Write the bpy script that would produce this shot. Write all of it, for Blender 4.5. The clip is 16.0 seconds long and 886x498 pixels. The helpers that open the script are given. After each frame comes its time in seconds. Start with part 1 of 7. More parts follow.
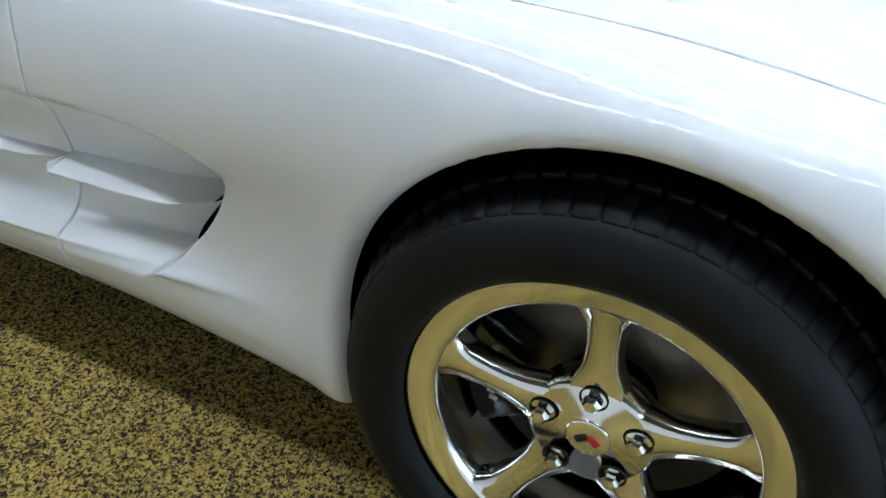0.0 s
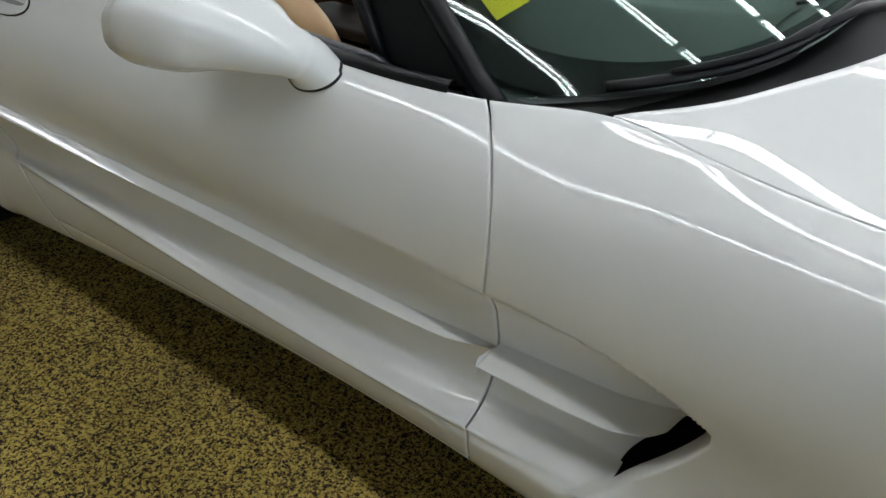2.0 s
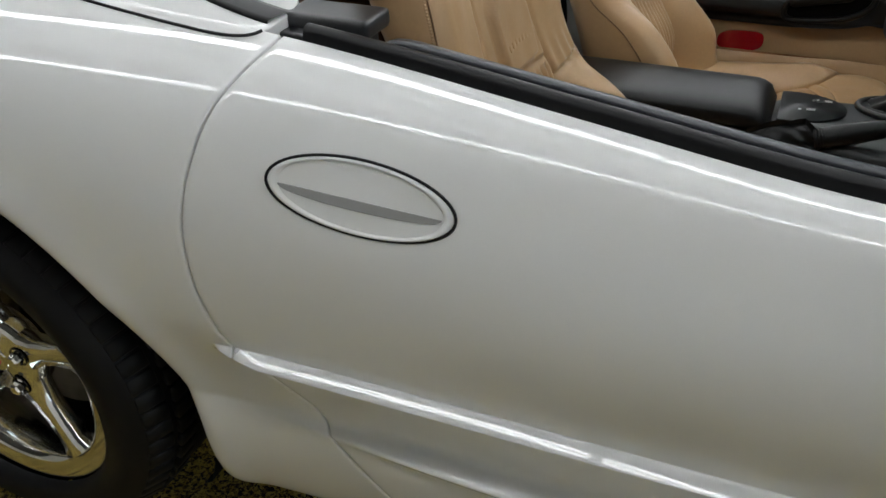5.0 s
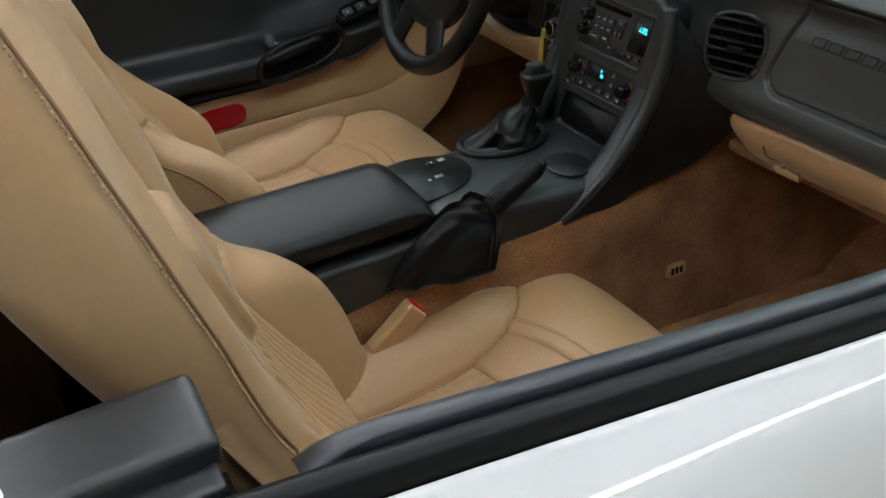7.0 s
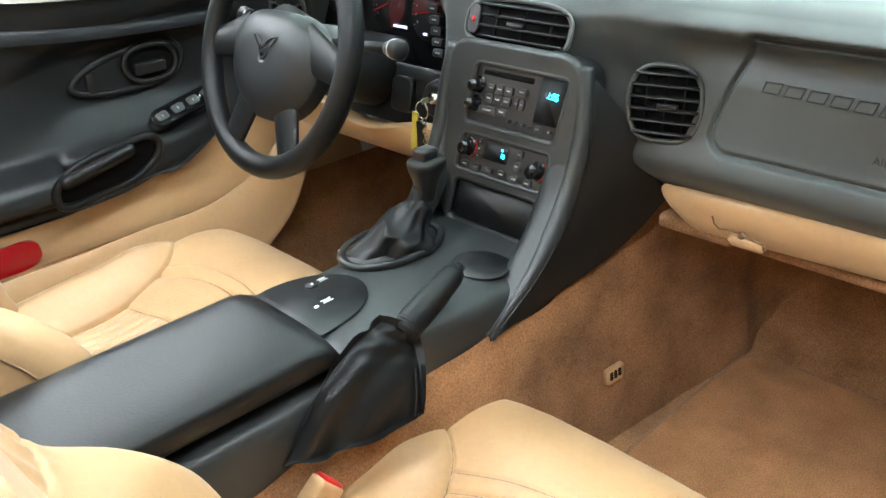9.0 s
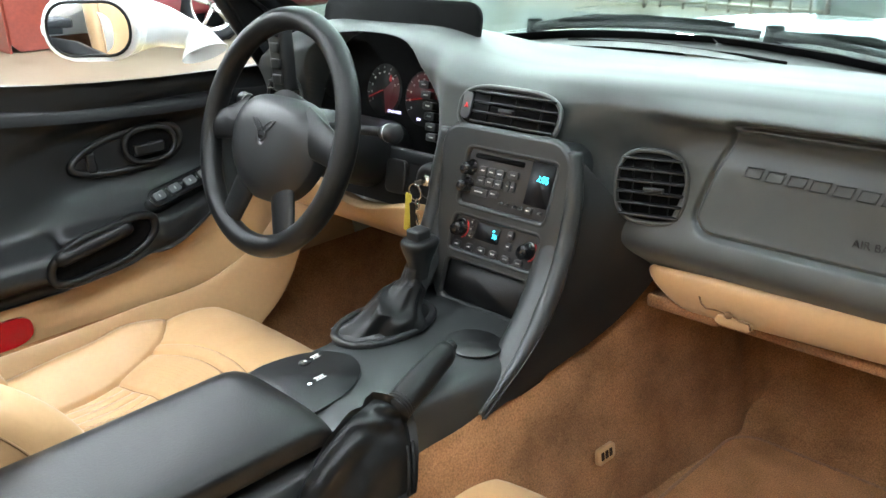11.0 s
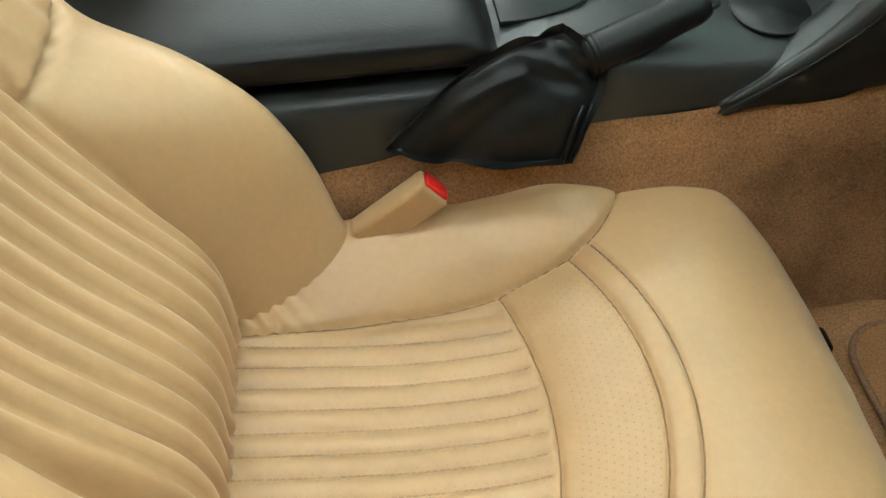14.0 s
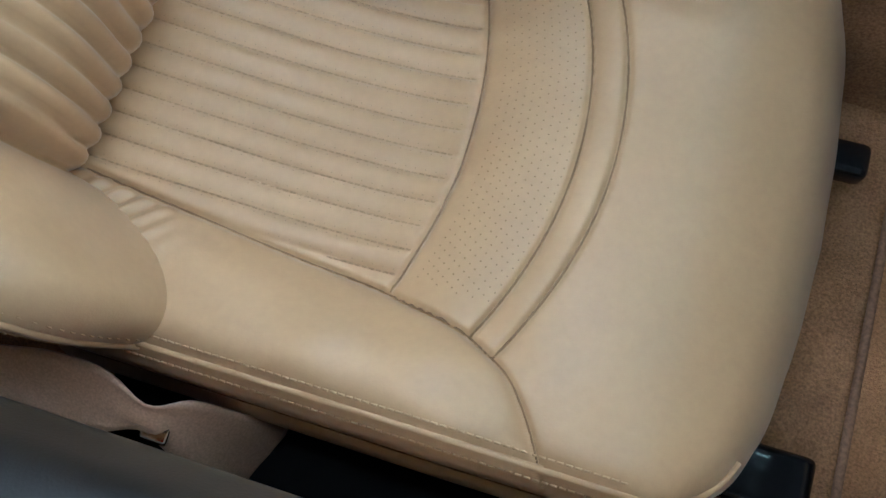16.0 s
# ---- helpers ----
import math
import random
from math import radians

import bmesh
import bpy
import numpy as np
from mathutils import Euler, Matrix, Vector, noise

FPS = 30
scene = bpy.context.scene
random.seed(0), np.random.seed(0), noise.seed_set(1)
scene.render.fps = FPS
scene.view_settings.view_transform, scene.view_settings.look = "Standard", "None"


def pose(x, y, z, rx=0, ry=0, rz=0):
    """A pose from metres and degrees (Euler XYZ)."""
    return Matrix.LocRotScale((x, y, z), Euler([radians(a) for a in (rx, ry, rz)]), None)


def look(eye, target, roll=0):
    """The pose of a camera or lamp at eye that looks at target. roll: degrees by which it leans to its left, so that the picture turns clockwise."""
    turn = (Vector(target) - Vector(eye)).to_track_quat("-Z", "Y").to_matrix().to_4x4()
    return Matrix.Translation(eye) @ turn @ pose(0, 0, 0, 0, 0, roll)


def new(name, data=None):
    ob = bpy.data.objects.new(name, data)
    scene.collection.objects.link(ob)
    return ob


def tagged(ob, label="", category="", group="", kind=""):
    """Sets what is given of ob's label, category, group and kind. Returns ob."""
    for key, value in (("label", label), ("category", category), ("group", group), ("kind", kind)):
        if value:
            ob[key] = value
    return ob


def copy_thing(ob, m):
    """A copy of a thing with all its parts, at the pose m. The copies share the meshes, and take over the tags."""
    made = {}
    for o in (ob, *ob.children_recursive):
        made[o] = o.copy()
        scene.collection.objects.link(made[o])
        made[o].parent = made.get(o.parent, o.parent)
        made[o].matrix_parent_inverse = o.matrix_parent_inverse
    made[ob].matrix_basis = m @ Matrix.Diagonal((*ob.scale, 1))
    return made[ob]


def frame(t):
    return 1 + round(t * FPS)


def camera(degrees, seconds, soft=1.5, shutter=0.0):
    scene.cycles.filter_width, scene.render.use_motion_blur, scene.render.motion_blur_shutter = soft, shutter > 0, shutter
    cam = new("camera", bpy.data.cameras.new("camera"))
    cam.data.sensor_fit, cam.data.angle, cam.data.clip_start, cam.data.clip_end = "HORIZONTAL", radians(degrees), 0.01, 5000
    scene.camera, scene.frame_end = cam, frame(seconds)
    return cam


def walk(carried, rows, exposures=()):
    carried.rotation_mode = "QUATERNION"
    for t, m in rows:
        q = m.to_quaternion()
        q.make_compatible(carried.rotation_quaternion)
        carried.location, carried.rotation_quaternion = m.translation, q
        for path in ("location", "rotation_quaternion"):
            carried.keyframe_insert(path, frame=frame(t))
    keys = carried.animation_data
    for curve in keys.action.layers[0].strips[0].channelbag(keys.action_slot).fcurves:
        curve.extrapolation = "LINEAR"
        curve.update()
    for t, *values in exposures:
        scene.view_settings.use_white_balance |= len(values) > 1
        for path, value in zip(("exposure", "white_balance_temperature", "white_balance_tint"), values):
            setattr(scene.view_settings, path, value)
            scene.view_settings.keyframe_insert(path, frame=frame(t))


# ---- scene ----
cam = camera(55.8, 16.0)
PATH = [
    (0, (0.141, -1.559, 1.042), (-0.574, -0.062, -0.076), 0.8),
    (0.5, (0.066, -1.575, 1.09), (-0.747, -0.092, 0.023), 1.0),
    (1, (0.016, -1.549, 1.134), (-0.976, -0.152, 0.104), 2.0),
    (1.5, (-0.121, -1.554, 1.155), (-1.198, -0.212, 0.136), 2.2),
    (2, (-0.299, -1.601, 1.17), (-1.364, -0.242, 0.162), 2.2),
    (2.5, (-0.465, -1.597, 1.159), (-1.525, -0.223, 0.165), 2.3),
    (3, (-0.665, -1.561, 1.176), (-1.745, -0.229, 0.147), 2.0),
    (3.5, (-0.885, -1.584, 1.156), (-1.959, -0.228, 0.153), 2.3),
    (3.7, (-0.986, -1.607, 1.181), (-1.99, -0.214, 0.155), 1.9),
    (5.8, (-1.855, -1.36, 1.216), (-2.165, 0.249, 0.069), -1.9),
    (6, (-1.917, -1.308, 1.222), (-2.006, 0.324, 0.071), -0.2),
    (6.2, (-1.982, -1.255, 1.217), (-1.827, 0.376, 0.07), -0.1),
    (6.5, (-2.064, -1.188, 1.23), (-1.57, 0.384, 0.097), -1.3),
    (7, (-2.077, -1.031, 1.224), (-1.318, 0.422, 0.078), -2.4),
    (7.5, (-2.075, -0.895, 1.195), (-1.191, 0.47, 0.031), -3.5),
    (8, (-2.077, -0.801, 1.145), (-1.031, 0.474, 0.013), -2.4),
    (8.5, (-2.044, -0.747, 1.096), (-0.882, 0.519, 0.073), -2.4),
    (9, (-2.038, -0.74, 1.091), (-0.83, 0.545, 0.148), -1.8),
    (9.5, (-2.043, -0.738, 1.099), (-0.796, 0.566, 0.235), -1.0),
    (10, (-2.042, -0.739, 1.105), (-0.779, 0.58, 0.29), -0.8),
    (10.2, (-2.05, -0.743, 1.091), (-0.768, 0.585, 0.32), -1.4),
    (12.3, (-2.059, -0.756, 1.137), (-0.767, 0.565, 0.372), -0.7),
    (12.5, (-2.057, -0.762, 1.145), (-0.802, 0.538, 0.287), -0.9),
    (13, (-2.008, -0.779, 1.136), (-0.994, 0.518, 0.0), 0.1),
    (13.4, (-1.916, -0.764, 1.099), (-1.17, 0.599, -0.16), 0.6),
    (13.7, (-1.873, -0.744, 0.993), (-1.275, 0.657, -0.302), 2.4),
    (14.1, (-1.664, -0.691, 1.02), (-1.683, 0.488, -0.595), -3.7),
    (14.5, (-1.641, -0.628, 1.025), (-1.755, 0.192, -0.796), 1.4),
    (15, (-1.529, -0.61, 0.969), (-1.886, 0.022, -0.895), -13.8),
    (15.5, (-1.508, -0.593, 0.966), (-1.855, -0.124, -0.947), -18.7),
    (16, (-1.482, -0.574, 0.978), (-1.812, -0.189, -0.956), -24.3),
]
# ---------- camera exposures
EXPO = [(0.0, 0.25, 5700, 10), (0.5, -0.38, 5900, 10), (0.9, -0.55, 6200, 10), (1.5, -0.53, 6450, 10), (2.5, -0.26, 6650, 10), (3.5, 0.02, 6700, 10), (5.8, -0.48, 6600, 12), (6.3, -0.45, 6500, 10), (7.0, 0.0, 6450, 10), (7.5, 0.85, 6150, 6), (8.0, 1.40, 5900, 6),
        (8.7, 1.85, 6300, 6), (10.0, 1.82, 6300, 8), (12.5, 1.62, 6700, 6), (13.0, 1.48, 7200, -4), (13.5, 1.13, 7400, -6), (14.2, 0.80, 6400, 0), (14.5, 0.55, 6500, 4), (15.0, 0.38, 5700, 4), (16.0, 0.35, 5100, 4)]
walk(cam, [(t, look(eye, target, roll)) for t, eye, target, roll in PATH], EXPO)

# ---------- helpers of this scene


def curve(*knots):
    """A smooth function through knots (x, value), given in rising x."""
    kx, kv = np.array([k[0] for k in knots], float), np.array([k[1] for k in knots], float)
    m = np.gradient(kv, kx) if len(kx) > 2 else np.full(2, (kv[1] - kv[0]) / (kx[1] - kx[0]))

    def value(x):
        x = np.clip(np.asarray(x, float), kx[0], kx[-1])
        i = np.clip(np.searchsorted(kx, x) - 1, 0, len(kx) - 2)
        h = kx[i + 1] - kx[i]
        t = (x - kx[i]) / h
        return ((2 * t**3 - 3 * t**2 + 1) * kv[i] + (t**3 - 2 * t**2 + t) * h * m[i]
                + (-2 * t**3 + 3 * t**2) * kv[i + 1] + (t**3 - t**2) * h * m[i + 1])
    return value


def spline(*knots):
    """A natural cubic spline through knots (x, value): smooth enough for a glossy body."""
    kx, kv = np.array([k[0] for k in knots], float), np.array([k[1] for k in knots], float)
    n, h = len(kx), np.diff(kx)
    A, r = np.eye(n), np.zeros(n)
    for i in range(1, n - 1):
        A[i, i - 1:i + 2] = h[i - 1], 2 * (h[i - 1] + h[i]), h[i]
        r[i] = 6 * ((kv[i + 1] - kv[i]) / h[i] - (kv[i] - kv[i - 1]) / h[i - 1])
    m = np.linalg.solve(A, r)

    def value(x):
        x = np.clip(np.asarray(x, float), kx[0], kx[-1])
        i = np.clip(np.searchsorted(kx, x) - 1, 0, n - 2)
        a, b, d = kx[i + 1] - x, x - kx[i], h[i]
        return (m[i] * a**3 + m[i + 1] * b**3) / (6 * d) + (kv[i] / d - m[i] * d / 6) * a + (kv[i + 1] / d - m[i + 1] * d / 6) * b
    return value


def step(t):
    t = np.clip(t, 0, 1)
    return t * t * (3 - 2 * t)


def mesh_of(name, verts, faces, mat, smooth=True):
    me = bpy.data.meshes.new(name)
    me.from_pydata([tuple(map(float, v)) for v in verts], [], [tuple(map(int, f)) for f in faces])
    if smooth:
        me.polygons.foreach_set("use_smooth", [True] * len(me.polygons))
    me.materials.append(mat)
    me.update()
    return me


def shape(name, verts, faces, mat, parent=None, label="", smooth=True):
    ob = new(name, mesh_of(name, verts, faces, mat, smooth))
    ob.parent = parent
    if label:
        ob["label"] = label
    return ob


def part(name, bm, mat, parent=None, label="", smooth=True):
    """Links a bmesh as one mesh object under a thing or a part."""
    me = bpy.data.meshes.new(name)
    bmesh.ops.recalc_face_normals(bm, faces=bm.faces)
    bm.to_mesh(me)
    bm.free()
    if smooth:
        me.polygons.foreach_set("use_smooth", [True] * len(me.polygons))
    me.materials.append(mat)
    ob = new(name, me)
    ob.parent = parent
    if label:
        ob["label"] = label
    return ob


def grid_faces(n, m, flip=False, wrap=False, base=0):
    out = []
    for i in range(n - 1):
        for j in range(m if wrap else m - 1):
            k = (j + 1) % m
            f = (i * m + j, i * m + k, (i + 1) * m + k, (i + 1) * m + j)
            out.append(tuple(base + v for v in (f[::-1] if flip else f)))
    return out


def sheet(name, pts, mat, parent=None, label="", deep=0.0, lip=0.0015, flip=False, keep=None):
    """A surface from an n x m x 3 array of places; deep gives its border a return flange, so that it has an edge."""
    pts = np.asarray(pts, float)
    n, m, _ = pts.shape
    faces = grid_faces(n, m, flip)
    verts = pts.reshape(-1, 3)
    if keep is not None:
        ok = keep.reshape(-1)
        faces = [f for f in faces if all(ok[v] for v in f)]
    if deep:
        du, dv = np.gradient(pts, axis=0), np.gradient(pts, axis=1)
        nor = np.cross(dv, du)
        nor /= np.maximum(np.linalg.norm(nor, axis=2, keepdims=True), 1e-9)
        if flip:
            nor = -nor
        nor = -nor
        rim = [(0, j) for j in range(m)] + [(i, m - 1) for i in range(1, n)] + [(n - 1, j) for j in range(m - 2, -1, -1)] + [(i, 0) for i in range(n - 2, 0, -1)]
        inner = [(min(max(i, 1), n - 2), min(max(j, 1), m - 2)) for i, j in rim]
        edge = np.array([pts[i, j] for i, j in rim])
        en = np.array([nor[a, b] for a, b in inner])
        out = edge - np.array([pts[a, b] for a, b in inner])
        out /= np.maximum(np.linalg.norm(out, axis=1, keepdims=True), 1e-9)
        b1, k = len(verts), len(rim)
        rings = [edge + out * lip * 0.7 - en * lip * 0.35, edge + out * lip - en * lip * 1.2, edge + out * lip - en * deep]
        verts = np.concatenate([verts] + rings)
        ids = [[i * m + j for i, j in rim]] + [list(range(b1 + r * k, b1 + (r + 1) * k)) for r in range(3)]
        for a, b in zip(ids, ids[1:]):
            for q in range(k):
                p = (q + 1) % k
                f = (a[q], b[q], b[p], a[p])
                faces.append(f[::-1] if flip else f)
    return shape(name, verts, faces, mat, parent, label)


def box(cx, cy, cz, sx, sy, sz, bevel=0.004, seg=2, bm=None, m=None):
    bm = bm or bmesh.new()
    r = bmesh.ops.create_cube(bm, size=1, matrix=(m or Matrix()) @ Matrix.Translation((cx, cy, cz)) @ Matrix.Diagonal((sx, sy, sz, 1)))
    if bevel:
        es = list({e for v in r["verts"] for e in v.link_edges})
        bmesh.ops.bevel(bm, geom=es, offset=min(bevel, 0.45 * min(sx, sy, sz)), segments=seg, profile=0.7, affect="EDGES")
    return bm


def tube(path, r, n=12, close=False, caps=True, bm=None, squash=1.0):
    """A round bar along a list of places; r may be a number or a list."""
    bm = bm or bmesh.new()
    P = [Vector(p) for p in path]
    k = len(P)
    rs = r if isinstance(r, (list, tuple, np.ndarray)) else [r] * k
    rings, up = [], None
    for i, p in enumerate(P):
        a, b = (P[(i - 1) % k], P[(i + 1) % k]) if close else (P[max(i - 1, 0)], P[min(i + 1, k - 1)])
        t = (b - a).normalized()
        if up is None:
            up = t.orthogonal().normalized()
        up = (up - t * up.dot(t)).normalized()
        side = t.cross(up)
        rings.append([bm.verts.new(p + (up * math.cos(q) * squash + side * math.sin(q)) * rs[i]) for q in (2 * math.pi * j / n for j in range(n))])
    for i in range(k if close else k - 1):
        a, b = rings[i], rings[(i + 1) % k]
        if close and i == k - 1:
            o = min(range(n), key=lambda s: (a[0].co - b[s].co).length)
            b = b[o:] + b[:o]
        for j in range(n):
            bm.faces.new((a[j], a[(j + 1) % n], b[(j + 1) % n], b[j]))
    if caps and not close:
        bm.faces.new(rings[0][::-1])
        bm.faces.new(rings[-1])
    return bm


def turned(profile, n=64, m=None, bm=None):
    """A body of revolution round local y, from a profile of (radius, y)."""
    bm = bm or bmesh.new()
    m = m or Matrix()
    rings = [[bm.verts.new(m @ Vector((r * math.cos(q), y, r * math.sin(q)))) for q in (2 * math.pi * j / n for j in range(n))] for r, y in profile]
    for a, b in zip(rings, rings[1:]):
        for j in range(n):
            bm.faces.new((a[j], a[(j + 1) % n], b[(j + 1) % n], b[j]))
    return bm


def slab(outline, thick, m, bm=None, bevel=0.0, seg=2):
    """A flat piece from an outline in local x, y, with its front face at local z = 0 and its back at -thick."""
    bm = bm or bmesh.new()
    top = [bm.verts.new(m @ Vector((x, y, 0))) for x, y in outline]
    low = [bm.verts.new(m @ Vector((x, y, -thick))) for x, y in outline]
    k = len(outline)
    face = bm.faces.new(top)
    bm.faces.new(low[::-1])
    for j in range(k):
        bm.faces.new((top[j], low[j], low[(j + 1) % k], top[(j + 1) % k]))
    if bevel:
        bmesh.ops.bevel(bm, geom=list(face.edges), offset=bevel, segments=seg, profile=0.7, affect="EDGES")
    return bm


def rounded(w, h, r, n=6, power=None):
    """A rounded rectangle's outline, centred."""
    out = []
    for cx, cy, a in ((w / 2 - r, h / 2 - r, 0), (-w / 2 + r, h / 2 - r, 90), (-w / 2 + r, -h / 2 + r, 180), (w / 2 - r, -h / 2 + r, 270)):
        out += [(cx + r * math.cos(radians(a + 90 * i / n)), cy + r * math.sin(radians(a + 90 * i / n))) for i in range(n + 1)]
    return out


def facing(at, out, up=(0, 0, 1)):
    """A pose whose local z is out and whose local y leans to up."""
    z = Vector(out).normalized()
    x = Vector(up).cross(z).normalized()
    y = z.cross(x)
    m = Matrix((x, y, z)).transposed().to_4x4()
    m.translation = Vector(at)
    return m


# ---------- light
world = bpy.data.worlds.new("world")
scene.world = world
world.use_nodes = True
sky = world.node_tree.nodes.new("ShaderNodeTexSky")
sky.sky_type, sky.sun_disc, sky.sun_elevation, sky.sun_rotation = "NISHITA", False, radians(48), radians(60)
world.node_tree.links.new(sky.outputs[0], world.node_tree.nodes["Background"].inputs[0])
world.node_tree.nodes["Background"].inputs[1].default_value = 0.15
sun = new("sun", bpy.data.lights.new("sun", "SUN"))
sun.data.energy, sun.data.angle, sun.data.color = 2.5, radians(3), (1.0, 0.95, 0.88)
sun.matrix_basis = look((20, 12, 26), (8, 4, 0))
# daylight of the yard, in the opening of the glazed front
front = new("daylight", bpy.data.lights.new("daylight", "AREA"))
front.data.shape, front.data.size, front.data.size_y, front.data.energy, front.data.color = "RECTANGLE", 9.6, 2.36, 225, (0.68, 0.85, 1.0)
front.matrix_basis = look((6.58, -0.3, 1.36), (0, -0.3, 1.36))


# ---------- materials
def material(name, base, rough=0.5, metal=0.0, coat=0.0, coat_rough=0.03, spec=0.5, mottle=None, bump=None, fine=None, sheen=0.0):
    """mottle: (scale, amount) of a slow change of tone; bump: (scale, strength, distance); fine: (scale, amount) of a fast one."""
    mat = bpy.data.materials.new(name)
    mat.use_nodes = True
    nt = mat.node_tree
    b = nt.nodes["Principled BSDF"]
    b.inputs["Base Color"].default_value = (*base, 1)
    b.inputs["Roughness"].default_value = rough
    b.inputs["Metallic"].default_value = metal
    b.inputs["Specular IOR Level"].default_value = spec
    b.inputs["Coat Weight"].default_value = coat
    b.inputs["Coat Roughness"].default_value = coat_rough
    b.inputs["Sheen Weight"].default_value = sheen
    co = nt.nodes.new("ShaderNodeTexCoord").outputs["Object"]

    def noise_of(scale, detail=4.0):
        n = nt.nodes.new("ShaderNodeTexNoise")
        n.inputs["Scale"].default_value = scale
        n.inputs["Detail"].default_value = detail
        nt.links.new(co, n.inputs["Vector"])
        return n.outputs["Fac"]

    tone = None
    for some in (mottle, fine):
        if some:
            mr = nt.nodes.new("ShaderNodeMapRange")
            mr.inputs["From Min"].default_value, mr.inputs["From Max"].default_value = 0.3, 0.7
            mr.inputs["To Min"].default_value, mr.inputs["To Max"].default_value = 1 - some[1], 1 + some[1]
            nt.links.new(noise_of(some[0]), mr.inputs["Value"])
            if tone is None:
                tone = mr.outputs[0]
            else:
                mu = nt.nodes.new("ShaderNodeMath")
                mu.operation = "MULTIPLY"
                nt.links.new(tone, mu.inputs[0])
                nt.links.new(mr.outputs[0], mu.inputs[1])
                tone = mu.outputs[0]
    if tone is not None:
        vm = nt.nodes.new("ShaderNodeVectorMath")
        vm.operation = "SCALE"
        vm.inputs[0].default_value = base
        nt.links.new(tone, vm.inputs["Scale"])
        nt.links.new(vm.outputs[0], b.inputs["Base Color"])
    if bump:
        bn = nt.nodes.new("ShaderNodeBump")
        bn.inputs["Strength"].default_value = bump[1]
        bn.inputs["Distance"].default_value = bump[2]
        nt.links.new(noise_of(bump[0], 3.0), bn.inputs["Height"])
        nt.links.new(bn.outputs[0], b.inputs["Normal"])
    return mat


def lamp_material(name, colour, strength):
    mat = bpy.data.materials.new(name)
    mat.use_nodes = True
    b = mat.node_tree.nodes["Principled BSDF"]
    b.inputs["Base Color"].default_value = (0, 0, 0, 1)
    b.inputs["Emission Color"].default_value = (*colour, 1)
    b.inputs["Emission Strength"].default_value = strength
    return mat


WHITE = material("white_paint", (0.80, 0.80, 0.79), 0.5, coat=1.0, coat_rough=0.0, spec=0.2, mottle=(2.0, 0.012), fine=(900, 0.01))
TRIM = material("black_rubber", (0.005, 0.005, 0.006), 0.40, spec=0.27, fine=(60, 0.2))
BLACKPANEL = material("matt_black_panel", (0.004, 0.004, 0.0045), 0.55, spec=0.2, fine=(200, 0.2))
SEALBLOCK = material("grey_rubber_block", (0.022, 0.023, 0.025), 0.38, spec=0.7, fine=(90, 0.15))
GLOSSSEAL = material("glossy_seal", (0.010, 0.0130, 0.020), 0.36, spec=0.9)
GLOSSBLACK = material("gloss_black", (0.006, 0.006, 0.007), 0.12)
# body white darkened to grey: painted shade for the handle recess
SHADE = material("shaded_white_paint", (0.30, 0.30, 0.295), 0.5, coat=1.0)
MIRROR = material("mirror_glass", (0.85, 0.88, 0.9), 0.02, metal=1.0)
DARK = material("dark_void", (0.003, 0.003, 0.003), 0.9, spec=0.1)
TYRE = material("tyre_rubber", (0.0045, 0.0045, 0.0052), 0.55, spec=0.24, mottle=(14, 0.25), bump=(260, 0.15, 0.001))
CHROME = material("polished_alloy", (0.88, 0.87, 0.84), 0.10, metal=1.0, bump=(160, 0.010, 0.0006))
STEEL = material("dull_steel", (0.17, 0.155, 0.13), 0.45, metal=1.0, mottle=(30, 0.2))
VINYL = material("black_vinyl", (0.009, 0.0098, 0.0104), 0.38, spec=0.42, bump=(520, 0.22, 0.0006), mottle=(9, 0.12))
DASHV = material("dash_vinyl", (0.036, 0.0395, 0.038), 0.44, spec=0.6, bump=(520, 0.2, 0.0006), mottle=(9, 0.12), sheen=0.1)
CONSOLEV = material("console_vinyl", (0.022, 0.0240, 0.0245), 0.40, spec=0.48, bump=(520, 0.22, 0.0006), mottle=(9, 0.12))
SOFTVINYL = material("soft_black_leather", (0.006, 0.0064, 0.0068), 0.38, spec=0.28, bump=(340, 0.25, 0.0008), mottle=(12, 0.15))
PLASTIC = material("dark_grey_plastic", (0.011, 0.0115, 0.012), 0.38, spec=0.4, bump=(700, 0.1, 0.0004))
TAN = material("tan_leather", (0.48, 0.298, 0.146), 0.36, spec=0.5, mottle=(6, 0.03), fine=(140, 0.03), bump=(460, 0.14, 0.0007), sheen=0.10)
TANSEAM = material("tan_seam", (0.17, 0.095, 0.045), 0.8)
CARPET = material("brown_carpet", (0.31, 0.160, 0.076), 0.95, sheen=0.06, spec=0.08, mottle=(13, 0.30), fine=(420, 0.35), bump=(700, 0.6, 0.002))
RED = material("red_reflector", (0.42, 0.006, 0.012), 0.12, coat=1.0, bump=(300, 0.1, 0.0008))
REDTAB = material("red_plastic", (0.55, 0.012, 0.012), 0.35)

# ---------- the room
CARPETROOM = material("speckled_carpet", (0.30, 0.20, 0.055), 0.95, spec=0.1)
nt = CARPETROOM.node_tree
b = nt.nodes["Principled BSDF"]
tc = nt.nodes.new("ShaderNodeTexCoord").outputs["Object"]
warp = nt.nodes.new("ShaderNodeTexNoise")
warp.inputs["Scale"].default_value, warp.inputs["Detail"].default_value = 160, 2.0
nt.links.new(tc, warp.inputs["Vector"])
wv_ = nt.nodes.new("ShaderNodeVectorMath")
wv_.operation = "MULTIPLY_ADD"
wv_.inputs[1].default_value = (.014, .014, .0)
nt.links.new(warp.outputs["Color"], wv_.inputs[0])
nt.links.new(tc, wv_.inputs[2])
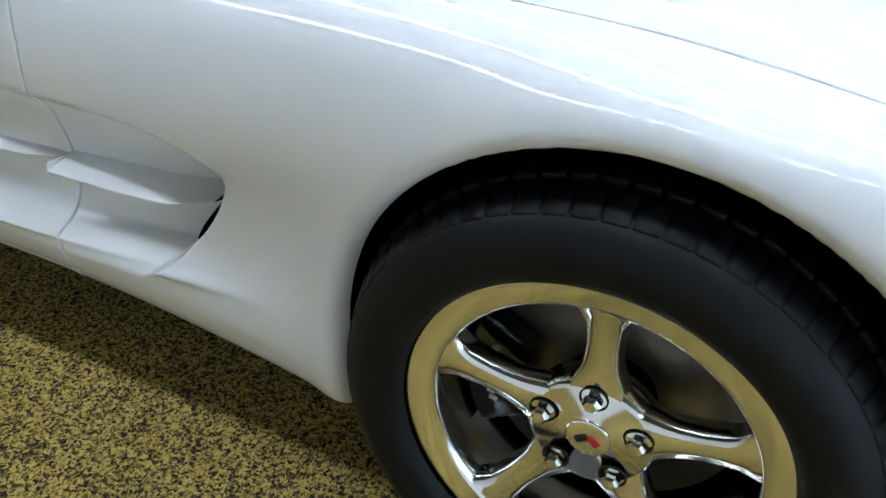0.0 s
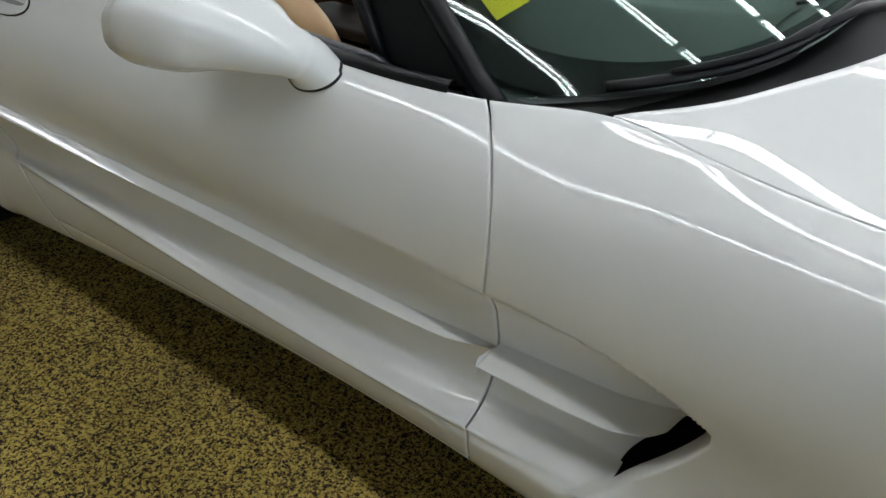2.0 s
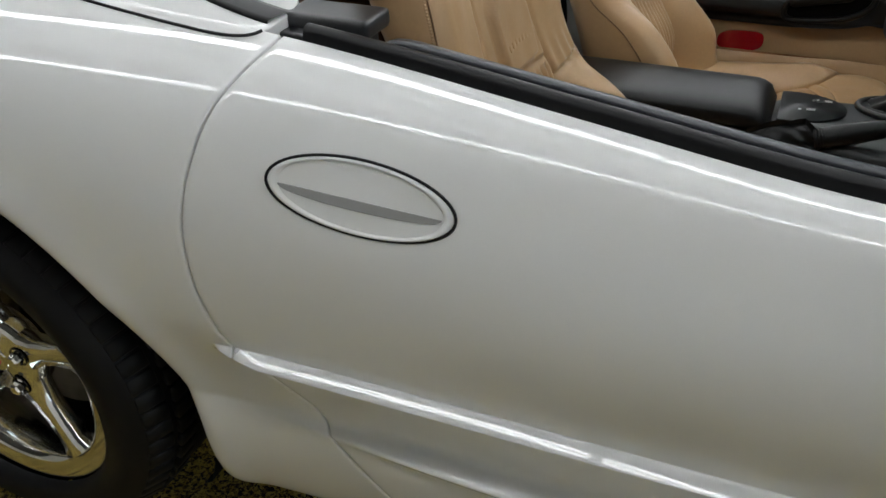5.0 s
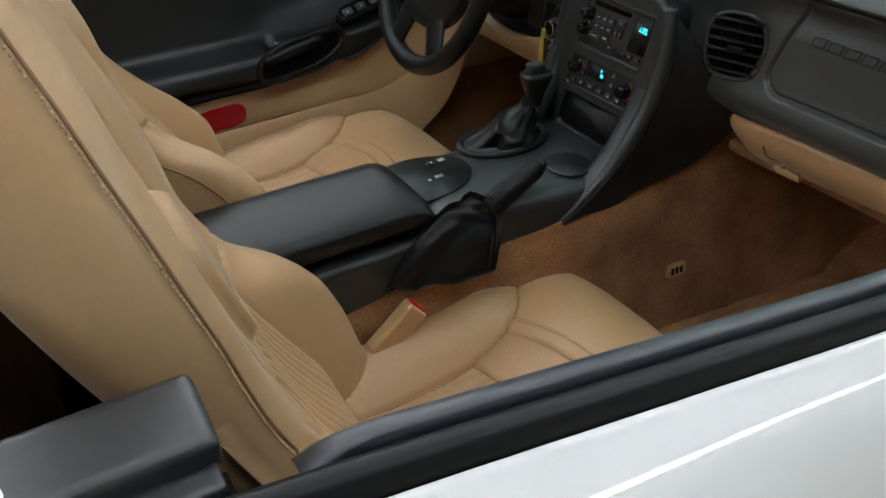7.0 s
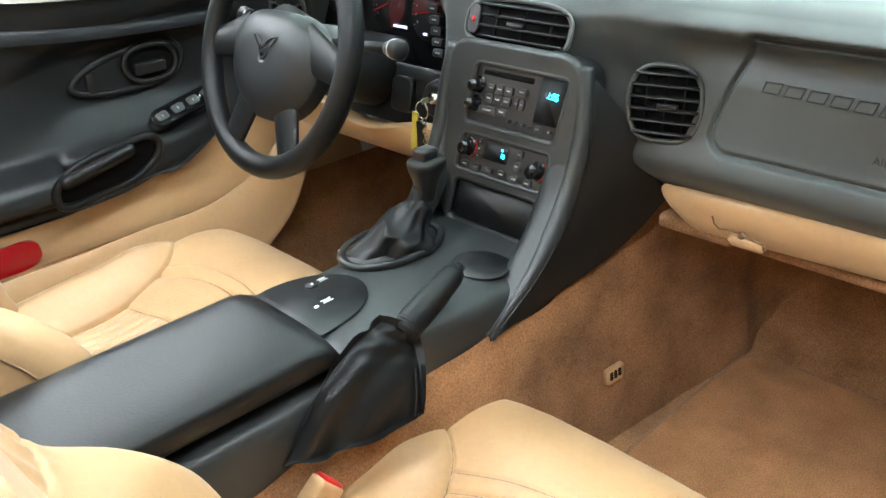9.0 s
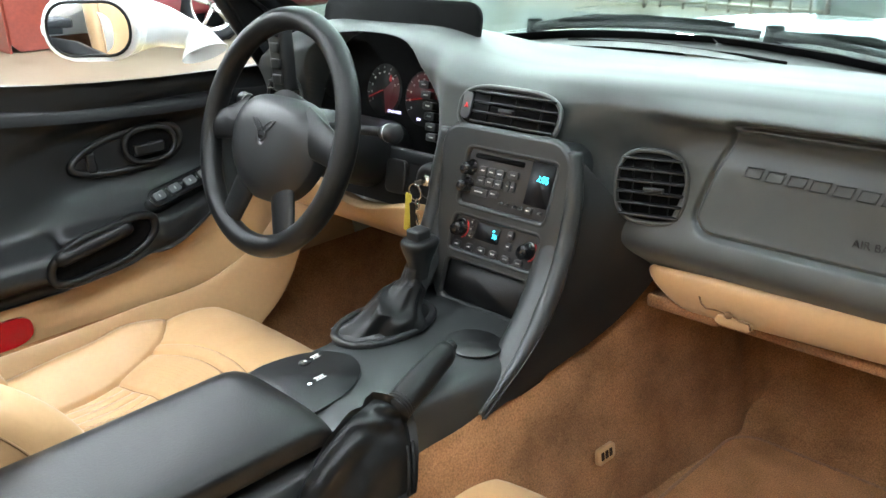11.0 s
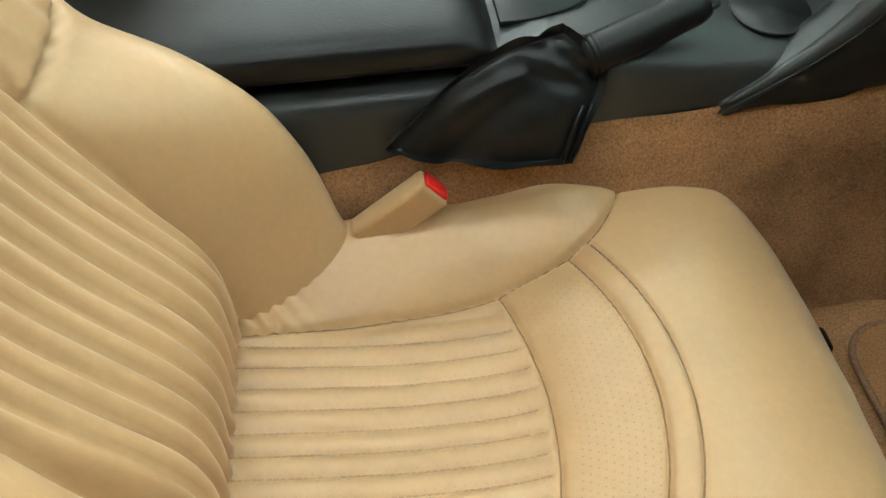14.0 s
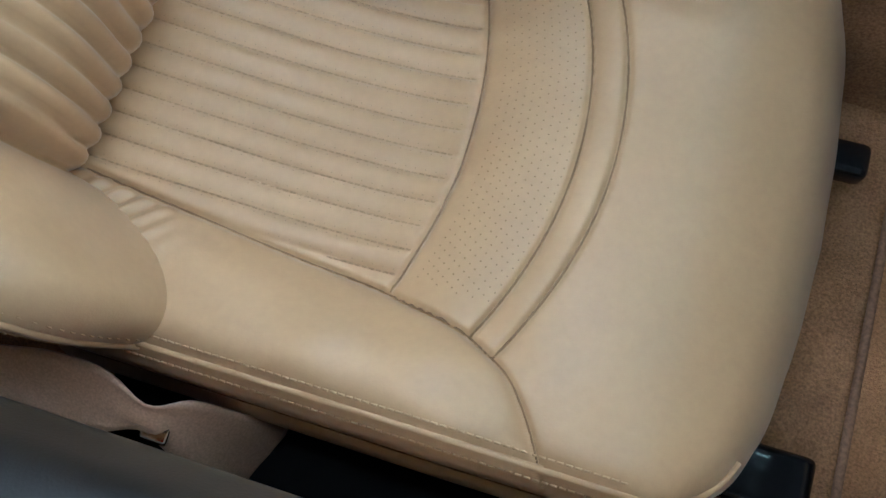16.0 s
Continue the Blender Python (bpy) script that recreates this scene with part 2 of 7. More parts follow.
# tufts of a few millimetres, each of one yarn
tuft = nt.nodes.new("ShaderNodeTexVoronoi")
tuft.inputs["Scale"].default_value = 250
nt.links.new(wv_.outputs[0], tuft.inputs["Vector"])
sep = nt.nodes.new("ShaderNodeSeparateColor")
nt.links.new(tuft.outputs["Color"], sep.inputs[0])
vor = nt.nodes.new("ShaderNodeTexNoise")
vor.inputs["Scale"].default_value, vor.inputs["Detail"].default_value, vor.inputs["Roughness"].default_value = 110, 4.0, 0.7
nt.links.new(tc, vor.inputs["Vector"])
blend = nt.nodes.new("ShaderNodeMath")
blend.operation = "MULTIPLY_ADD"
blend.inputs[1].default_value = 1.3
nt.links.new(vor.outputs["Fac"], blend.inputs[0])
off = nt.nodes.new("ShaderNodeMath")
off.operation = "ADD"
off.inputs[1].default_value = -0.65
nt.links.new(sep.outputs[0], off.inputs[0])
nt.links.new(off.outputs[0], blend.inputs[2])
big = nt.nodes.new("ShaderNodeTexNoise")
big.inputs["Scale"].default_value, big.inputs["Detail"].default_value = 3.0, 3.0
nt.links.new(tc, big.inputs["Vector"])
ramp = nt.nodes.new("ShaderNodeValToRGB")
cr = ramp.color_ramp
cr.elements[0].position, cr.elements[0].color = 0.18, (0.035, 0.024, 0.020, 1)
cr.elements[1].position, cr.elements[1].color = 0.62, (0.46, 0.325, 0.068, 1)
e = cr.elements.new(0.36)
e.color = (0.14, 0.095, 0.045, 1)
e = cr.elements.new(0.85)
e.color = (0.60, 0.46, 0.13, 1)
nt.links.new(blend.outputs[0], ramp.inputs["Fac"])
mr = nt.nodes.new("ShaderNodeMapRange")
mr.inputs["From Min"].default_value, mr.inputs["From Max"].default_value = 0.3, 0.7
mr.inputs["To Min"].default_value, mr.inputs["To Max"].default_value = 0.85, 1.12
nt.links.new(big.outputs["Fac"], mr.inputs["Value"])
vm = nt.nodes.new("ShaderNodeVectorMath")
vm.operation = "SCALE"
nt.links.new(ramp.outputs[0], vm.inputs[0])
nt.links.new(mr.outputs[0], vm.inputs["Scale"])
nt.links.new(vm.outputs[0], b.inputs["Base Color"])
bn = nt.nodes.new("ShaderNodeBump")
bn.inputs["Strength"].default_value, bn.inputs["Distance"].default_value = 0.6, 0.003
nt.links.new(blend.outputs[0], bn.inputs["Height"])
nt.links.new(bn.outputs[0], b.inputs["Normal"])

WALL = material("painted_wall", (0.50, 0.49, 0.45), 0.8, mottle=(1.5, 0.06), bump=(80, 0.1, 0.001))
CEIL = material("ceiling_paint", (0.08, 0.08, 0.08), 0.9, mottle=(1.0, 0.08))
TUBE = lamp_material("lamp_tube", (0.94, 1.0, 1.04), 25.0)
FIXTURE = material("fixture_enamel", (0.7, 0.7, 0.68), 0.4, mottle=(4, 0.03))
X0, X1, Y0, Y1, TOP = -9.0, 6.6, -5.5, 11.0, 3.1


def room_box(name, a, b, mat, label, category):
    c = [(p + q) / 2 for p, q in zip(a, b)]
    ob = part(name, box(*c, *(q - p for p, q in zip(a, b)), bevel=0.0), mat, None, label, smooth=False)
    return tagged(ob, category=category, kind="structure")


room_box("floor", (X0, Y0, -0.1), (X1, Y1, 0.0), CARPETROOM, "yellow-brown speckled low-pile showroom carpet", "floor")
room_box("ceiling", (X0, Y0, TOP), (X1, Y1, TOP + 0.1), CEIL, "dark grey painted showroom ceiling with strip lights", "ceiling")
room_box("wall_south", (X0, Y0 - 0.15, 0), (X1, Y0, TOP), material("white_wall_paint", (0.66, 0.65, 0.62), 0.7, mottle=(1.5, 0.05), bump=(80, 0.1, 0.001)), "off-white painted showroom wall", "wall")
room_box("wall_north", (X0, Y1, 0), (X1, Y1 + 0.15, TOP), WALL, "pale grey painted showroom wall", "wall")
room_box("wall_west", (X0 - 0.15, Y0, 0), (X0, Y1, TOP), WALL, "pale grey painted showroom wall", "wall")

# glazed front towards the yard
room_box("wall_east_lintel", (X1, Y0, 2.6), (X1 + .15, Y1, TOP), WALL, "pale lintel over the shop front", "wall")
room_box("wall_east_base", (X1, Y0, 0), (X1 + .15, Y1, .12), WALL, "low pale base of the shop front", "wall")
PANE = bpy.data.materials.new("shop_glass")
PANE.use_nodes = True
pb_ = PANE.node_tree.nodes["Principled BSDF"]
pb_.inputs["Base Color"].default_value, pb_.inputs["Roughness"].default_value, pb_.inputs["Transmission Weight"].default_value, pb_.inputs["IOR"].default_value = (.92, .97, .97, 1), 0, 1, 1.45
ALU = material("grey_aluminium", (.42, .43, .44), .35, metal=.8, mottle=(5, .05))
for k in range(8):
    y0_ = Y0 + .04 + (Y1 - Y0 - .08) * k / 8
    y1_ = Y0 + .04 + (Y1 - Y0 - .08) * (k + 1) / 8
    wn = new(f"window_{k + 1}")
    tagged(wn, "tall shop window with grey aluminium frame", "window", kind="structure")
    fr = bmesh.new()
    for yy0, yy1, zz0, zz1 in ((y0_, y0_ + .06, .12, 2.6), (y1_ - .06, y1_, .12, 2.6), (y0_ + .06, y1_ - .06, .12, .18), (y0_ + .06, y1_ - .06, 2.54, 2.6)):
        box(X1 + .07, (yy0 + yy1) / 2, (zz0 + zz1) / 2, .07, yy1 - yy0, zz1 - zz0, .004, 1, fr)
    part("window_frame", fr, ALU, wn, smooth=False)
    pn = part("pane", box(X1 + .07, (y0_ + y1_) / 2, 1.36, .008, y1_ - y0_ - .12, 2.36, 0), PANE, wn, smooth=False)
    pn.visible_shadow = False
YARD = material("concrete_yard", (.42, .41, .39), .85, mottle=(.6, .1), fine=(30, .08), bump=(60, .3, .004))
room_box("ground", (X1 + .15, -60, -.2), (90, 60, -.02), YARD, "pale concrete yard outside the shop front", "ground")

# strip lights on the ceiling, in rows along the car
LX = (-4.8, -3.5, -2.2, -0.9, 0.4, 1.7, 3.0, 4.3)
strip = new("strip_light")
tagged(strip, "long white enamelled strip light with two bare tubes", "ceiling light", "strip lights on the ceiling")
part("housing", box(0, 0, -0.02, 1.27, 0.15, 0.04, 0.006), FIXTURE, strip)
for ty_ in (-.04, .04):
    part("lamp_tube", tube([(-0.625, ty_, -0.060), (0.625, ty_, -0.060)], 0.019, 10), TUBE, strip, "glowing white tube")
first = True
for ly in (-1.55, 0.10, 1.75, 3.40, 5.05, 6.70, 8.35):
    for lx in LX:
        m = Matrix.Translation((lx, ly, TOP))
        if first:
            strip.matrix_basis = m
            first = False
        else:
            copy_thing(strip, m)

# ---------- the car: body surface
car = new("car")
tagged(car, "white convertible sports car with tan leather seats, top down", "car")

W = [spline((-3.6, .60), (-2.1, .70), (-1.4, .70), (-.8, .70), (-.35, .71), (.4, .70), (.95, .55)),
     spline((-3.6, .70), (-2.65, .86), (-2.25, .858), (-1.9, .836), (-1.4, .820), (-.8, .818), (-.35, .85), (.4, .86), (.95, .62)),
     spline((-3.6, .78), (-2.65, .905), (-2.1, .890), (-1.4, .878), (-.8, .876), (-.35, .872), (.4, .88), (.95, .65)),
     spline((-3.6, .80), (-2.65, .930), (-2.3, .905), (-2.05, .876), (-1.75, .858), (-1.4, .851), (-.8, .847), (-.35, .868), (.4, .885), (.95, .66)),
     spline((-3.6, .80), (-2.65, .94), (-2.1, .910), (-1.4, .856), (-.8, .842), (-.35, .868), (.4, .885), (.95, .66)),
     spline((-3.6, .80), (-2.65, .942), (-2.1, .920), (-1.4, .872), (-.8, .855), (-.35, .876), (.4, .885), (.95, .66)),
     spline((-3.6, .79), (-2.65, .938), (-2.1, .918), (-1.4, .882), (-.8, .866), (-.35, .887), (0, .902), (.4, .875), (.95, .64)),
     spline((-3.6, .76), (-2.65, .90), (-2.1, .872), (-1.4, .845), (-.8, .832), (-.35, .845), (0, .858), (.4, .825), (.95, .58)),
     curve((-3.6, .68), (-2.65, .74), (-2.1, .752), (-1.5, .770), (-.9, .757), (-.74, .715), (-.6, .738), (-.46, .75), (0, .76), (.4, .75), (.95, .50))]
Z = [spline((-3.6, .25), (-2.65, .18), (-1.4, .165), (0, .17), (.95, .20)),
     spline((-3.6, .28), (-2.25, .205), (-1.5, .232), (-.8, .236), (-.35, .212), (.4, .20), (.95, .23)),
     spline((-3.6, .40), (-2.1, .375), (-1.4, .352), (-.8, .342), (-.35, .32), (.95, .28)),
     spline((-3.6, .50), (-2.1, .430), (-1.4, .402), (-.8, .390), (-.35, .395), (.95, .33)),
     spline((-3.6, .58), (-2.1, .532), (-1.6, .499), (-1.2, .482), (-.9, .469), (-.8, .467), (-.6, .457), (-.35, .455), (.95, .37)),
     spline((-3.6, .62), (-2.1, .585), (-1.4, .553), (-.8, .518), (-.35, .53), (.95, .40)),
     spline((-3.6, .72), (-2.1, .68), (-1.4, .64), (-.8, .605), (-.35, .64), (0, .682), (.4, .63), (.95, .44)),
     spline((-3.6, .84), (-2.1, .815), (-1.4, .755), (-.8, .725), (-.35, .745), (0, .748), (.4, .685), (.95, .46)),
     curve((-3.6, .86), (-2.65, .905), (-2.1, .879), (-1.75, .838), (-1.5, .807), (-1.16, .791), (-.9, .792), (-.74, .80), (-.46, .783), (-.2, .776), (0, .764), (.2, .736), (.5, .66), (.95, .48))]
XF, ZF, RF = 0.015, 0.35, 0.345
XR, ZR, RR = -2.62, 0.345, 0.372
scoop_top = curve((-1.35, .600), (-1.15, .597), (-.96, .592), (-.81, .585), (-.69, .582), (-.61, .577), (-.535, .560), (-.49, .540))
scoop_front = curve((.28, -.745), (.333, -.665), (.37, -.606), (.396, -.582), (.436, -.546), (.496, -.505), (.531, -.490), (.552, -.494), (.58, -.53))
scoop_depth = curve((-1.35, 0), (-1.05, .005), (-.90, .016), (-.82, .027), (-.72, .044), (-.62, .064), (-.56, .090), (-.5, .12))
fin_out = curve((-.82, .026), (-.74, .021), (-.67, .012), (-.60, -.008), (-.57, -.032), (-.545, -.090))


BEND = np.eye(9)
rhs = np.zeros((9, 9))
for i in range(1, 8):
    BEND[i, i - 1:i + 2] = 1, 4, 1
    rhs[i, i - 1:i + 2] = 6, -12, 6
BEND = np.linalg.solve(BEND, rhs)


def knots_at(x, s):
    """Width and height of the side at x, s by a spline through the section's nine knots."""
    x, s = np.broadcast_arrays(np.asarray(x, float), np.asarray(s, float))
    s = np.clip(s, 0, 8)
    w, z = np.stack([f(x) for f in W]), np.stack([f(x) for f in Z])
    i = np.clip(np.floor(s).astype(int), 0, 7)
    a, b = (i + 1 - s), (s - i)
    out = []
    for v in (w, z):
        m = np.einsum("ij,j...->i...", BEND, v)
        take = lambda arr, k: np.take_along_axis(arr, (i + k)[None], 0)[0]
        out.append((take(m, 0) * a**3 + take(m, 1) * b**3) / 6 + (take(v, 0) - take(m, 0) / 6) * a + (take(v, 1) - take(m, 1) / 6) * b)
    return out


def side(x, s):
    """The car's flank: places for arrays of x and s (0 under the sill, 4 the crease, 8 the belt line)."""
    x, s = np.broadcast_arrays(np.asarray(x, float), np.asarray(s, float))
    w, z = knots_at(x, s)
    d = s - 4
    # the ledge along the door, thinning out at both ends
    reach = np.clip((x + 2.16) / .07, 0, 1) ** .6 * np.clip((-.815 - x) / .065, 0, 1) ** .6
    ledge = np.where(d < 0, step((d + .12) / .12), 1 - np.clip(d / (.04 + .09 * reach), 0, 1))
    soft = np.interp(x, [-1.25, -.8, -.65, -.5], [.08, .052, .040, .026])
    under = np.clip((scoop_top(x) - z) / soft, 0, 1)
    hollow = (1 - (1 - under) ** 2.2) * step((scoop_front(z) - x) / .010) * step((s - 1.95) / np.interp(x, [-1.0, -.82, -.62, -.54], [1.6, 1.1, .75, .5])) * scoop_depth(x)
    # the fin that runs on into the scoop and sinks at its front end
    fin = np.where(d < 0, step((d + .14) / .14), 1 - np.clip(d / .17, 0, 1)) * (x > -.8120)
    w = w + reach * ledge * .023 + .013 * np.exp(-((s - 2.36) / .16) ** 2) * step((-.45 - x) / .2) * step((x + 2.15) / .3) - hollow + fin * np.maximum(hollow + fin_out(x), 0)
    for cx, cz, r in ((XF, ZF, RF), (XR, ZR, RR)):
        far = np.hypot(x - cx, np.maximum(z - cz, -.02)) - r
        k = np.clip((.024 - far) / .024, 0, 1)
        w = w - .024 * (1 - np.sqrt(1 - k**2 + 1e-6)) + .007 * np.exp(-((far - .03) / .03) ** 2)
    w = w + (.006 * np.exp(-((s - 8) / .5) ** 2) - .010 * np.exp(-((s - 6.9) / .5) ** 2)) * step((-1.0 - x) / .4)
    return np.stack([x, -w, z], -1)


front_seam = curve((.15, -.862), (.25, -.838), (.30, -.817), (.345, -.811), (.385, -.821), (.42, -.818), (.46, -.8135), (.51, -.809), (.58, -.808), (.65, -.809), (.70, -.820), (.745, -.844), (.775, -.874), (.80, -.908))
rear_seam = curve((.15, -1.90), (.30, -1.955), (.426, -2.05), (.54, -2.132), (.667, -2.166), (.77, -2.160), (.84, -2.138), (.88, -2.110))


def seam_x(f, s, guess):
    x = np.full_like(s, guess)
    for _ in range(6):
        x = f(knots_at(x, s)[1])
    return x


def rows(a, b):
    """Rows of s, closer together round the crease and in the scoop."""
    t = np.linspace(0, 8, 1601)
    dens = 1 + 5.0 * np.exp(-((t - 4.02) / .22) ** 2) + 1.2 * np.exp(-((t - 4.1) / .6) ** 2) + 0.8 * np.exp(-((t - 5.2) / .7) ** 2) + .8 * np.exp(-((t - 2.4) / .7) ** 2) + 2.0 * np.exp(-((t - 2.36) / .25) ** 2)
    cum = np.cumsum(dens)
    n = max(4, int(230 * (np.interp(b, t, cum) - np.interp(a, t, cum)) / cum[-1]))
    return np.interp(np.linspace(np.interp(a, t, cum), np.interp(b, t, cum), n), cum, t)


def flank(xa, xb, s, n, dens=None):
    u = np.linspace(0, 1, n)[:, None] if dens is None else dens[:, None]
    x = xa[None] + (xb - xa)[None] * u
    return side(x, np.broadcast_to(s[None], x.shape))


def cut_arch(pts, cx, cz, r, cell=.012):
    """Snaps the border of the wheel opening to its circle; tells which places stay."""
    x, z = pts[..., 0], pts[..., 2]
    dz = np.where(z > cz, z - cz, 0)
    far = np.hypot(x - cx, dz)
    keep = far > r - cell
    near = keep & (far < r)
    k = r / np.maximum(far, 1e-6)
    out = pts.copy()
    out[..., 0] = np.where(near, cx + (x - cx) * k, x)
    out[..., 2] = np.where(near & (z > cz), cz + (z - cz) * k, z)
    return out, keep


def both(name, pts, deep, keep=None, label=""):
    """A body panel and its mirror image on the car's other side."""
    a = sheet(name, pts, WHITE, car, label, deep=deep, keep=keep)
    q = pts.copy()
    q[..., 1] *= -1
    b = sheet(name, q, WHITE, car, label, deep=deep, keep=keep, flip=True)
    return a, b


G = .0030
s_all, s_door, s_low = rows(0, 8), rows(1.45, 8), rows(0, 1.41)
# front fender
xa, xb = seam_x(front_seam, s_all, -.82) + G, np.full_like(s_all, .42)
dens = np.concatenate([np.linspace(0, .27, 110), np.linspace(.27, 1, 110)[1:]])
pts = flank(xa, xb, s_all, 0, dens)
pts, keep = cut_arch(pts, XF, ZF, RF)
both("front_fender", pts, .014, keep, "white painted fender with a scooped air vent")
# black sheet at the front end of the scoop, painting the deep shade of its mouth


def on_side(x, z, out=0.0):
    s = float(np.interp(z, knots_at(np.full(161, x), np.linspace(0, 8, 161))[1], np.linspace(0, 8, 161)))
    p = side(np.array(x), np.array(s))
    return Vector((x, float(p[1]) - out, z))


for sg in (-1, 1):
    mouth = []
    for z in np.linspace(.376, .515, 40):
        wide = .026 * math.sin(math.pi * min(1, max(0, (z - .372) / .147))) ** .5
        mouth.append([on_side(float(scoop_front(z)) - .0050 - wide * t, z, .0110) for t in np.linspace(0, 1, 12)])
    mouth = np.array([[tuple(p) for p in r] for r in mouth])
    mouth[..., 1] *= -sg
    sheet("vent_mouth", mouth, DARK, car, "black sheet for the shade in the fender vent's mouth", flip=sg < 0)
# nose
pts = flank(np.full_like(s_all, .424), np.full_like(s_all, .95), s_all, 60)
both("front_bumper", pts, .012)
# doors
xa, xb = seam_x(rear_seam, s_door, -2.1) + G, seam_x(front_seam, s_door, -.82) - G
dens = np.concatenate([np.linspace(0, .75, 120), np.linspace(.75, 1, 70)[1:]])
door_r, door_l = both("door", flank(xa, xb, s_door, 0, dens), .014, None, "closed white door with a body crease")
# sill
xa, xb = seam_x(rear_seam, s_low, -1.95) + .0006, seam_x(front_seam, s_low, -.82) - G
both("rocker_panel", flank(xa, xb, s_low, 80), .01)
# rear quarter
xa, xb = np.full_like(s_all, -3.05), seam_x(rear_seam, s_all, -2.1) - G
pts = flank(xa, xb, s_all, 160)
pts, keep = cut_arch(pts, XR, ZR, RR)
both("rear_quarter_panel", pts, .014, keep)
pts = flank(np.full_like(s_all, -3.6), np.full_like(s_all, -3.054), s_all, 50)
both("rear_bumper", pts, .012)
for name, x, z0, z1, sx in (("nose_panel", .94, .2, .48, .04), ("tail_panel", -3.59, .27, .86, .04)):
    part(name, box(x, 0, (z0 + z1) / 2, sx, 1.15 if x > 0 else 1.34, z1 - z0, .015), WHITE, car)

# hood
cowl = curve((0, -.49), (.25, -.515), (.47, -.585), (.635, -.668), (.72, -.742))


lean = spline((0, .105), (.08, .066), (.16, .040), (.26, .072), (.36, .115), (.60, .105), (.85, .045), (1, 0))
in_u = np.linspace(0, 1, 801)
in_rise = np.concatenate([[0], np.cumsum((lean(in_u)[1:] + lean(in_u)[:-1]) / 2 / 800)])


def hood_z(x, t):
    """Height over the hood; t runs from the seam at -1 over the middle to 1. Ahead of the cowl it has a hollow beside each fender."""
    crown = curve((-.8, .055), (-.5, .074), (-.25, .092), (.1, .096), (.4, .084), (.95, .05))(x)
    ahead = step((x + .66) / .42)
    inward = np.clip(1 - np.abs(t), 0, 1)
    return Z[8](x) + (1 - ahead) * crown * np.maximum(1 - t**2, 0) + ahead * np.interp(inward, in_u, in_rise) * crown / .092


tt = np.concatenate([-np.cos(np.linspace(0, math.pi, 121))])
uu = np.linspace(0, 1, 110)[:, None]
xr = cowl(np.abs(tt) * .717)
hx = xr[None] + (.94 - xr)[None] * uu
hw = (W[8](hx) - .0070) * tt[None]
sheet("hood", np.stack([hx, hw, hood_z(hx, tt[None] + 0 * hx)], -1), WHITE, car, "white painted hood", deep=.012, flip=False)

# black plenum under the windscreen, with the body's floor pan under all
uu = np.linspace(0, 1, 14)[:, None]
xe = xr - .006
cx = xe[None] + .012 - .15 * uu + 0 * tt[None]
cz = hood_z(xe, tt)[None] - .014 - .010 * np.sin(math.pi * uu) - .045 * uu * np.abs(tt)[None] ** 4
sheet("cowl_panel", np.stack([cx, (.715 * tt)[None] * (1 - .05 * uu), cz], -1), BLACKPANEL, car, "matt black cowl panel below the windscreen", flip=False)
pan = bmesh.new()
box(-1.45, 0, .19, 1.3, 1.36, .03, .004, bm=pan)
box(.05, 0, .22, .9, 1.0, .04, .004, bm=pan)
box(-2.75, 0, .25, 1.3, 1.0, .04, .004, bm=pan)
part("floor_pan", pan, DARK, car, smooth=False)

# wheel housings
for cx_, r_, wo, name in ((XF, RF, .88, "front_wheel_housing"), (XR, RR, .90, "rear_wheel_housing")):
    for sgn in (-1, 1):
        bm = bmesh.new()
        n = 40
        for a, b2 in ((wo - .02, .50),):
            ring = []
            for k in range(n + 1):
                q = -0.5 + (math.pi + 1.0) * k / n
                p = (cx_ + (r_ + .012) * math.cos(q), (r_ + .012) * math.sin(q) + ZF)
                ring.append([bm.verts.new((p[0], sgn * a, max(p[1], .19))), bm.verts.new((p[0], sgn * b2, max(p[1], .19)))])
            for p, q in zip(ring, ring[1:]):
                bm.faces.new((p[0], q[0], q[1], p[1]))
            bm.faces.new([p[1] for p in ring])
        part(name, bm, DARK, car)


# ---------- wheels
LETTER = material("pale_lettering", (.42, .42, .42), .5)


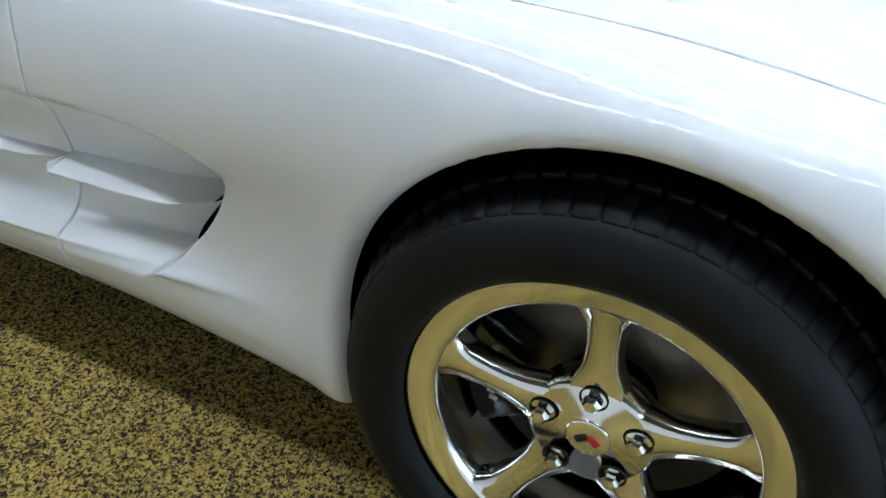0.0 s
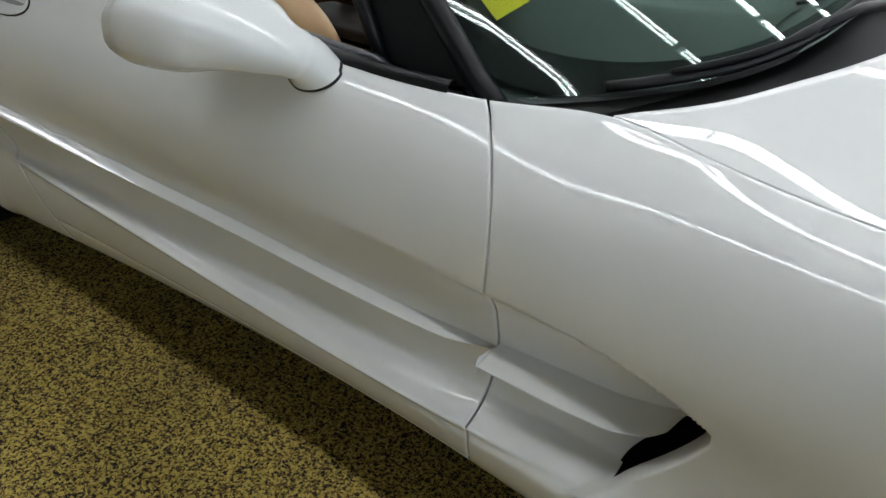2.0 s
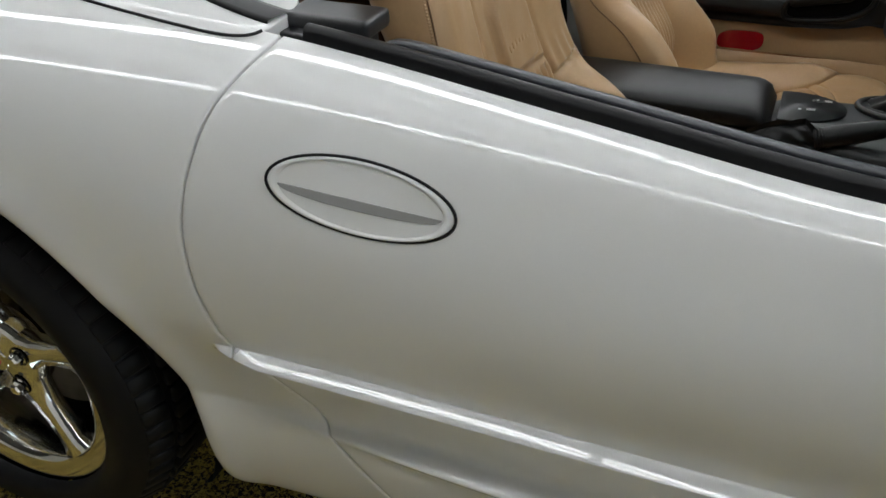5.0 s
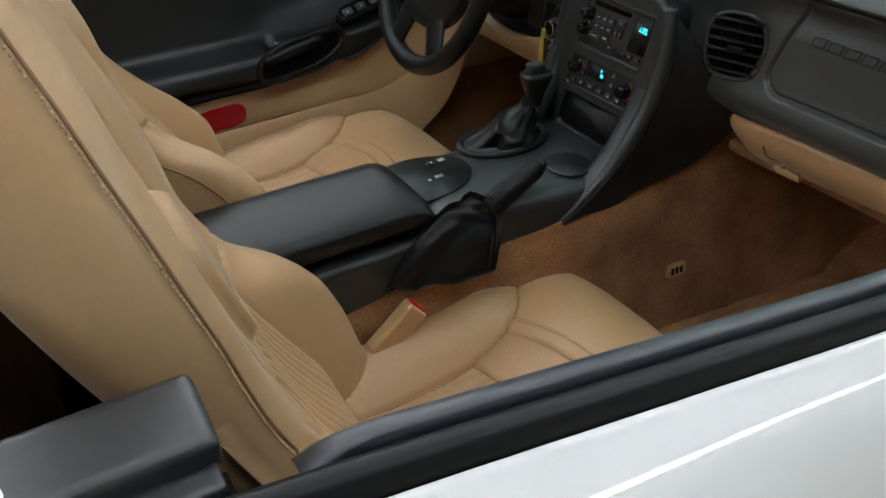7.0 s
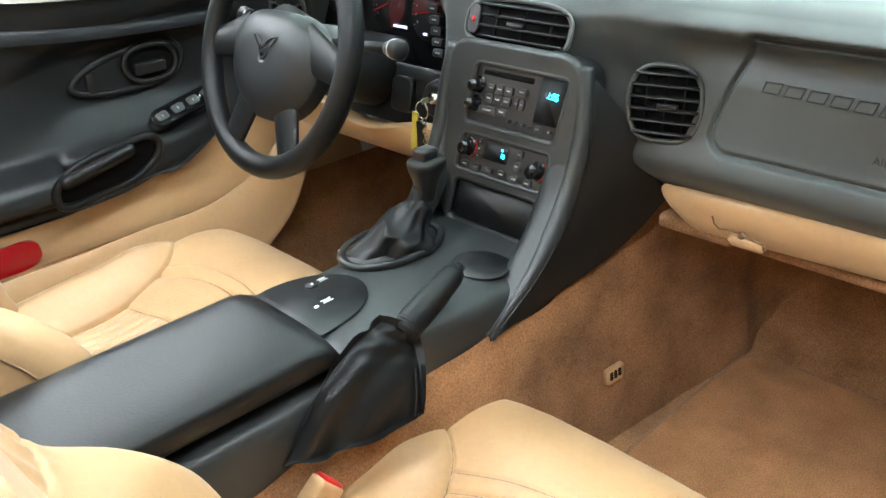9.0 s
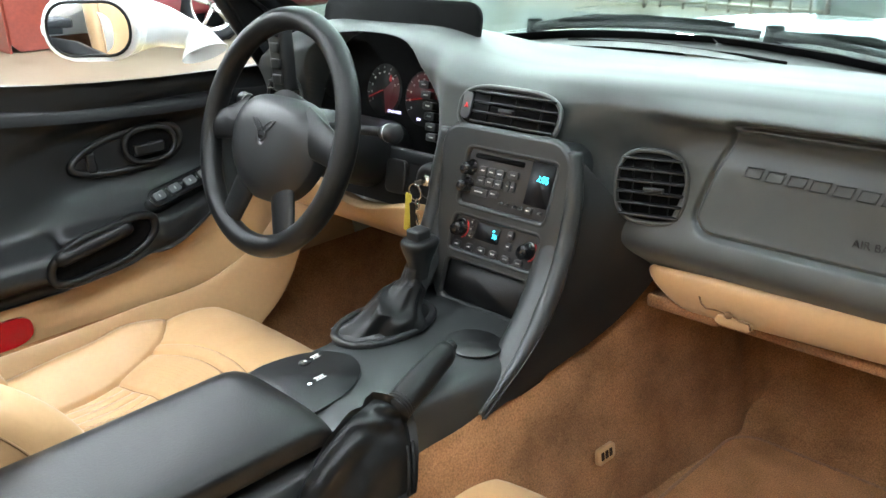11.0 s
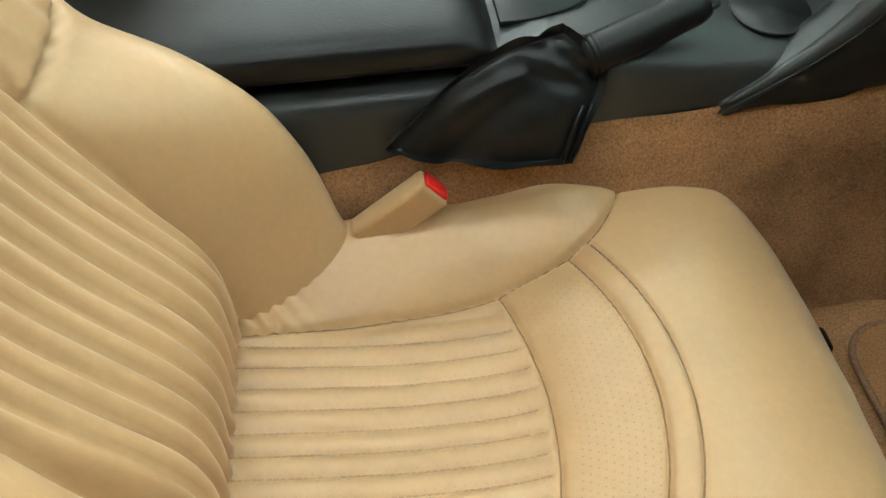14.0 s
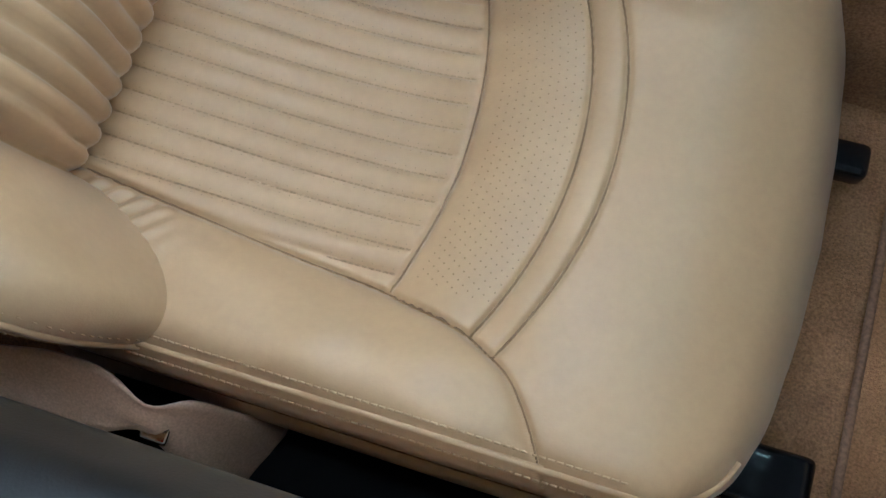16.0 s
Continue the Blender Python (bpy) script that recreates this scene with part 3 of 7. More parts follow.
def wheel(at, sgn, rim_r, tyre_r, width, name="wheel"):
    """A polished five-spoke wheel; sgn -1 faces the car's right side."""
    hub = new(name)
    hub.parent = car
    hub.matrix_basis = Matrix.Translation(at) @ (Matrix() if sgn < 0 else Matrix.Rotation(math.pi, 4, "Z"))
    hub["label"] = "polished five-spoke alloy wheel with black tyre"
    h = width / 2
    # tyre: outer face at y = -h
    bm = turned([(rim_r + .004, -h + .018), (rim_r + .010, -h + .006), (rim_r + .022, -h - .002), ((rim_r + tyre_r) / 2, -h - .006), (tyre_r - .040, -h - .001), (tyre_r - .024, -h + .008), (tyre_r - .015, -h + .022),
                 (tyre_r - .007, -h + .05), (tyre_r, 0), (tyre_r - .001, h - .05), (tyre_r - .008, h - .024), (tyre_r - .03, h), (rim_r, h)], 96)
    part("tyre", bm, TYRE, hub, "black rubber tyre with grooved tread")
    # tread blocks at the shoulder
    bm = bmesh.new()
    n = 64
    for k in range(n):
        q = 2 * math.pi * k / n
        m = Matrix.Rotation(-q, 4, "Y") @ Matrix.Translation((tyre_r - .011, -h + .036, 0)) @ Matrix.Rotation(radians(-22), 4, "Z")
        box(-.0035, 0, 0, .012, .042, 2 * math.pi * tyre_r / n * .86, .002, 1, bm, m)
        m = Matrix.Rotation(-q - math.pi / n, 4, "Y") @ Matrix.Translation((tyre_r - .002, -h + .085, 0))
        box(0, 0, 0, .011, .038, 2 * math.pi * tyre_r / n * .86, .002, 1, bm, m)
    part("tread", bm, TYRE, hub)
    yf = -h + .026
    # rim: lip and barrel
    lip = [(rim_r - .034, yf + .012), (rim_r - .030, yf + .002), (rim_r - .024, yf), (rim_r - .004, yf - .004), (rim_r + .003, yf - .006), (rim_r + .006, yf - .002), (rim_r + .006, yf + .02)]
    part("rim", turned(lip, 128), CHROME, hub, "polished rim")
    part("barrel", turned([(rim_r - .033, yf + .010), (rim_r - .036, yf + .02), (rim_r - .040, yf + .12), (rim_r - .035, h)], 96), CHROME, hub)
    # brake behind the spokes
    part("brake_disc", turned([(.06, yf + .105), (.165, yf + .105), (.165, yf + .125), (.06, yf + .125)], 64), STEEL, hub, "grey steel brake disc")
    bm = slab([(math.cos(a) * r, math.sin(a) * r) for a, r in [(radians(150 + 6 * k), .178) for k in range(11)] + [(radians(210 - 6 * k), .108) for k in range(11)]], .05,
              facing((0, yf + .07, 0), (0, -1, 0)), bevel=.006)
    cal = part("brake_caliper", bm, GLOSSBLACK, hub, "black brake caliper")
    for k in range(8):
        q = radians(163 + 4.8 * k)
        m = facing((.146 * math.cos(q), yf + .0692, .146 * math.sin(q)), (0, -1, 0)) @ Matrix.Rotation(-q + math.pi / 2, 4, "Z")
        part("lettering_bar", slab(rounded(.0075, .011, .001, 2), .0008, m), LETTER, cal, "pale bar of lettering")
    bm = turned([(.0, yf + .15), (.2, yf + .15)], 48)
    part("backing_plate", bm, DARK, hub)
    # spokes
    for k in range(5):
        q0 = math.pi / 2 + 2 * math.pi * k / 5 + SPOKE
        L = np.linspace(.0, 1, 15)
        rr = .060 + (rim_r - .028 - .060) * L
        half = np.interp(L, [0, .10, .30, .55, .80, .93, 1], [.040, .033, .0225, .0195, .0225, .034, .052])
        dish = yf + .020 - .016 * L**1.6
        verts, prof = [], [(-1, .030), (-.97, .012), (-.80, .002), (0, 0), (.80, .002), (.97, .012), (1, .030)]
        for r_, hw_, yd in zip(rr, half, dish):
            for c, dy in prof:
                a = c * hw_
                verts.append((math.cos(q0) * r_ - math.sin(q0) * a, yd + dy, math.sin(q0) * r_ + math.cos(q0) * a))
        shape("spoke", verts, grid_faces(len(rr), len(prof), flip=True), CHROME, hub)
    # hub face, nuts and cap
    part("hub_face", turned([(.0, yf + .018), (.028, yf + .018), (.030, yf + .020), (.070, yf + .020), (.078, yf + .028), (.080, yf + .06)], 64), CHROME, hub)
    for k in range(5):
        q = math.pi / 2 + 2 * math.pi * (k + NUTS) / 5
        m = Matrix.Translation((.0603 * math.cos(q), yf + .019, .0603 * math.sin(q)))
        part("nut_seat", turned([(.0175, -.001), (.016, -.003), (.0145, .004), (.0, .004)], 24, m), GLOSSBLACK, hub)
        bm = turned([(.0, -.016), (.008, -.016), (.0108, -.013), (.0112, .004)], 6, m)
        part("lug_nut", bm, CHROME, hub, "chrome lug nut", smooth=False)
    part("centre_cap", turned([(.0, yf + .0145), (.024, yf + .0145), (.027, yf + .016), (.0275, yf + .021)], 40), CHROME, hub, "polished cap with red and dark emblem")
    for k, (c0, c1, ang) in enumerate(((REDTAB, "red", -35), (PLASTIC, "dark", 35))):
        m = facing((.007 - .014 * k, yf + .0138, -.001), (0, -1, 0)) @ Matrix.Rotation(radians(ang), 4, "Z")
        part("emblem_flag", slab(rounded(.017, .010, .002), .002, m), c0, hub)
    return hub


SPOKE, NUTS = 0.0, 0.0
FW = wheel((0, -.787, .318), -1, .2255, .326, .245, "front_wheel")
wheel((0, .787, .318), 1, .2255, .326, .245, "front_wheel")
wheel((-2.654, -.792, .332), -1, .238, .338, .275, "rear_wheel")
wheel((-2.654, .792, .332), 1, .238, .338, .275, "rear_wheel")

# ---------- the cabin stands turned a little with the floor of the tub
TILT = Matrix.Translation((0, -.76, .85)) @ Matrix.Rotation(radians(-1.8), 4, "X") @ Matrix.Translation((0, .76, -.85))

# ---------- seats
BACK_X = curve((.36, -1.848), (.42, -1.864), (.60, -1.918), (.78, -1.985), (.95, -2.035), (1.18, -2.09))


def groove(d, wide=.0028, deep=.0045):
    return -deep * np.exp(-(d / wide) ** 2)


def seat(yc, sgn, up=0.0):
    """A leather sports seat: ribbed cushion and back, puffed side bolsters. sgn: the side of the door."""
    s = new("seat")
    s.parent = car
    s["label"] = "tan leather bucket seat with ribbed inserts"
    s.matrix_basis = Matrix.Translation((0, 0, up))
    inner = lambda v: np.where(v * sgn < 0, v * 1.085, v)
    # cushion
    n, m = 300, 300
    v = np.linspace(-.235, .235, m)[None]
    front = curve((0, -1.312), (.10, -1.318), (.16, -1.330), (.205, -1.358), (.235, -1.41))(np.abs(v))
    x = -1.895 + (front + 1.895) * np.linspace(0, 1, n)[:, None]
    v = v + 0 * x
    av = np.abs(v)
    bx = curve((-1.90, .100), (-1.83, .107), (-1.70, .120), (-1.61, .130), (-1.533, .153), (-1.508, .170), (-1.481, .208), (-1.46, .25))(x)
    z = curve((-1.87, .405), (-1.8, .392), (-1.7, .378), (-1.61, .382), (-1.55, .402), (-1.48, .426), (-1.42, .427), (-1.36, .408), (-1.32, .385))(x)
    t = np.clip((av - bx) / np.maximum(.235 - bx, .02), 0, 1)
    lift = curve((-1.87, .018), (-1.80, .028), (-1.70, .050), (-1.6, .053), (-1.55, .043), (-1.51, .022), (-1.48, .006), (-1.46, 0))(x)
    z = z + lift * np.sin(np.clip(t * 1.25, 0, 1) * math.pi / 2) ** 0.8 - .003 * (1 - np.clip(av / .235, 0, 1) ** 2)
    bow = np.clip(1 - (v / .14) ** 2, -1, 1)
    cA, cJ, cD = -1.621 + .030 * bow, -1.542 + .036 * bow, -1.516 + .036 * bow
    inside = av < bx
    rib = (np.abs(np.sin(math.pi * (v + .0105) / .0205)) ** .6 - .7) * .0050
    z = z + np.where(inside, rib * step((cA - x) / .012) * step((bx - av) / .006), 0)
    puff = lambda a, b, h: h * np.sin(math.pi * np.clip((x - a) / (b - a), 0, 1)) ** .6
    z = z + np.where(inside, puff(cA, cJ, .007) + puff(cJ, cD, .003), 0)
    for c in (cA, cJ, cD):
        z = z + np.where(inside, groove(x - c, .0022, .0040), 0)
    z = z + groove(av - bx, .0026, .0055) * step((-1.455 - x) / .01)
    # tucks and creases beside the seams
    wr = np.array([[noise.noise((a * 38, b * 16, yc)) for a in v[0]] for b in x[:, 0]])
    near = np.exp(-(np.minimum(np.abs(av - bx), np.abs(x - cA)) / .022) ** 2)
    z = z + wr * (.0005 + .0032 * near)
    # gathers where the bolsters meet the back
    z = z + np.where(av > bx, .0022 * np.exp(-((x + 1.835) / .040) ** 2) * np.sin(x * 330 + av * 260 + 1.5 * wr), 0)
    edge = np.minimum(np.minimum(.235 - av, (front - x)), (x + 1.895) * 3)
    k = np.clip((.045 - edge) / .045, 0, 1)
    z = z - .050 * (1 - np.sqrt(1 - k**2 + 1e-9))
    pts = np.stack([x, yc + inner(v), z], -1)
    cushion = sheet("cushion", pts, TAN, s, "ribbed tan leather cushion with piped seams", deep=.11, lip=.004)
    # stitches in the grooves between the ribs, and the perforated front panel
    bm = bmesh.new()
    for r_ in range(-5, 6):
        vv = -.0105 + .0205 * r_
        jj = int(np.argmin(np.abs(v[0] - vv)))
        for i in range(4, n - 4):
            if abs(vv) < bx[i, 0] - .006 and x[i, jj] < cA[i, jj] - .006 and i % 3 == 0:
                box(x[i, jj], yc + float(inner(np.array(vv))), z[i, jj] + .0003, .0042, .0012, .0012, 0, bm=bm)
    part("rib_stitching", bm, RIBTHREAD, s, "tan stitching in the grooves")["kind"] = "stuff"
    # dark sewn joints
    zf = lambda a, b: float(np.interp(a, x[:, int(np.argmin(np.abs(v[0] - b)))], z[:, int(np.argmin(np.abs(v[0] - b)))]))
    for c_ in (-1.621 + .030, -1.542 + .036, -1.516 + .036):
        k_ = .030 if c_ < -1.57 else .036
        pth = []
        for b in np.linspace(-.20, .20, 120):
            a = c_ - k_ * (b / .14) ** 2 if abs(b) < .197 else -9
            if abs(b) < float(np.interp(a, x[:, m // 2], bx[:, m // 2])) and a > -1.9:
                pth.append((a, yc + float(inner(np.array(b))), zf(a, b) + .0004))
        part("sewn_joint", tube(pth, .0009, 6), SEWN, s, "dark sewn joint")
    for w_ in (-1, 1):
        pth = []
        for a in np.linspace(-1.87, -1.44, 110):
            b = float(np.interp(a, x[:, m // 2], bx[:, m // 2]))
            if b < .222:
                pth.append((a, yc + float(inner(np.array(w_ * b))), zf(a, w_ * b) + .0006))
        part("sewn_joint", tube(pth, .0009, 6), SEWN, s, "dark sewn joint")
    holes, hf = [], []
    for ix in range(14):
        for iv in range(-18, 19):
            vv = iv * .0066 + (.0033 if ix % 2 else 0)
            jj = int(np.argmin(np.abs(v[0] - vv)))
            xx = -1.609 + .036 * (1 - (vv / .14) ** 2) + .0060 * ix
            i = int(np.argmin(np.abs(x[:, jj] - xx)))
            if abs(vv) > bx[i, 0] - .010 or xx > cJ[i, jj] - .006:
                continue
            b0 = len(holes)
            holes += [(xx + .0007 * math.cos(q), yc + float(inner(np.array(vv))) + .0007 * math.sin(q), z[i, jj] + .0006) for q in (0, 1.05, 2.09, 3.14, 4.19, 5.24)]
            hf.append(tuple(range(b0, b0 + 6)))
    for ix in range(34):
        for iv in range(-15, 16):
            vv = -.0105 + .0205 / 3 * (iv + .5)
            xx = -1.86 + .0085 * ix + (.0042 if iv % 2 else 0)
            if iv % 3 == 1 or abs(vv) > float(np.interp(xx, x[:, m // 2], bx[:, m // 2])) - .008 or xx > -1.621 + .030 * (1 - (vv / .14) ** 2) - .008:
                continue
            b0, zz_ = len(holes), zf(xx, vv) + .0005
            holes += [(xx + .0005 * math.cos(q), yc + float(inner(np.array(vv))) + .0005 * math.sin(q), zz_) for q in (0, 1.05, 2.09, 3.14, 4.19, 5.24)]
            hf.append(tuple(range(b0, b0 + 6)))
    pf_ = shape("perforation", holes, hf, HOLE, s, "fine punched holes")
    pf_["kind"] = "stuff"
    # side of the cushion below the seam
    xs3 = np.linspace(-1.86, -1.415, 60)
    panel_ = []
    for a in xs3:
        zt = float(np.interp(a, x[:, -1], z[:, -1])) - .010
        k3 = math.sqrt(max(0, 1 - max(0, (a + 1.50) / .085) ** 2))
        panel_.append([(a, yc + sgn * (.2360 + o_ * k3), zt - d_) for o_, d_ in ((.0, 0), (.004, .010), (.008, .026), (.010, .046), (.010, .068), (.006, .092), (.0, .115))])
    sheet("side_panel", panel_, TAN, s, "smooth tan leather side", flip=sgn > 0)
    jp = int(np.argmin(np.abs(v[0] - sgn * .2185)))
    # a second seam with stitching round the side of the cushion
    side_path = [(a, yc + sgn * .2185, float(np.interp(a, x[:, jp], z[:, jp])) + .0005) for a in np.linspace(-1.85, -1.412, 74)]
    fr_ = curve((0, -1.312), (.10, -1.318), (.16, -1.330), (.205, -1.358), (.235, -1.41))
    side_path += [(float(fr_(b)) - .0125, yc + sgn * b, zf(float(fr_(b)) - .0125, sgn * b) + .0005) for b in np.linspace(.214, .175, 10)]
    part("piping", tube(side_path, .0030, 6), TAN, s)
    bm = bmesh.new()
    for a, p in zip(side_path, side_path[1:]):
        for off in (-.0075, .0075):
            if a[0] > -1.42:
                continue
            j2 = int(np.argmin(np.abs(v[0] - sgn * (.2185 + off))))
            xm = (a[0] + p[0]) / 2
            box(xm, yc + sgn * (.2185 + off), float(np.interp(xm, x[:, j2], z[:, j2])) + .0006, .0044, .0016, .0014, 0, bm=bm)
    part("stitching", bm, STITCH, s, "pale stitching")["kind"] = "stuff"
    # backrest
    n, m = 200, 150
    zz = np.linspace(.36, 1.19, n)[:, None]
    half = curve((.36, .215), (.45, .235), (.62, .236), (.72, .232), (.86, .226), (.98, .205), (1.08, .165), (1.15, .125), (1.19, .085))(zz)
    c = np.linspace(-1, 1, m)[None]
    v = half * c
    av = np.abs(v)
    bb = curve((.36, .112), (.5, .116), (.66, .112), (.80, .098), (.95, .085), (1.19, .07))(zz)
    wing = curve((.36, .125), (.43, .113), (.51, .114), (.57, .104), (.62, .074), (.66, .032), (.70, .019), (.85, .027), (1.0, .018), (1.19, .0))(zz)
    low = curve((.36, .125), (.43, .113), (.50, .112), (.545, .088), (.60, .048), (.66, .018), (.72, .006), (.85, .010), (1.0, .008), (1.19, .0))(zz)
    wing = np.where(v * sgn > 0, low, wing)
    t = np.clip((av - bb) / np.maximum(half - bb, .02), 0, 1)
    xf = BACK_X(zz) + wing * np.sin(np.clip(t * 1.2, 0, 1) * math.pi / 2) ** .9
    inside = av < bb
    xf = xf + .034 * np.exp(-((zz - .515) / .085) ** 2) * step((bb + .006 - av) / .030)
    xf = xf + np.where(~inside, .0016 * np.exp(-((zz - .70) / .026) ** 2) * np.sin(v * 260 + zz * 30), 0)
    rib = (np.abs(np.sin(math.pi * (v + .0105) / .0205)) ** .6 - .7) * .0115
    xf = xf + np.where(inside, rib * step((.70 - zz) / .012) * step((zz - .372) / .015) * step((bb - av) / .012), 0)
    xf = xf - np.where(inside, .030 * step((.432 - zz) / .045), 0)
    xf = xf + np.where(inside, groove(zz - .705 - .5 * (bb**2 - v**2)), 0) + groove(av - bb, .0032, .006) * step((.93 - zz) / .02)
    xf = xf + np.where(~inside, groove(zz - .668 - .25 * (av - bb), .0035, .010), 0)
    # raised panel with a rounded top
    d = np.hypot(v / .062, np.maximum(zz - .80, 0) / .06)
    panel = step((1.06 - d) / .16) * step((zz - .715) / .02)
    xf = xf + panel * .016
    wr = np.array([[noise.noise((a * 30, b * 20, yc + 7)) for a in np.linspace(-.235, .235, m)] for b in zz[:, 0]])
    xf = xf + wr * .0016
    edge = np.minimum(half - av, (1.19 - zz) * 1.2)
    k = np.clip((.05 - edge) / .05, 0, 1)
    roll = .055 * (1 - np.sqrt(1 - k**2 + 1e-9))
    pf = np.stack([xf - roll, yc + inner(v), zz + 0 * v], -1)
    bk = BACK_X(zz) - .115 + .03 * step((av - .12) / .1) * step((1.0 - zz) / .3)
    pb = np.stack([bk + roll * .8, yc + inner(v), zz + 0 * v], -1)
    verts = np.concatenate([pf.reshape(-1, 3), pb.reshape(-1, 3)])
    faces = grid_faces(n, m, True) + grid_faces(n, m, False, base=n * m)
    rim = [j for j in range(m)] + [i * m + m - 1 for i in range(1, n)] + [(n - 1) * m + j for j in range(m - 2, -1, -1)] + [i * m for i in range(n - 2, 0, -1)]
    for a, b in zip(rim, rim[1:] + rim[:1]):
        faces.append((a, b, b + n * m, a + n * m))
    shape("backrest", verts, faces, TAN, s, "high tan leather backrest with headrest and puffed wings")
    # stitched seams up the wings
    for w_ in (-1, 1):
        bm, path = bmesh.new(), []
        for q in np.linspace(.39, 1.12, 90):
            i = int(np.argmin(np.abs(zz[:, 0] - q)))
            j = m - 1 if w_ > 0 else 0
            if w_ == sgn:
                j_ = int(np.argmin(np.abs(c[0] - w_ * float(np.interp(q, [.39, .62, .75, 1.12], [.995, .975, .93, .93])))))
                path.append(Vector(pf[i, j_]) + Vector((.0002, w_ * .0003, 0)))
            else:
                path.append(Vector(pf[i, j]).lerp(Vector(pb[i, j]), .10) + Vector((0, w_ * .0012, 0)))
        tube(path, .0016, 5, bm=bm)
        part("seam", bm, SEWN, s)
        if w_ != sgn:
            continue
        # double-stitched welt along the front of the wing
        col = [int(np.argmin(np.abs(c[0] - w_ * (1 - .022)))), int(np.argmin(np.abs(c[0] - w_ * (1 - .055)))), int(np.argmin(np.abs(c[0] - w_ * .998)))]
        ids_ = [i for i in range(0, n, 2) if .385 < zz[i, 0] < .70]
        part("piping", tube([tuple(Vector(pf[i, col[0]]) + Vector((.0004, w_ * .0006, 0))) for i in ids_], .0026, 6), TAN, s)
        bm = bmesh.new()
        for i in ids_:
            for k_ in (1, 2):
                q_ = pf[i, col[k_]]
                box(q_[0] + .0002, q_[1] + w_ * .0002, q_[2], .0010, .0010, .0040, 0, bm=bm)
        part("stitching", bm, STITCH, s, "pale stitching")["kind"] = "stuff"
        bm = bmesh.new()
        for a, b in zip(path, path[1:]):
            if a.z < .70:
                continue
            for f_ in (.25, .75):
                c0 = a.lerp(b, f_)
                box(c0.x - .0030, c0.y + w_ * .0048, c0.z, .0014, .0052, .0014, 0, bm=bm)
        part("stitching", bm, STITCH, s, "pale stitching")["kind"] = "stuff"
    # embossed bars on the raised panel, and the seat's foot
    for k in range(7):
        a = (k - 3) * .0135
        zb = .768 - 2.2 * a * a
        bm = box(0, 0, 0, .0024, .009, .010, .001, m=Matrix.Translation((float(BACK_X(zb)) + .0150, yc + a, zb)) @ Matrix.Rotation(radians(-22), 4, "Y"))
        part("embossed_bar", bm, TAN, s)
    part("seat_rail", box(-1.62, yc + sgn * .272, .262, .46, .055, .03, .006), DARK, s, "black seat rail")
    part("seat_base", box(-1.60, yc, .275, .42, .38, .05, .01), PLASTIC, s)
    for dy_, sx_, sy_, xl_ in ((-.105, .06, .032, -1.305), (.172, .09, .050, -1.315)):
        part("seat_lever", box(xl_, yc + sgn * dy_, .283, sx_, sy_, .024, .0115, 5), GLOSSBLACK, s, "black plastic seat lever")
    return s


HOLE = material("punched_leather", (0.31, 0.195, 0.10), 0.8)
STITCH = material("pale_thread", (0.46, 0.30, 0.155), 0.8)
RIBTHREAD = material("tan_thread", (0.40, 0.255, 0.135), 0.8)
SEWN = material("sewn_joint", (0.25, 0.15, 0.075), 0.8)
PS = seat(-.353, -1)
DS = seat(.353, 1, .035)

# belt buckles between seat and tunnel
for yb in (-.142, .142):
    bk = new("belt_buckle")
    bk.parent = car
    bk["label"] = "tan seat belt buckle with red release button"
    m = Matrix.Translation((-1.685, yb, .452)) @ Matrix.Rotation(radians(52), 4, "Y")
    part("buckle_body", box(0, 0, -.024, .038, .024, .094, .006, 3, m=m), TAN, bk)
    part("release_button", box(0.0, 0, .024, .030, .017, .006, .002, m=m), REDTAB, bk, "red release button")

# ---------- tub: carpeted floor, tunnel, bulkheads
def patch(name, f, us, vs, mat, label="", flip=False, parent=None, deep=0.0):
    """A surface from f(u, v) -> (x, y, z) over two lists."""
    u, v = np.meshgrid(us, vs, indexing="ij")
    x, y, z = (np.broadcast_to(a, u.shape) for a in f(u, v))
    return sheet(name, np.stack([x, y, z], -1), mat, parent or car, label, flip=flip, deep=deep)


def rough_noise(u, v, s, k):
    return np.vectorize(lambda a, b: noise.noise((a * s, b * s, k)))(u, v)


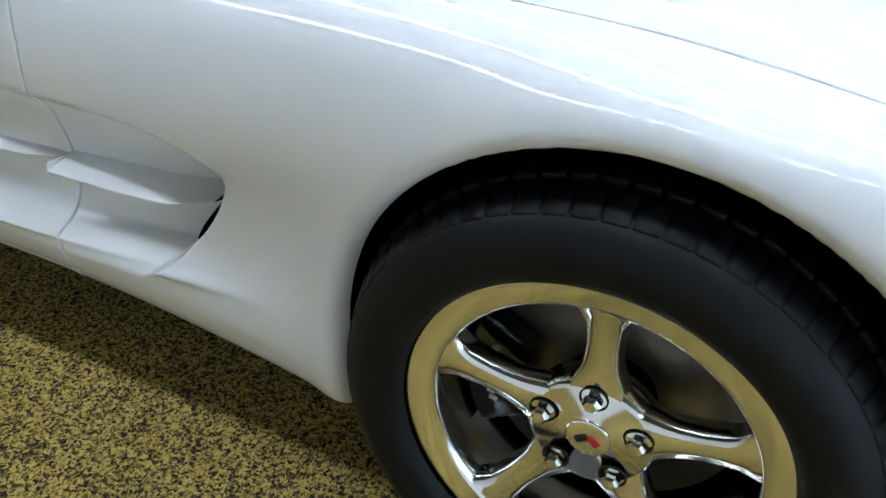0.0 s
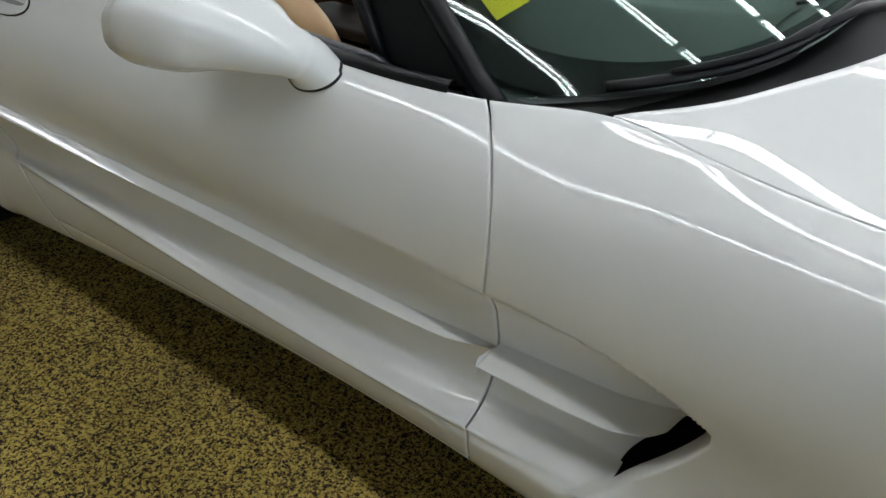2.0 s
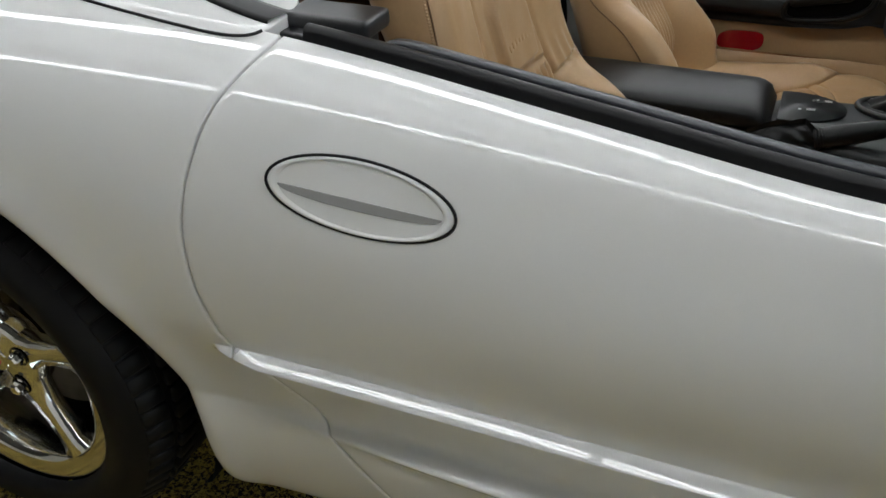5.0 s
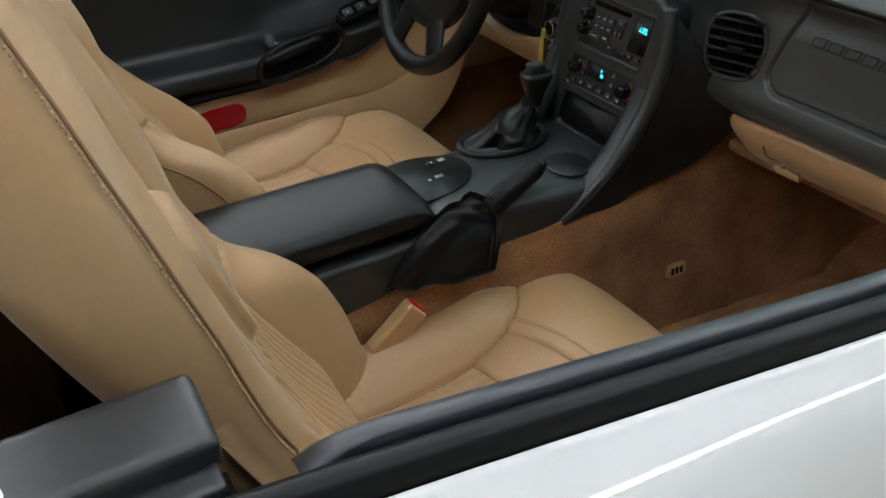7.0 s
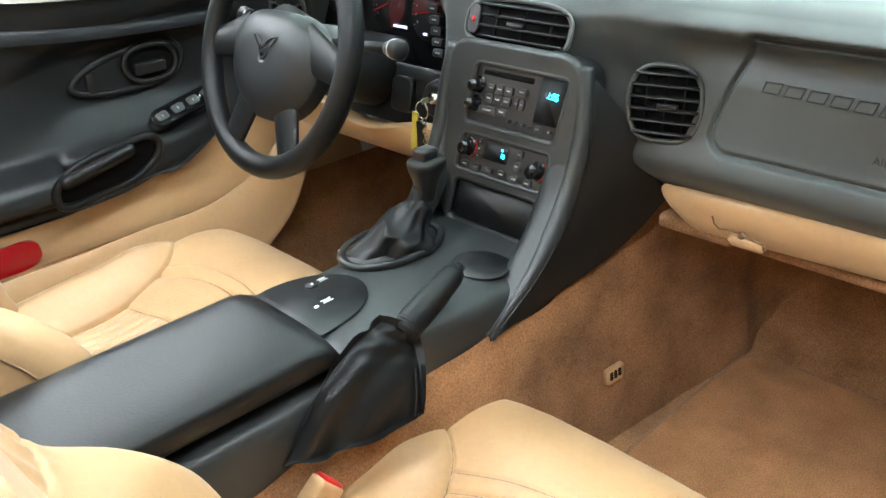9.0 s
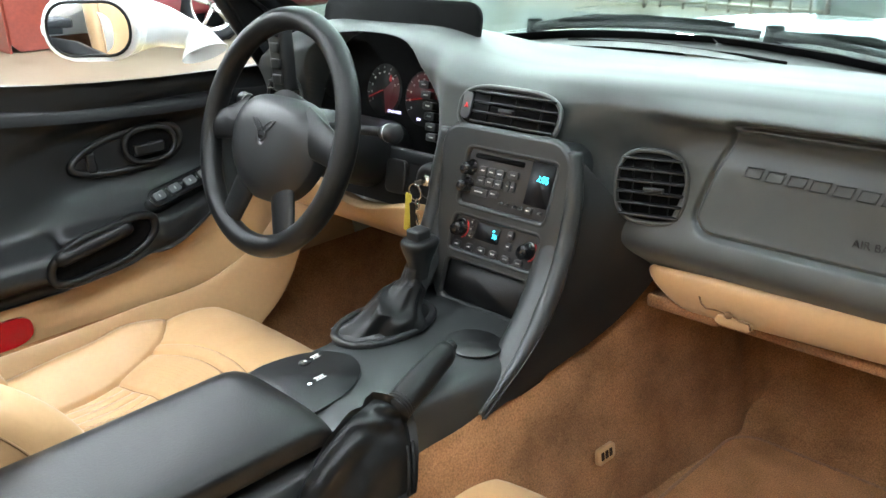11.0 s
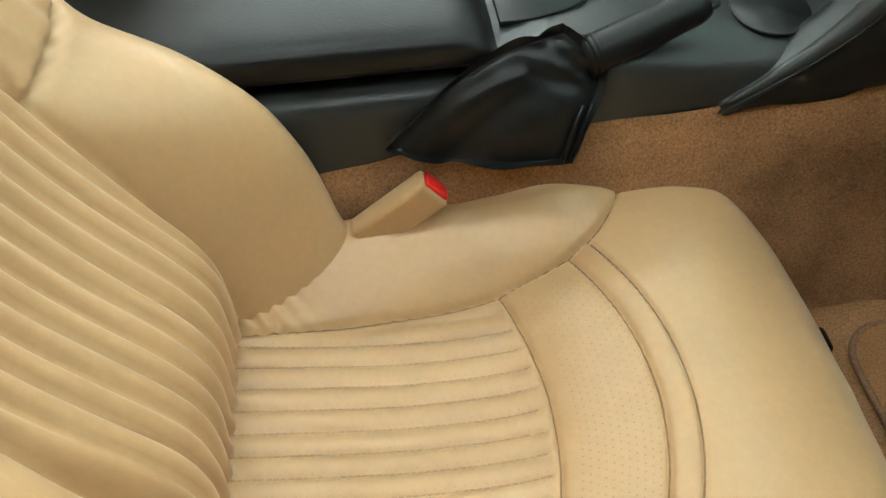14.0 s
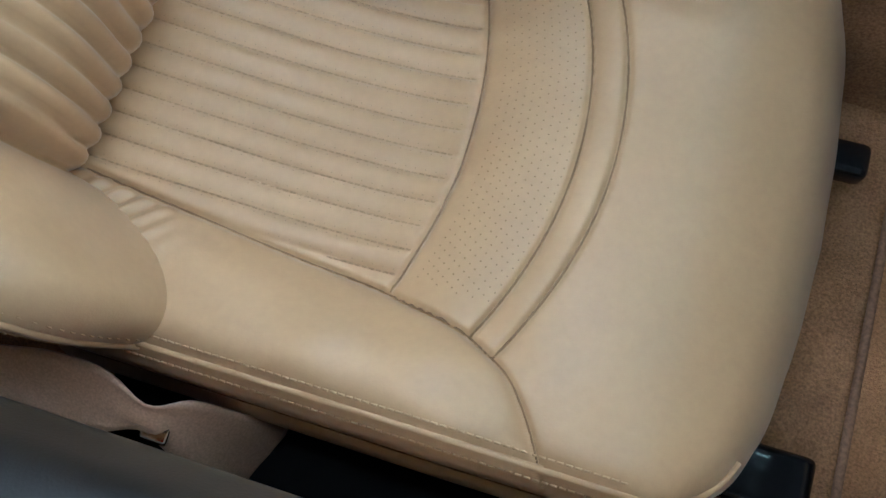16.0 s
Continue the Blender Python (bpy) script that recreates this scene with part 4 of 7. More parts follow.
L = np.linspace
# carpet brown with deep shade put into its colour
SILL = material("shaded_brown_pile", (.03, .018, .012), .95, spec=.1, fine=(400, .3), bump=(700, .5, .002))
for sg, nm in ((-1, "footwell_carpet"), (1, "footwell_carpet")):
    # floor and toe board: u along the car, v across
    prof = curve((-2.15, .245), (-1.3, .245), (-1.0, .245), (-.88, .250), (-.81, .275), (-.775, .34), (-.755, .45), (-.735, .60))
    patch(nm, lambda u, v: (u, sg * v, prof(u) + .004 * rough_noise(u, v, 9, 1)), np.concatenate([L(-2.15, -.95, 60)[:-1], L(-.95, -.735, 60)]), L(.10, .72, 50), CARPET, "brown plush carpet", flip=sg > 0)
    # tunnel side
    topz = curve((-2.1, .47), (-1.75, .48), (-1.53, .50), (-1.40, .512), (-1.2, .545), (-1.0, .62), (-.76, .68))
    yy = curve((-2.1, .118), (-1.6, .134), (-1.4, .142), (-1.15, .149), (-1.0, .166), (-.85, .190), (-.79, .204), (-.775, .225), (-.76, .31))
    patch("tunnel_carpet", lambda u, v: (u, sg * (yy(u) + .028 * (1 - v) ** 3 - .02 * v**4 + .003 * rough_noise(u, v * .4, 14, 3)), .243 + (topz(u) - .243) * v), np.concatenate([L(-2.1, -.9, 90)[:-1], L(-.9, -.76, 50)]), L(0, 1, 40), CARPET, "brown plush carpet over the tunnel", flip=sg < 0)
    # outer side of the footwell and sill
    # passenger's side takes the shade-darkened brown, driver's side the plain carpet
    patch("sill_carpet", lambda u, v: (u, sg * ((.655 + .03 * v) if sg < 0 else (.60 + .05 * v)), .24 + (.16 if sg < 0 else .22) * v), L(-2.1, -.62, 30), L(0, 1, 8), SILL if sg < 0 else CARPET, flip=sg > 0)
    if sg > 0:
        kick = curve((-2.1, .455), (-1.5, .460), (-1.32, .472), (-1.22, .52), (-1.15, .60), (-1.12, .66))
        foot = curve((-2.1, .30), (-1.45, .31), (-1.28, .36), (-1.18, .46), (-1.12, .60))
        patch("kick_panel", lambda u, v: (u, .592 + .052 * v - .006 * np.sin(math.pi * v), foot(u) + (kick(u) - foot(u)) * v), L(-2.1, -1.12, 60), L(0, 1, 14), TAN, "smooth tan kick panel", deep=.012)
    patch("sill_trim", lambda u, v: (u, sg * (.66 + .09 * v), (.385 if sg < 0 else .40) + .02 * np.sin(v * 3.1)), L(-2.1, -.7, 20), L(0, 1, 10), PLASTIC, flip=sg > 0)
patch("rear_carpet", lambda u, v: (-2.16 - .16 * u, v, .24 + .62 * u), L(0, 1, 20), L(-.70, .70, 40), material("rear_carpet_pile", (.13, .07, .042), .95, spec=.1, mottle=(11, .25), fine=(400, .3), bump=(700, .5, .002)), "brown carpeted rear bulkhead", flip=True)
patch("firewall", lambda u, v: (-.53 + 0 * u, v, .2 + .7 * u), L(0, .72, 4), L(-.70, .70, 8), DARK, flip=True)

# vent plug on the tunnel
plug = new("tunnel_vent")
plug.parent = car
mp = facing((-1.177, -.1700, .361), (-.05, -1, .10))
part("bezel", slab(rounded(.040, .026, .006), .006, mp, bevel=.002), material("tan_plastic", (.46, .28, .14), .5, mottle=(20, .08)), plug, "small tan plastic vent")
bm = bmesh.new()
for k in (-1, 0, 1):
    slab(rounded(.0065, .013, .002), .003, mp @ Matrix.Translation((k * .0092, 0, .0008)), bm)
# depth of the slots painted with the shade-dark brown
part("slots", bm, SILL, plug)

# loose mat in the passenger's footwell
fm = new("floor_mat")
MATPILE = material("mat_carpet", (0.34, 0.168, 0.074), 0.95, sheen=0.05, spec=0.1, mottle=(14, 0.2), fine=(420, 0.3), bump=(700, 0.5, 0.002))
tagged(fm, "brown carpet floor mat with bound edge and black clip", "floor mat")
path = [(-1.04 + a, -.412 + b, .253) for a, b in rounded(.40, .40, .05)]
bm = slab([(a, b) for a, b in rounded(.40, .40, .05)], .006, Matrix.Translation((-1.04, -.412, .255)))
part("mat_top", bm, MATPILE, fm, smooth=False)
part("mat_binding", tube(path, .0040, 8, close=True), material("mat_binding", (.24, .125, .068), .8, fine=(300, .3)), fm, "stitched brown binding")
part("mat_clip", turned([(0, -.008), (.010, -.008), (.014, -.003), (.014, .003)], 20, Matrix.Translation((-1.20, -.44, .262)) @ Matrix.Rotation(radians(-90), 4, "X")), GLOSSBLACK, fm, "black plastic clip")

# ---------- centre console
def ring_loft(name, stations, mat, label="", n=40, parent=None, power=4.0):
    """A closed body along x from stations (x, y centre, half width, z low, z high), with rounded-box sections."""
    verts = []
    q = L(0, 2 * math.pi, n, endpoint=False)
    cx, sx = np.cos(q), np.sin(q)
    ax = np.sign(cx) * np.abs(cx) ** (2 / power)
    az = np.sign(sx) * np.abs(sx) ** (2 / power)
    for x, yc, hw, z0, z1 in stations:
        verts += [(x, yc + hw * a, (z0 + z1) / 2 + (z1 - z0) / 2 * b) for a, b in zip(ax, az)]
    k = len(stations)
    faces = grid_faces(k, n, wrap=True) + [tuple(range(n))[::-1], tuple(range((k - 1) * n, k * n))]
    return shape(name, verts, faces, mat, parent or car, label)


console = new("centre_console")
console.parent = car
console["label"] = "black centre console with padded armrest lid"
ring_loft("console_body", [(x, (a + b) / 2, (b - a) / 2, .40, z) for x, a, b, z in ((-2.10, -.092, .068, .545), (-2.08, -.106, .082, .553), (-1.9, -.110, .086, .553), (-1.7, -.110, .086, .553), (-1.62, -.110, .090, .556),
           (-1.585, -.112, .098, .566), (-1.56, -.114, .103, .571), (-1.46, -.118, .110, .570), (-1.36, -.125, .136, .566), (-1.28, -.128, .150, .566), (-1.23, -.128, .156, .572), (-1.15, -.124, .160, .572))], CONSOLEV, parent=console, n=72, power=7)
st = []
for u in L(0, 1, 36):
    x = -2.035 + u * .437
    k = min(1, math.sqrt(max(0, 1 - max(0, (u - .90) / .10) ** 2)) * .75 + .25, math.sqrt(max(0, 1 - max(0, (.05 - u) / .05) ** 2)) * .75 + .25)
    st.append((x, -.012, .094 * (.93 + .07 * k) * (.96 + .04 * u), .559, .559 + .050 * k))
ring_loft("armrest_lid", st, SOFTVINYL, "padded black leather armrest lid", parent=console, n=64, power=3.4)
# switch plate in front of the lid
LEGEND = material("white_legend", (.75, .75, .73), .6)
mp = facing((-1.545, .028, .5735), (-.03, 0, 1), (1, 0, 0))
arc = [(.070 * math.cos(a), .096 * max(math.sin(a), -.0) - .028) for a in L(0, math.pi, 32)] + [(-.070, -.045), (.070, -.045)]
part("switch_plate", slab(arc, .004, mp, bevel=.0015), PLASTIC, console, "dark switch plate with white legends")
for a, b, long in ((-.037, .036, .013), (.010, .008, .015)):
    for j in range(3):
        part("legend_bar", slab(rounded(.0014, long - .003 * (j % 2), .0004, 2), .0005, mp @ Matrix.Translation((a + .0032 * j, b, .0012))), LEGEND, console, "small white legend")
part("seat_heat_mark", slab(rounded(.005, .006, .0022, 4), .0005, mp @ Matrix.Translation((.016, -.010, .0012))), LEGEND, console, "round white mark")
part("switch", slab(rounded(.014, .017, .006, 5), .0025, mp @ Matrix.Translation((-.032, .018, .0022)), bevel=.0008), PLASTIC, console)
part("legend_dot", slab(rounded(.0045, .004, .0015, 3), .0005, mp @ Matrix.Translation((-.032, .018, .0030))), LEGEND, console, "small white legend")

# gear lever with gathered boot
gear = new("gear_lever")
gear.parent = car
gear["label"] = "black leather gear knob with gathered boot"
cxg, cyg, zg = -1.380, .085, .572
ringp = [(cxg + .080 * math.cos(a), cyg - .012 + .052 * math.sin(a), zg + .001) for a in L(0, 2 * math.pi, 48, endpoint=False)]
part("boot_ring", tube(ringp, .006, 8, close=True), PLASTIC, gear)
part("quadrant_plate", slab([(.075 * math.cos(a), .047 * math.sin(a)) for a in L(0, 2 * math.pi, 40, endpoint=False)], .004, Matrix.Translation((cxg, cyg - .012, zg + .0015))), PLASTIC, gear)
bm = bmesh.new()
for k in range(4):
    slab(rounded(.0045, .007, .001, 2), .0006, Matrix.Translation((cxg - .062 + .016 * k, cyg + .026 + .004 * k, zg + .0024)), bm)
part("quadrant_marks", bm, LEGEND, gear)
verts = []
nq, nz = 96, 52
top = Vector((-1.336, .049, .652))
for i in range(nz):
    t = i / (nz - 1)
    c = Vector((cxg + .012, cyg - .014, zg)).lerp(top, t ** .62)
    mass = max(0, 1 - t / .72) ** 1.25
    for j in range(nq):
        a = 2 * math.pi * j / nq
        # leather hangs in deep slanting folds towards the rear, tight at the front
        rear = (1 - math.cos(a)) / 2
        fold = 1 + mass ** .5 * (.20 * math.sin(3 * a + 10 * t) + .07 * math.sin(8 * a - 12 * t)) + .07 * math.sin(6 * a + 9 * t) * step(np.array((t - .40) / .2)) * (t < .96)
        sag = .012 * rear * math.sin(math.pi * min(1, t * 1.7)) * math.sin(9 * t + 2 * a)
        verts.append((c.x + (.050 * mass * (.45 + .75 * rear) + .0130) * fold * math.cos(a), c.y + (.033 * mass + .0130) * fold * math.sin(a), c.z + sag * (t > .02)))
shape("boot", verts, grid_faces(nz, nq, wrap=True), SOFTVINYL, gear, "creased black leather boot")
kb = Vector((-1.332, .047, .652))
ax = Vector((.10, .0, 1)).normalized()
kn = []
prof = ((-.012, .0125), (0, .0140), (.009, .0155), (.019, .0190), (.029, .0232), (.037, .0256), (.042, .0258), (.045, .0240), (.0462, .0205), (.0467, .0170), (.047, .0165))
for h, r in prof:
    p = kb + ax * (h - .006)
    q = L(0, 2 * math.pi, 32, endpoint=False)
    kn += [(p.x + r * math.copysign(abs(math.cos(a)) ** .7, math.cos(a)), p.y + r * .9 * math.copysign(abs(math.sin(a)) ** .7, math.sin(a)), p.z) for a in q]
shape("knob", kn, grid_faces(len(prof), 32, wrap=True) + [tuple(range((len(prof) - 1) * 32, len(prof) * 32))], SOFTVINYL, gear, "black leather gear knob")
p = kb + ax * .046
part("release_button", box(p.x - .003, p.y, p.z, .027, .024, .018, .005, 3), PLASTIC, gear)

# coin tray
part("tray_lid", slab([(.043 * math.cos(a), .036 * math.sin(a)) for a in L(0, 2 * math.pi, 36, endpoint=False)], .003, facing((-1.337, -.058, .5695), (-.02, 0, 1), (1, 0, 0)), bevel=.001), PLASTIC, console, "round black tray lid")

# hand brake
hb = new("hand_brake")
hb.parent = car
hb["label"] = "black leather hand brake with loose gaiter"
a, b = Vector((-1.525, -.110, .572)), Vector((-1.415, -.090, .602))
path = [a.lerp(b, t) for t in L(0, 1, 12)]
part("grip", tube(path, [.0165, .0175, .018, .018, .018, .0178, .0175, .017, .0165, .016, .0155, .0125], 20), SOFTVINYL, hb, "black leather grip")
d = (b - a).normalized()
part("thumb_button", tube([b, b + d * .010], [.0085, .0075], 14), PLASTIC, hb, "black push button")
bm = bmesh.new()
for k in range(5):
    tube([a + d * (.001 + .0045 * k), a + d * (.004 + .0045 * k)], .0195 - .0006 * k, 18, bm=bm)
part("collar", bm, SOFTVINYL, hb)
g_left = [Vector((-1.543, -.098, .592)), Vector((-1.598, -.104, .580)), Vector((-1.655, -.112, .548)), Vector((-1.708, -.124, .504))]
g_right = [Vector((-1.512, -.112, .566)), Vector((-1.516, -.124, .545)), Vector((-1.528, -.140, .526)), Vector((-1.540, -.150, .492))]


def along(pts, t):
    k = [i / (len(pts) - 1) for i in range(len(pts))]
    return Vector([float(curve(*zip(k, [p[i] for p in pts]))(t)) for i in range(3)])


gp = []
for v_ in L(0, 1, 40):
    a_, b_ = along(g_left, v_), along(g_right, v_)
    row = []
    for u_ in L(0, 1, 36):
        q = a_.lerp(b_, u_)
        body = math.sin(math.pi * u_) ** .75 * (.007 + .006 * math.sin(math.pi * min(1, v_ * 1.05)) ** .8 - .006 * v_ ** 3)
        near_tip = v_ ** 2.5 * (1 - u_) ** 1.5
        folds = near_tip * .010 * math.sin(16 * u_ + 6 * v_) + .0030 * noise.noise((5 * u_, 4 * v_, 2)) + .0035 * math.sin(30 * v_) * (1 - v_) ** 3 + .004 * math.sin(math.pi * (u_ * 2.2 + v_)) * v_
        row.append(tuple(q + Vector((-.10, -.80, .58)) * (body + folds * math.sin(math.pi * u_) ** .4) + Vector((0, 0, -.010 * math.sin(math.pi * u_) * v_ ** 4))))
    gp.append(row)
sheet("gaiter", gp, SOFTVINYL, hb, "creased black leather gaiter", deep=.010, lip=.0004, flip=True)
for o_ in (0, .010):
    part("gaiter_hem", tube([tuple(along(g_right, t) + Vector((-o_, -.0035 - o_ * .3, .001))) for t in L(.45, 1, 14)], .0022, 6), SOFTVINYL, hb, "folded leather hem")

# ---------- dashboard
dash = new("dashboard")
dash.parent = car
dash["label"] = "black vinyl dashboard with round vents and centre stack"
ys = np.concatenate([L(-.695, -.12, 240), L(-.115, .13, 40), L(.133, .60, 190), L(.605, .695, 16)])
cen = step((ys + .15) / .12) * step((.20 - ys) / .06)                 # 1 at the middle
drv = step((ys - .02) / .26) * step((.70 - ys) / .18)                  # 1 at the driver's binnacle
pas = step((-.165 - ys) / .13) * step((ys + .72) / .04)                 # 1 over the airbag panel
tl = np.array([0, .25, .45, .58, .66, .70, .73, .80, .88, .94, 1.0])
px = np.stack([-.70 + 0 * ys, -.86 + 0 * ys, -1.01 + 0 * ys, -1.095 - .01 * cen, -1.138 - .015 * cen, -1.150 - .022 * cen - .010 * pas, -1.148 - .03 * cen + .018 * pas,
               -1.134 - .055 * cen - .002 * pas, -1.146 - .06 * cen, -1.158 - .055 * cen, -1.118 - .07 * cen])
pz = np.stack([.862 + 0 * ys, .880 + .012 * drv, .898 + .034 * drv, .902 + .034 * drv, .888 + .028 * drv, .868 + .024 * drv, .850 + .02 * drv, .800 + 0 * ys, .738 + 0 * ys, .690 - .02 * cen, .650 - .05 * cen])
ts = np.concatenate([L(0, .55, 30)[:-1], L(.55, 1, 170)])
fx = np.stack([curve(*zip(tl, px[:, j]))(ts) for j in range(len(ys))], 1)
fz = np.stack([curve(*zip(tl, pz[:, j]))(ts) for j in range(len(ys))], 1)
# the binnacle's opening and the middle stack cut back
T = ts[:, None] + 0 * ys[None]
Yg = ys[None] + 0 * ts[:, None]
arch = np.hypot(np.maximum(np.abs(Yg - .370) / .200, 0) ** 1.25, np.maximum(.90 - T, 0) / .275)
opening = step((1.0 - arch) / .07) * step((.90 - T) / .02)
fx = fx + .10 * opening
# the airbag panel's joint: a rounded outline, and the slot under the brow
left_edge = -.262 - .043 * np.clip((fz - .735) / .125, 0, 1) ** 1.3
inset = np.minimum(np.minimum(left_edge - Yg, (.862 - fz) * 1.0), fz - .722)
corner = np.hypot(np.maximum(.03 - (left_edge - Yg), 0), np.maximum(.03 - (fz - .722), 0))
inset = np.where((left_edge - Yg < .03) & (fz - .722 < .03), .03 - corner, inset)
fx = fx + .007 * np.exp(-(inset / .0028) ** 2)
slot = np.exp(-((fz - .8655) / .0045) ** 2) * step((-.300 - Yg) / .02) * (T > .6)
fx = fx + .016 * slot
# the pad ends below the glass
ga = np.clip(np.abs(Yg) / .705, 0, 1)
gbx, gbz = -.595 - .310 * ga**4.5, .852 - .088 * ga**2
fz = np.minimum(fz, gbz - .022 + np.maximum(gbx - fx, 0) * .40)
sheet("dash_body", np.stack([fx, Yg, fz], -1), DASHV, dash, "grained black vinyl dash pad", flip=True)
# under side
patch("dash_underside", lambda u, v: (-1.12 + .45 * u, v, .650 - .03 * u), L(0, 1, 6), L(-.74, .74, 12), PLASTIC, parent=dash)

# glove box door
gd = []
for t in L(0, 1, 22):
    row = []
    end_y = -.186 - .050 * (1 - t) ** 1.3 - .016 * max(0, (t - .75) / .25) ** 2 - .010 * max(0, (.2 - t) / .2) ** 2
    for u_ in L(0, 1, 60):
        y = -.60 + (end_y + .60) * u_
        soft_ = math.sqrt(max(0, 1 - max(0, (y - end_y + .020) / .020) ** 2))
        row.append((-1.118 - .015 * math.sin(math.pi * t) ** .5 * soft_ + .026 * (.5 - t), y, .622 + .012 * (-y - .19) / .3 + (t - .5) * .068))
    gd.append(row)
sheet("glove_box_door", gd, TAN, dash, "tan vinyl glove box door", deep=.02, flip=False)
mp = facing((-1.144, -.314, .622), (-1, 0, -.12))
part("glove_box_latch", slab(rounded(.050, .012, .006), .006, mp @ Matrix.Translation((.012, -.011, .0005)), bevel=.003), TAN, dash, "tan latch with keyhole")
part("keyhole", turned([(0, -.002), (.006, -.002), (.0075, .002)], 20, mp @ Matrix.Translation((0.006, 0, .001)) @ Matrix.Rotation(radians(-90), 4, "X") @ Matrix.Scale(.7, 4)), TANSEAM, dash)
part("latch_gap", tube([mp @ Vector((a, b, .0008)) for a, b in ((-.034, .016), (-.031, .006), (-.024, .001), (-.008, .003), (.010, .001), (.022, -.003), (.034, -.004), (.036, -.012))], .0013, 6), TANSEAM, dash, "dark gap round the latch")
part("hush_panel", box(-1.03, -.235, .590, .16, .11, .020, .008), CARPET, dash, "brown carpeted panel under the dash")
part("hush_panel", box(-.925, -.455, .582, .33, .50, .016, .006), CARPET, dash, "brown closing panel under the dash")

# ---------- centre stack
def text(name, body, size, m, mat, parent, label="", deep=.0003):
    cu = bpy.data.curves.new(name, "FONT")
    cu.body, cu.size, cu.extrude, cu.align_x, cu.align_y = body, size, deep, "CENTER", "CENTER"
    tmp = bpy.data.objects.new(name, cu)
    scene.collection.objects.link(tmp)
    bpy.context.view_layer.update()
    me = bpy.data.meshes.new_from_object(tmp)
    bpy.data.objects.remove(tmp)
    me.materials.clear()
    me.materials.append(mat)
    ob = new(name, me)
    ob.parent = parent
    ob.matrix_basis = m
    if label:
        ob["label"] = label
    return ob


CYAN = lamp_material("cyan_display", (0.05, 0.75, 1.0), 2.2)
PALE = lamp_material("pale_display", (0.65, 0.62, 1.0), 1.0)
REDGLOW = lamp_material("red_gauge_light", (0.75, 0.02, 0.02), 0.12)
REDDIM = lamp_material("dim_red_dial", (0.75, 0.07, 0.08), 0.017)
DIALFACE = material("dial_face", (0.006, 0.006, 0.006), 0.6, spec=0.2)
BUTTON = material("button_plastic", (0.035, 0.036, 0.038), 0.5, fine=(200, .1))
PANEL = material("panel_plastic", (0.022, 0.022, 0.023), 0.42, bump=(800, .08, .0003))
up = (.16, 0, .987)
SP = facing((-1.2262, -.008, .72), (-.987, 0, .16), (0, 0, 1))


def at(a, b, c=0.0):
    return SP @ Matrix.Translation((a, b, c))


# the controls sit a little smaller and slanted in the stack
IN = Matrix(((.86, .165, 0, .0066), (0, .94, 0, .0026), (0, 0, 1, 0), (0, 0, 0, 1)))


def inn(a, b, c=0.0):
    return SP @ IN @ Matrix.Translation((a, b, c))


stack = new("centre_stack")
stack.parent = car
stack["label"] = "black centre stack with radio and climate controls"
part("stack_panel", slab([(a + .004, b - .028) for a, b in rounded(.222, .262, .03, 8)], .05, at(0, 0, .000), bevel=.006, seg=3), CONSOLEV, stack)
# moulded surround with three rounded openings
holes = [[IN @ Vector((a + .002, b + b0, 0)) for a, b in rounded(w, h, .012, 6)] for b0, w, h in ((.037, .192, .094), (-.0535, .190, .062), (-.136, .184, .082))]
rim = [Vector((a + .004, b - .028, 0)) for a, b in rounded(.222, .262, .03, 10)]
bm = bmesh.new()
edges = []
for ring in [rim] + holes:
    vs = [bm.verts.new((p.x, p.y, .0085)) for p in ring]
    edges += [bm.edges.new((vs[k], vs[k - 1])) for k in range(len(vs))]
bmesh.ops.triangle_fill(bm, use_beauty=True, use_dissolve=False, edges=edges, normal=(0, 0, 1))
bmesh.ops.transform(bm, matrix=SP, verts=bm.verts)
part("surround", bm, CONSOLEV, stack, "moulded black surround", smooth=False)
for ring in holes:
    part("bezel", tube([SP @ Vector((p.x, p.y, .0045)) for p in ring], .0046, 10, close=True, squash=1.0), CONSOLEV, stack)
part("surround_edge", tube([SP @ Vector((p.x, p.y, .0010)) for p in rim], .0076, 12, close=True), CONSOLEV, stack)
radio = part("radio", slab([(a + .002, b + .037) for a, b in rounded(.186, .088, .006, 4)], .01, inn(0, 0, .0035), bevel=.0015), PANEL, stack, "grey-black car radio with buttons and lit clock")
F = .0040


def button(w, h, a, b, parent, name="button", r=.003, t=.0035, mat=None):
    ob = part(name, slab(rounded(w, h, min(r, w * .45, h * .45), 4), t, inn(a, b, F + t - .0003), bevel=.0009), mat or BUTTON, parent)
    part("mark", slab(rounded(w * .5, min(.0022, h * .3), .0004, 1), .0003, inn(a, b + h * .05, F + t + .0001)), LEGEND_DIM, ob)
    return ob


LEGEND_DIM = material("grey_legend", (.34, .34, .33), .6)
part("disc_slot", slab(rounded(.105, .008, .003), .003, inn(-.024, .070, F + .0003)), DARK, radio)
part("display", slab(rounded(.046, .064, .002), .003, inn(.066, .046, F + .0006)), TRIM, radio, "glossy black display")
text("clock_digits", "2:05", .0140, inn(.070, .055, F + .0010), CYAN, radio, "lit cyan clock digits")
for b in (.050, .022):
    kn = part("knob", turned([(0, -.017), (.0085, -.017), (.0098, -.014), (.0102, 0), (.013, .0005)], 28, inn(-.080, b, F) @ Matrix.Rotation(radians(-90), 4, "X")), GLOSSBLACK, radio, "black knob")
for i in range(3):
    for j in range(2):
        button(.0165, .0130, -.052 + .0185 * i, .049 - .0155 * j, radio)
button(.020, .0115, .012, .052, radio)
button(.009, .0165, .0165, .034, radio)
button(.007, .0165, .0055, .034, radio)
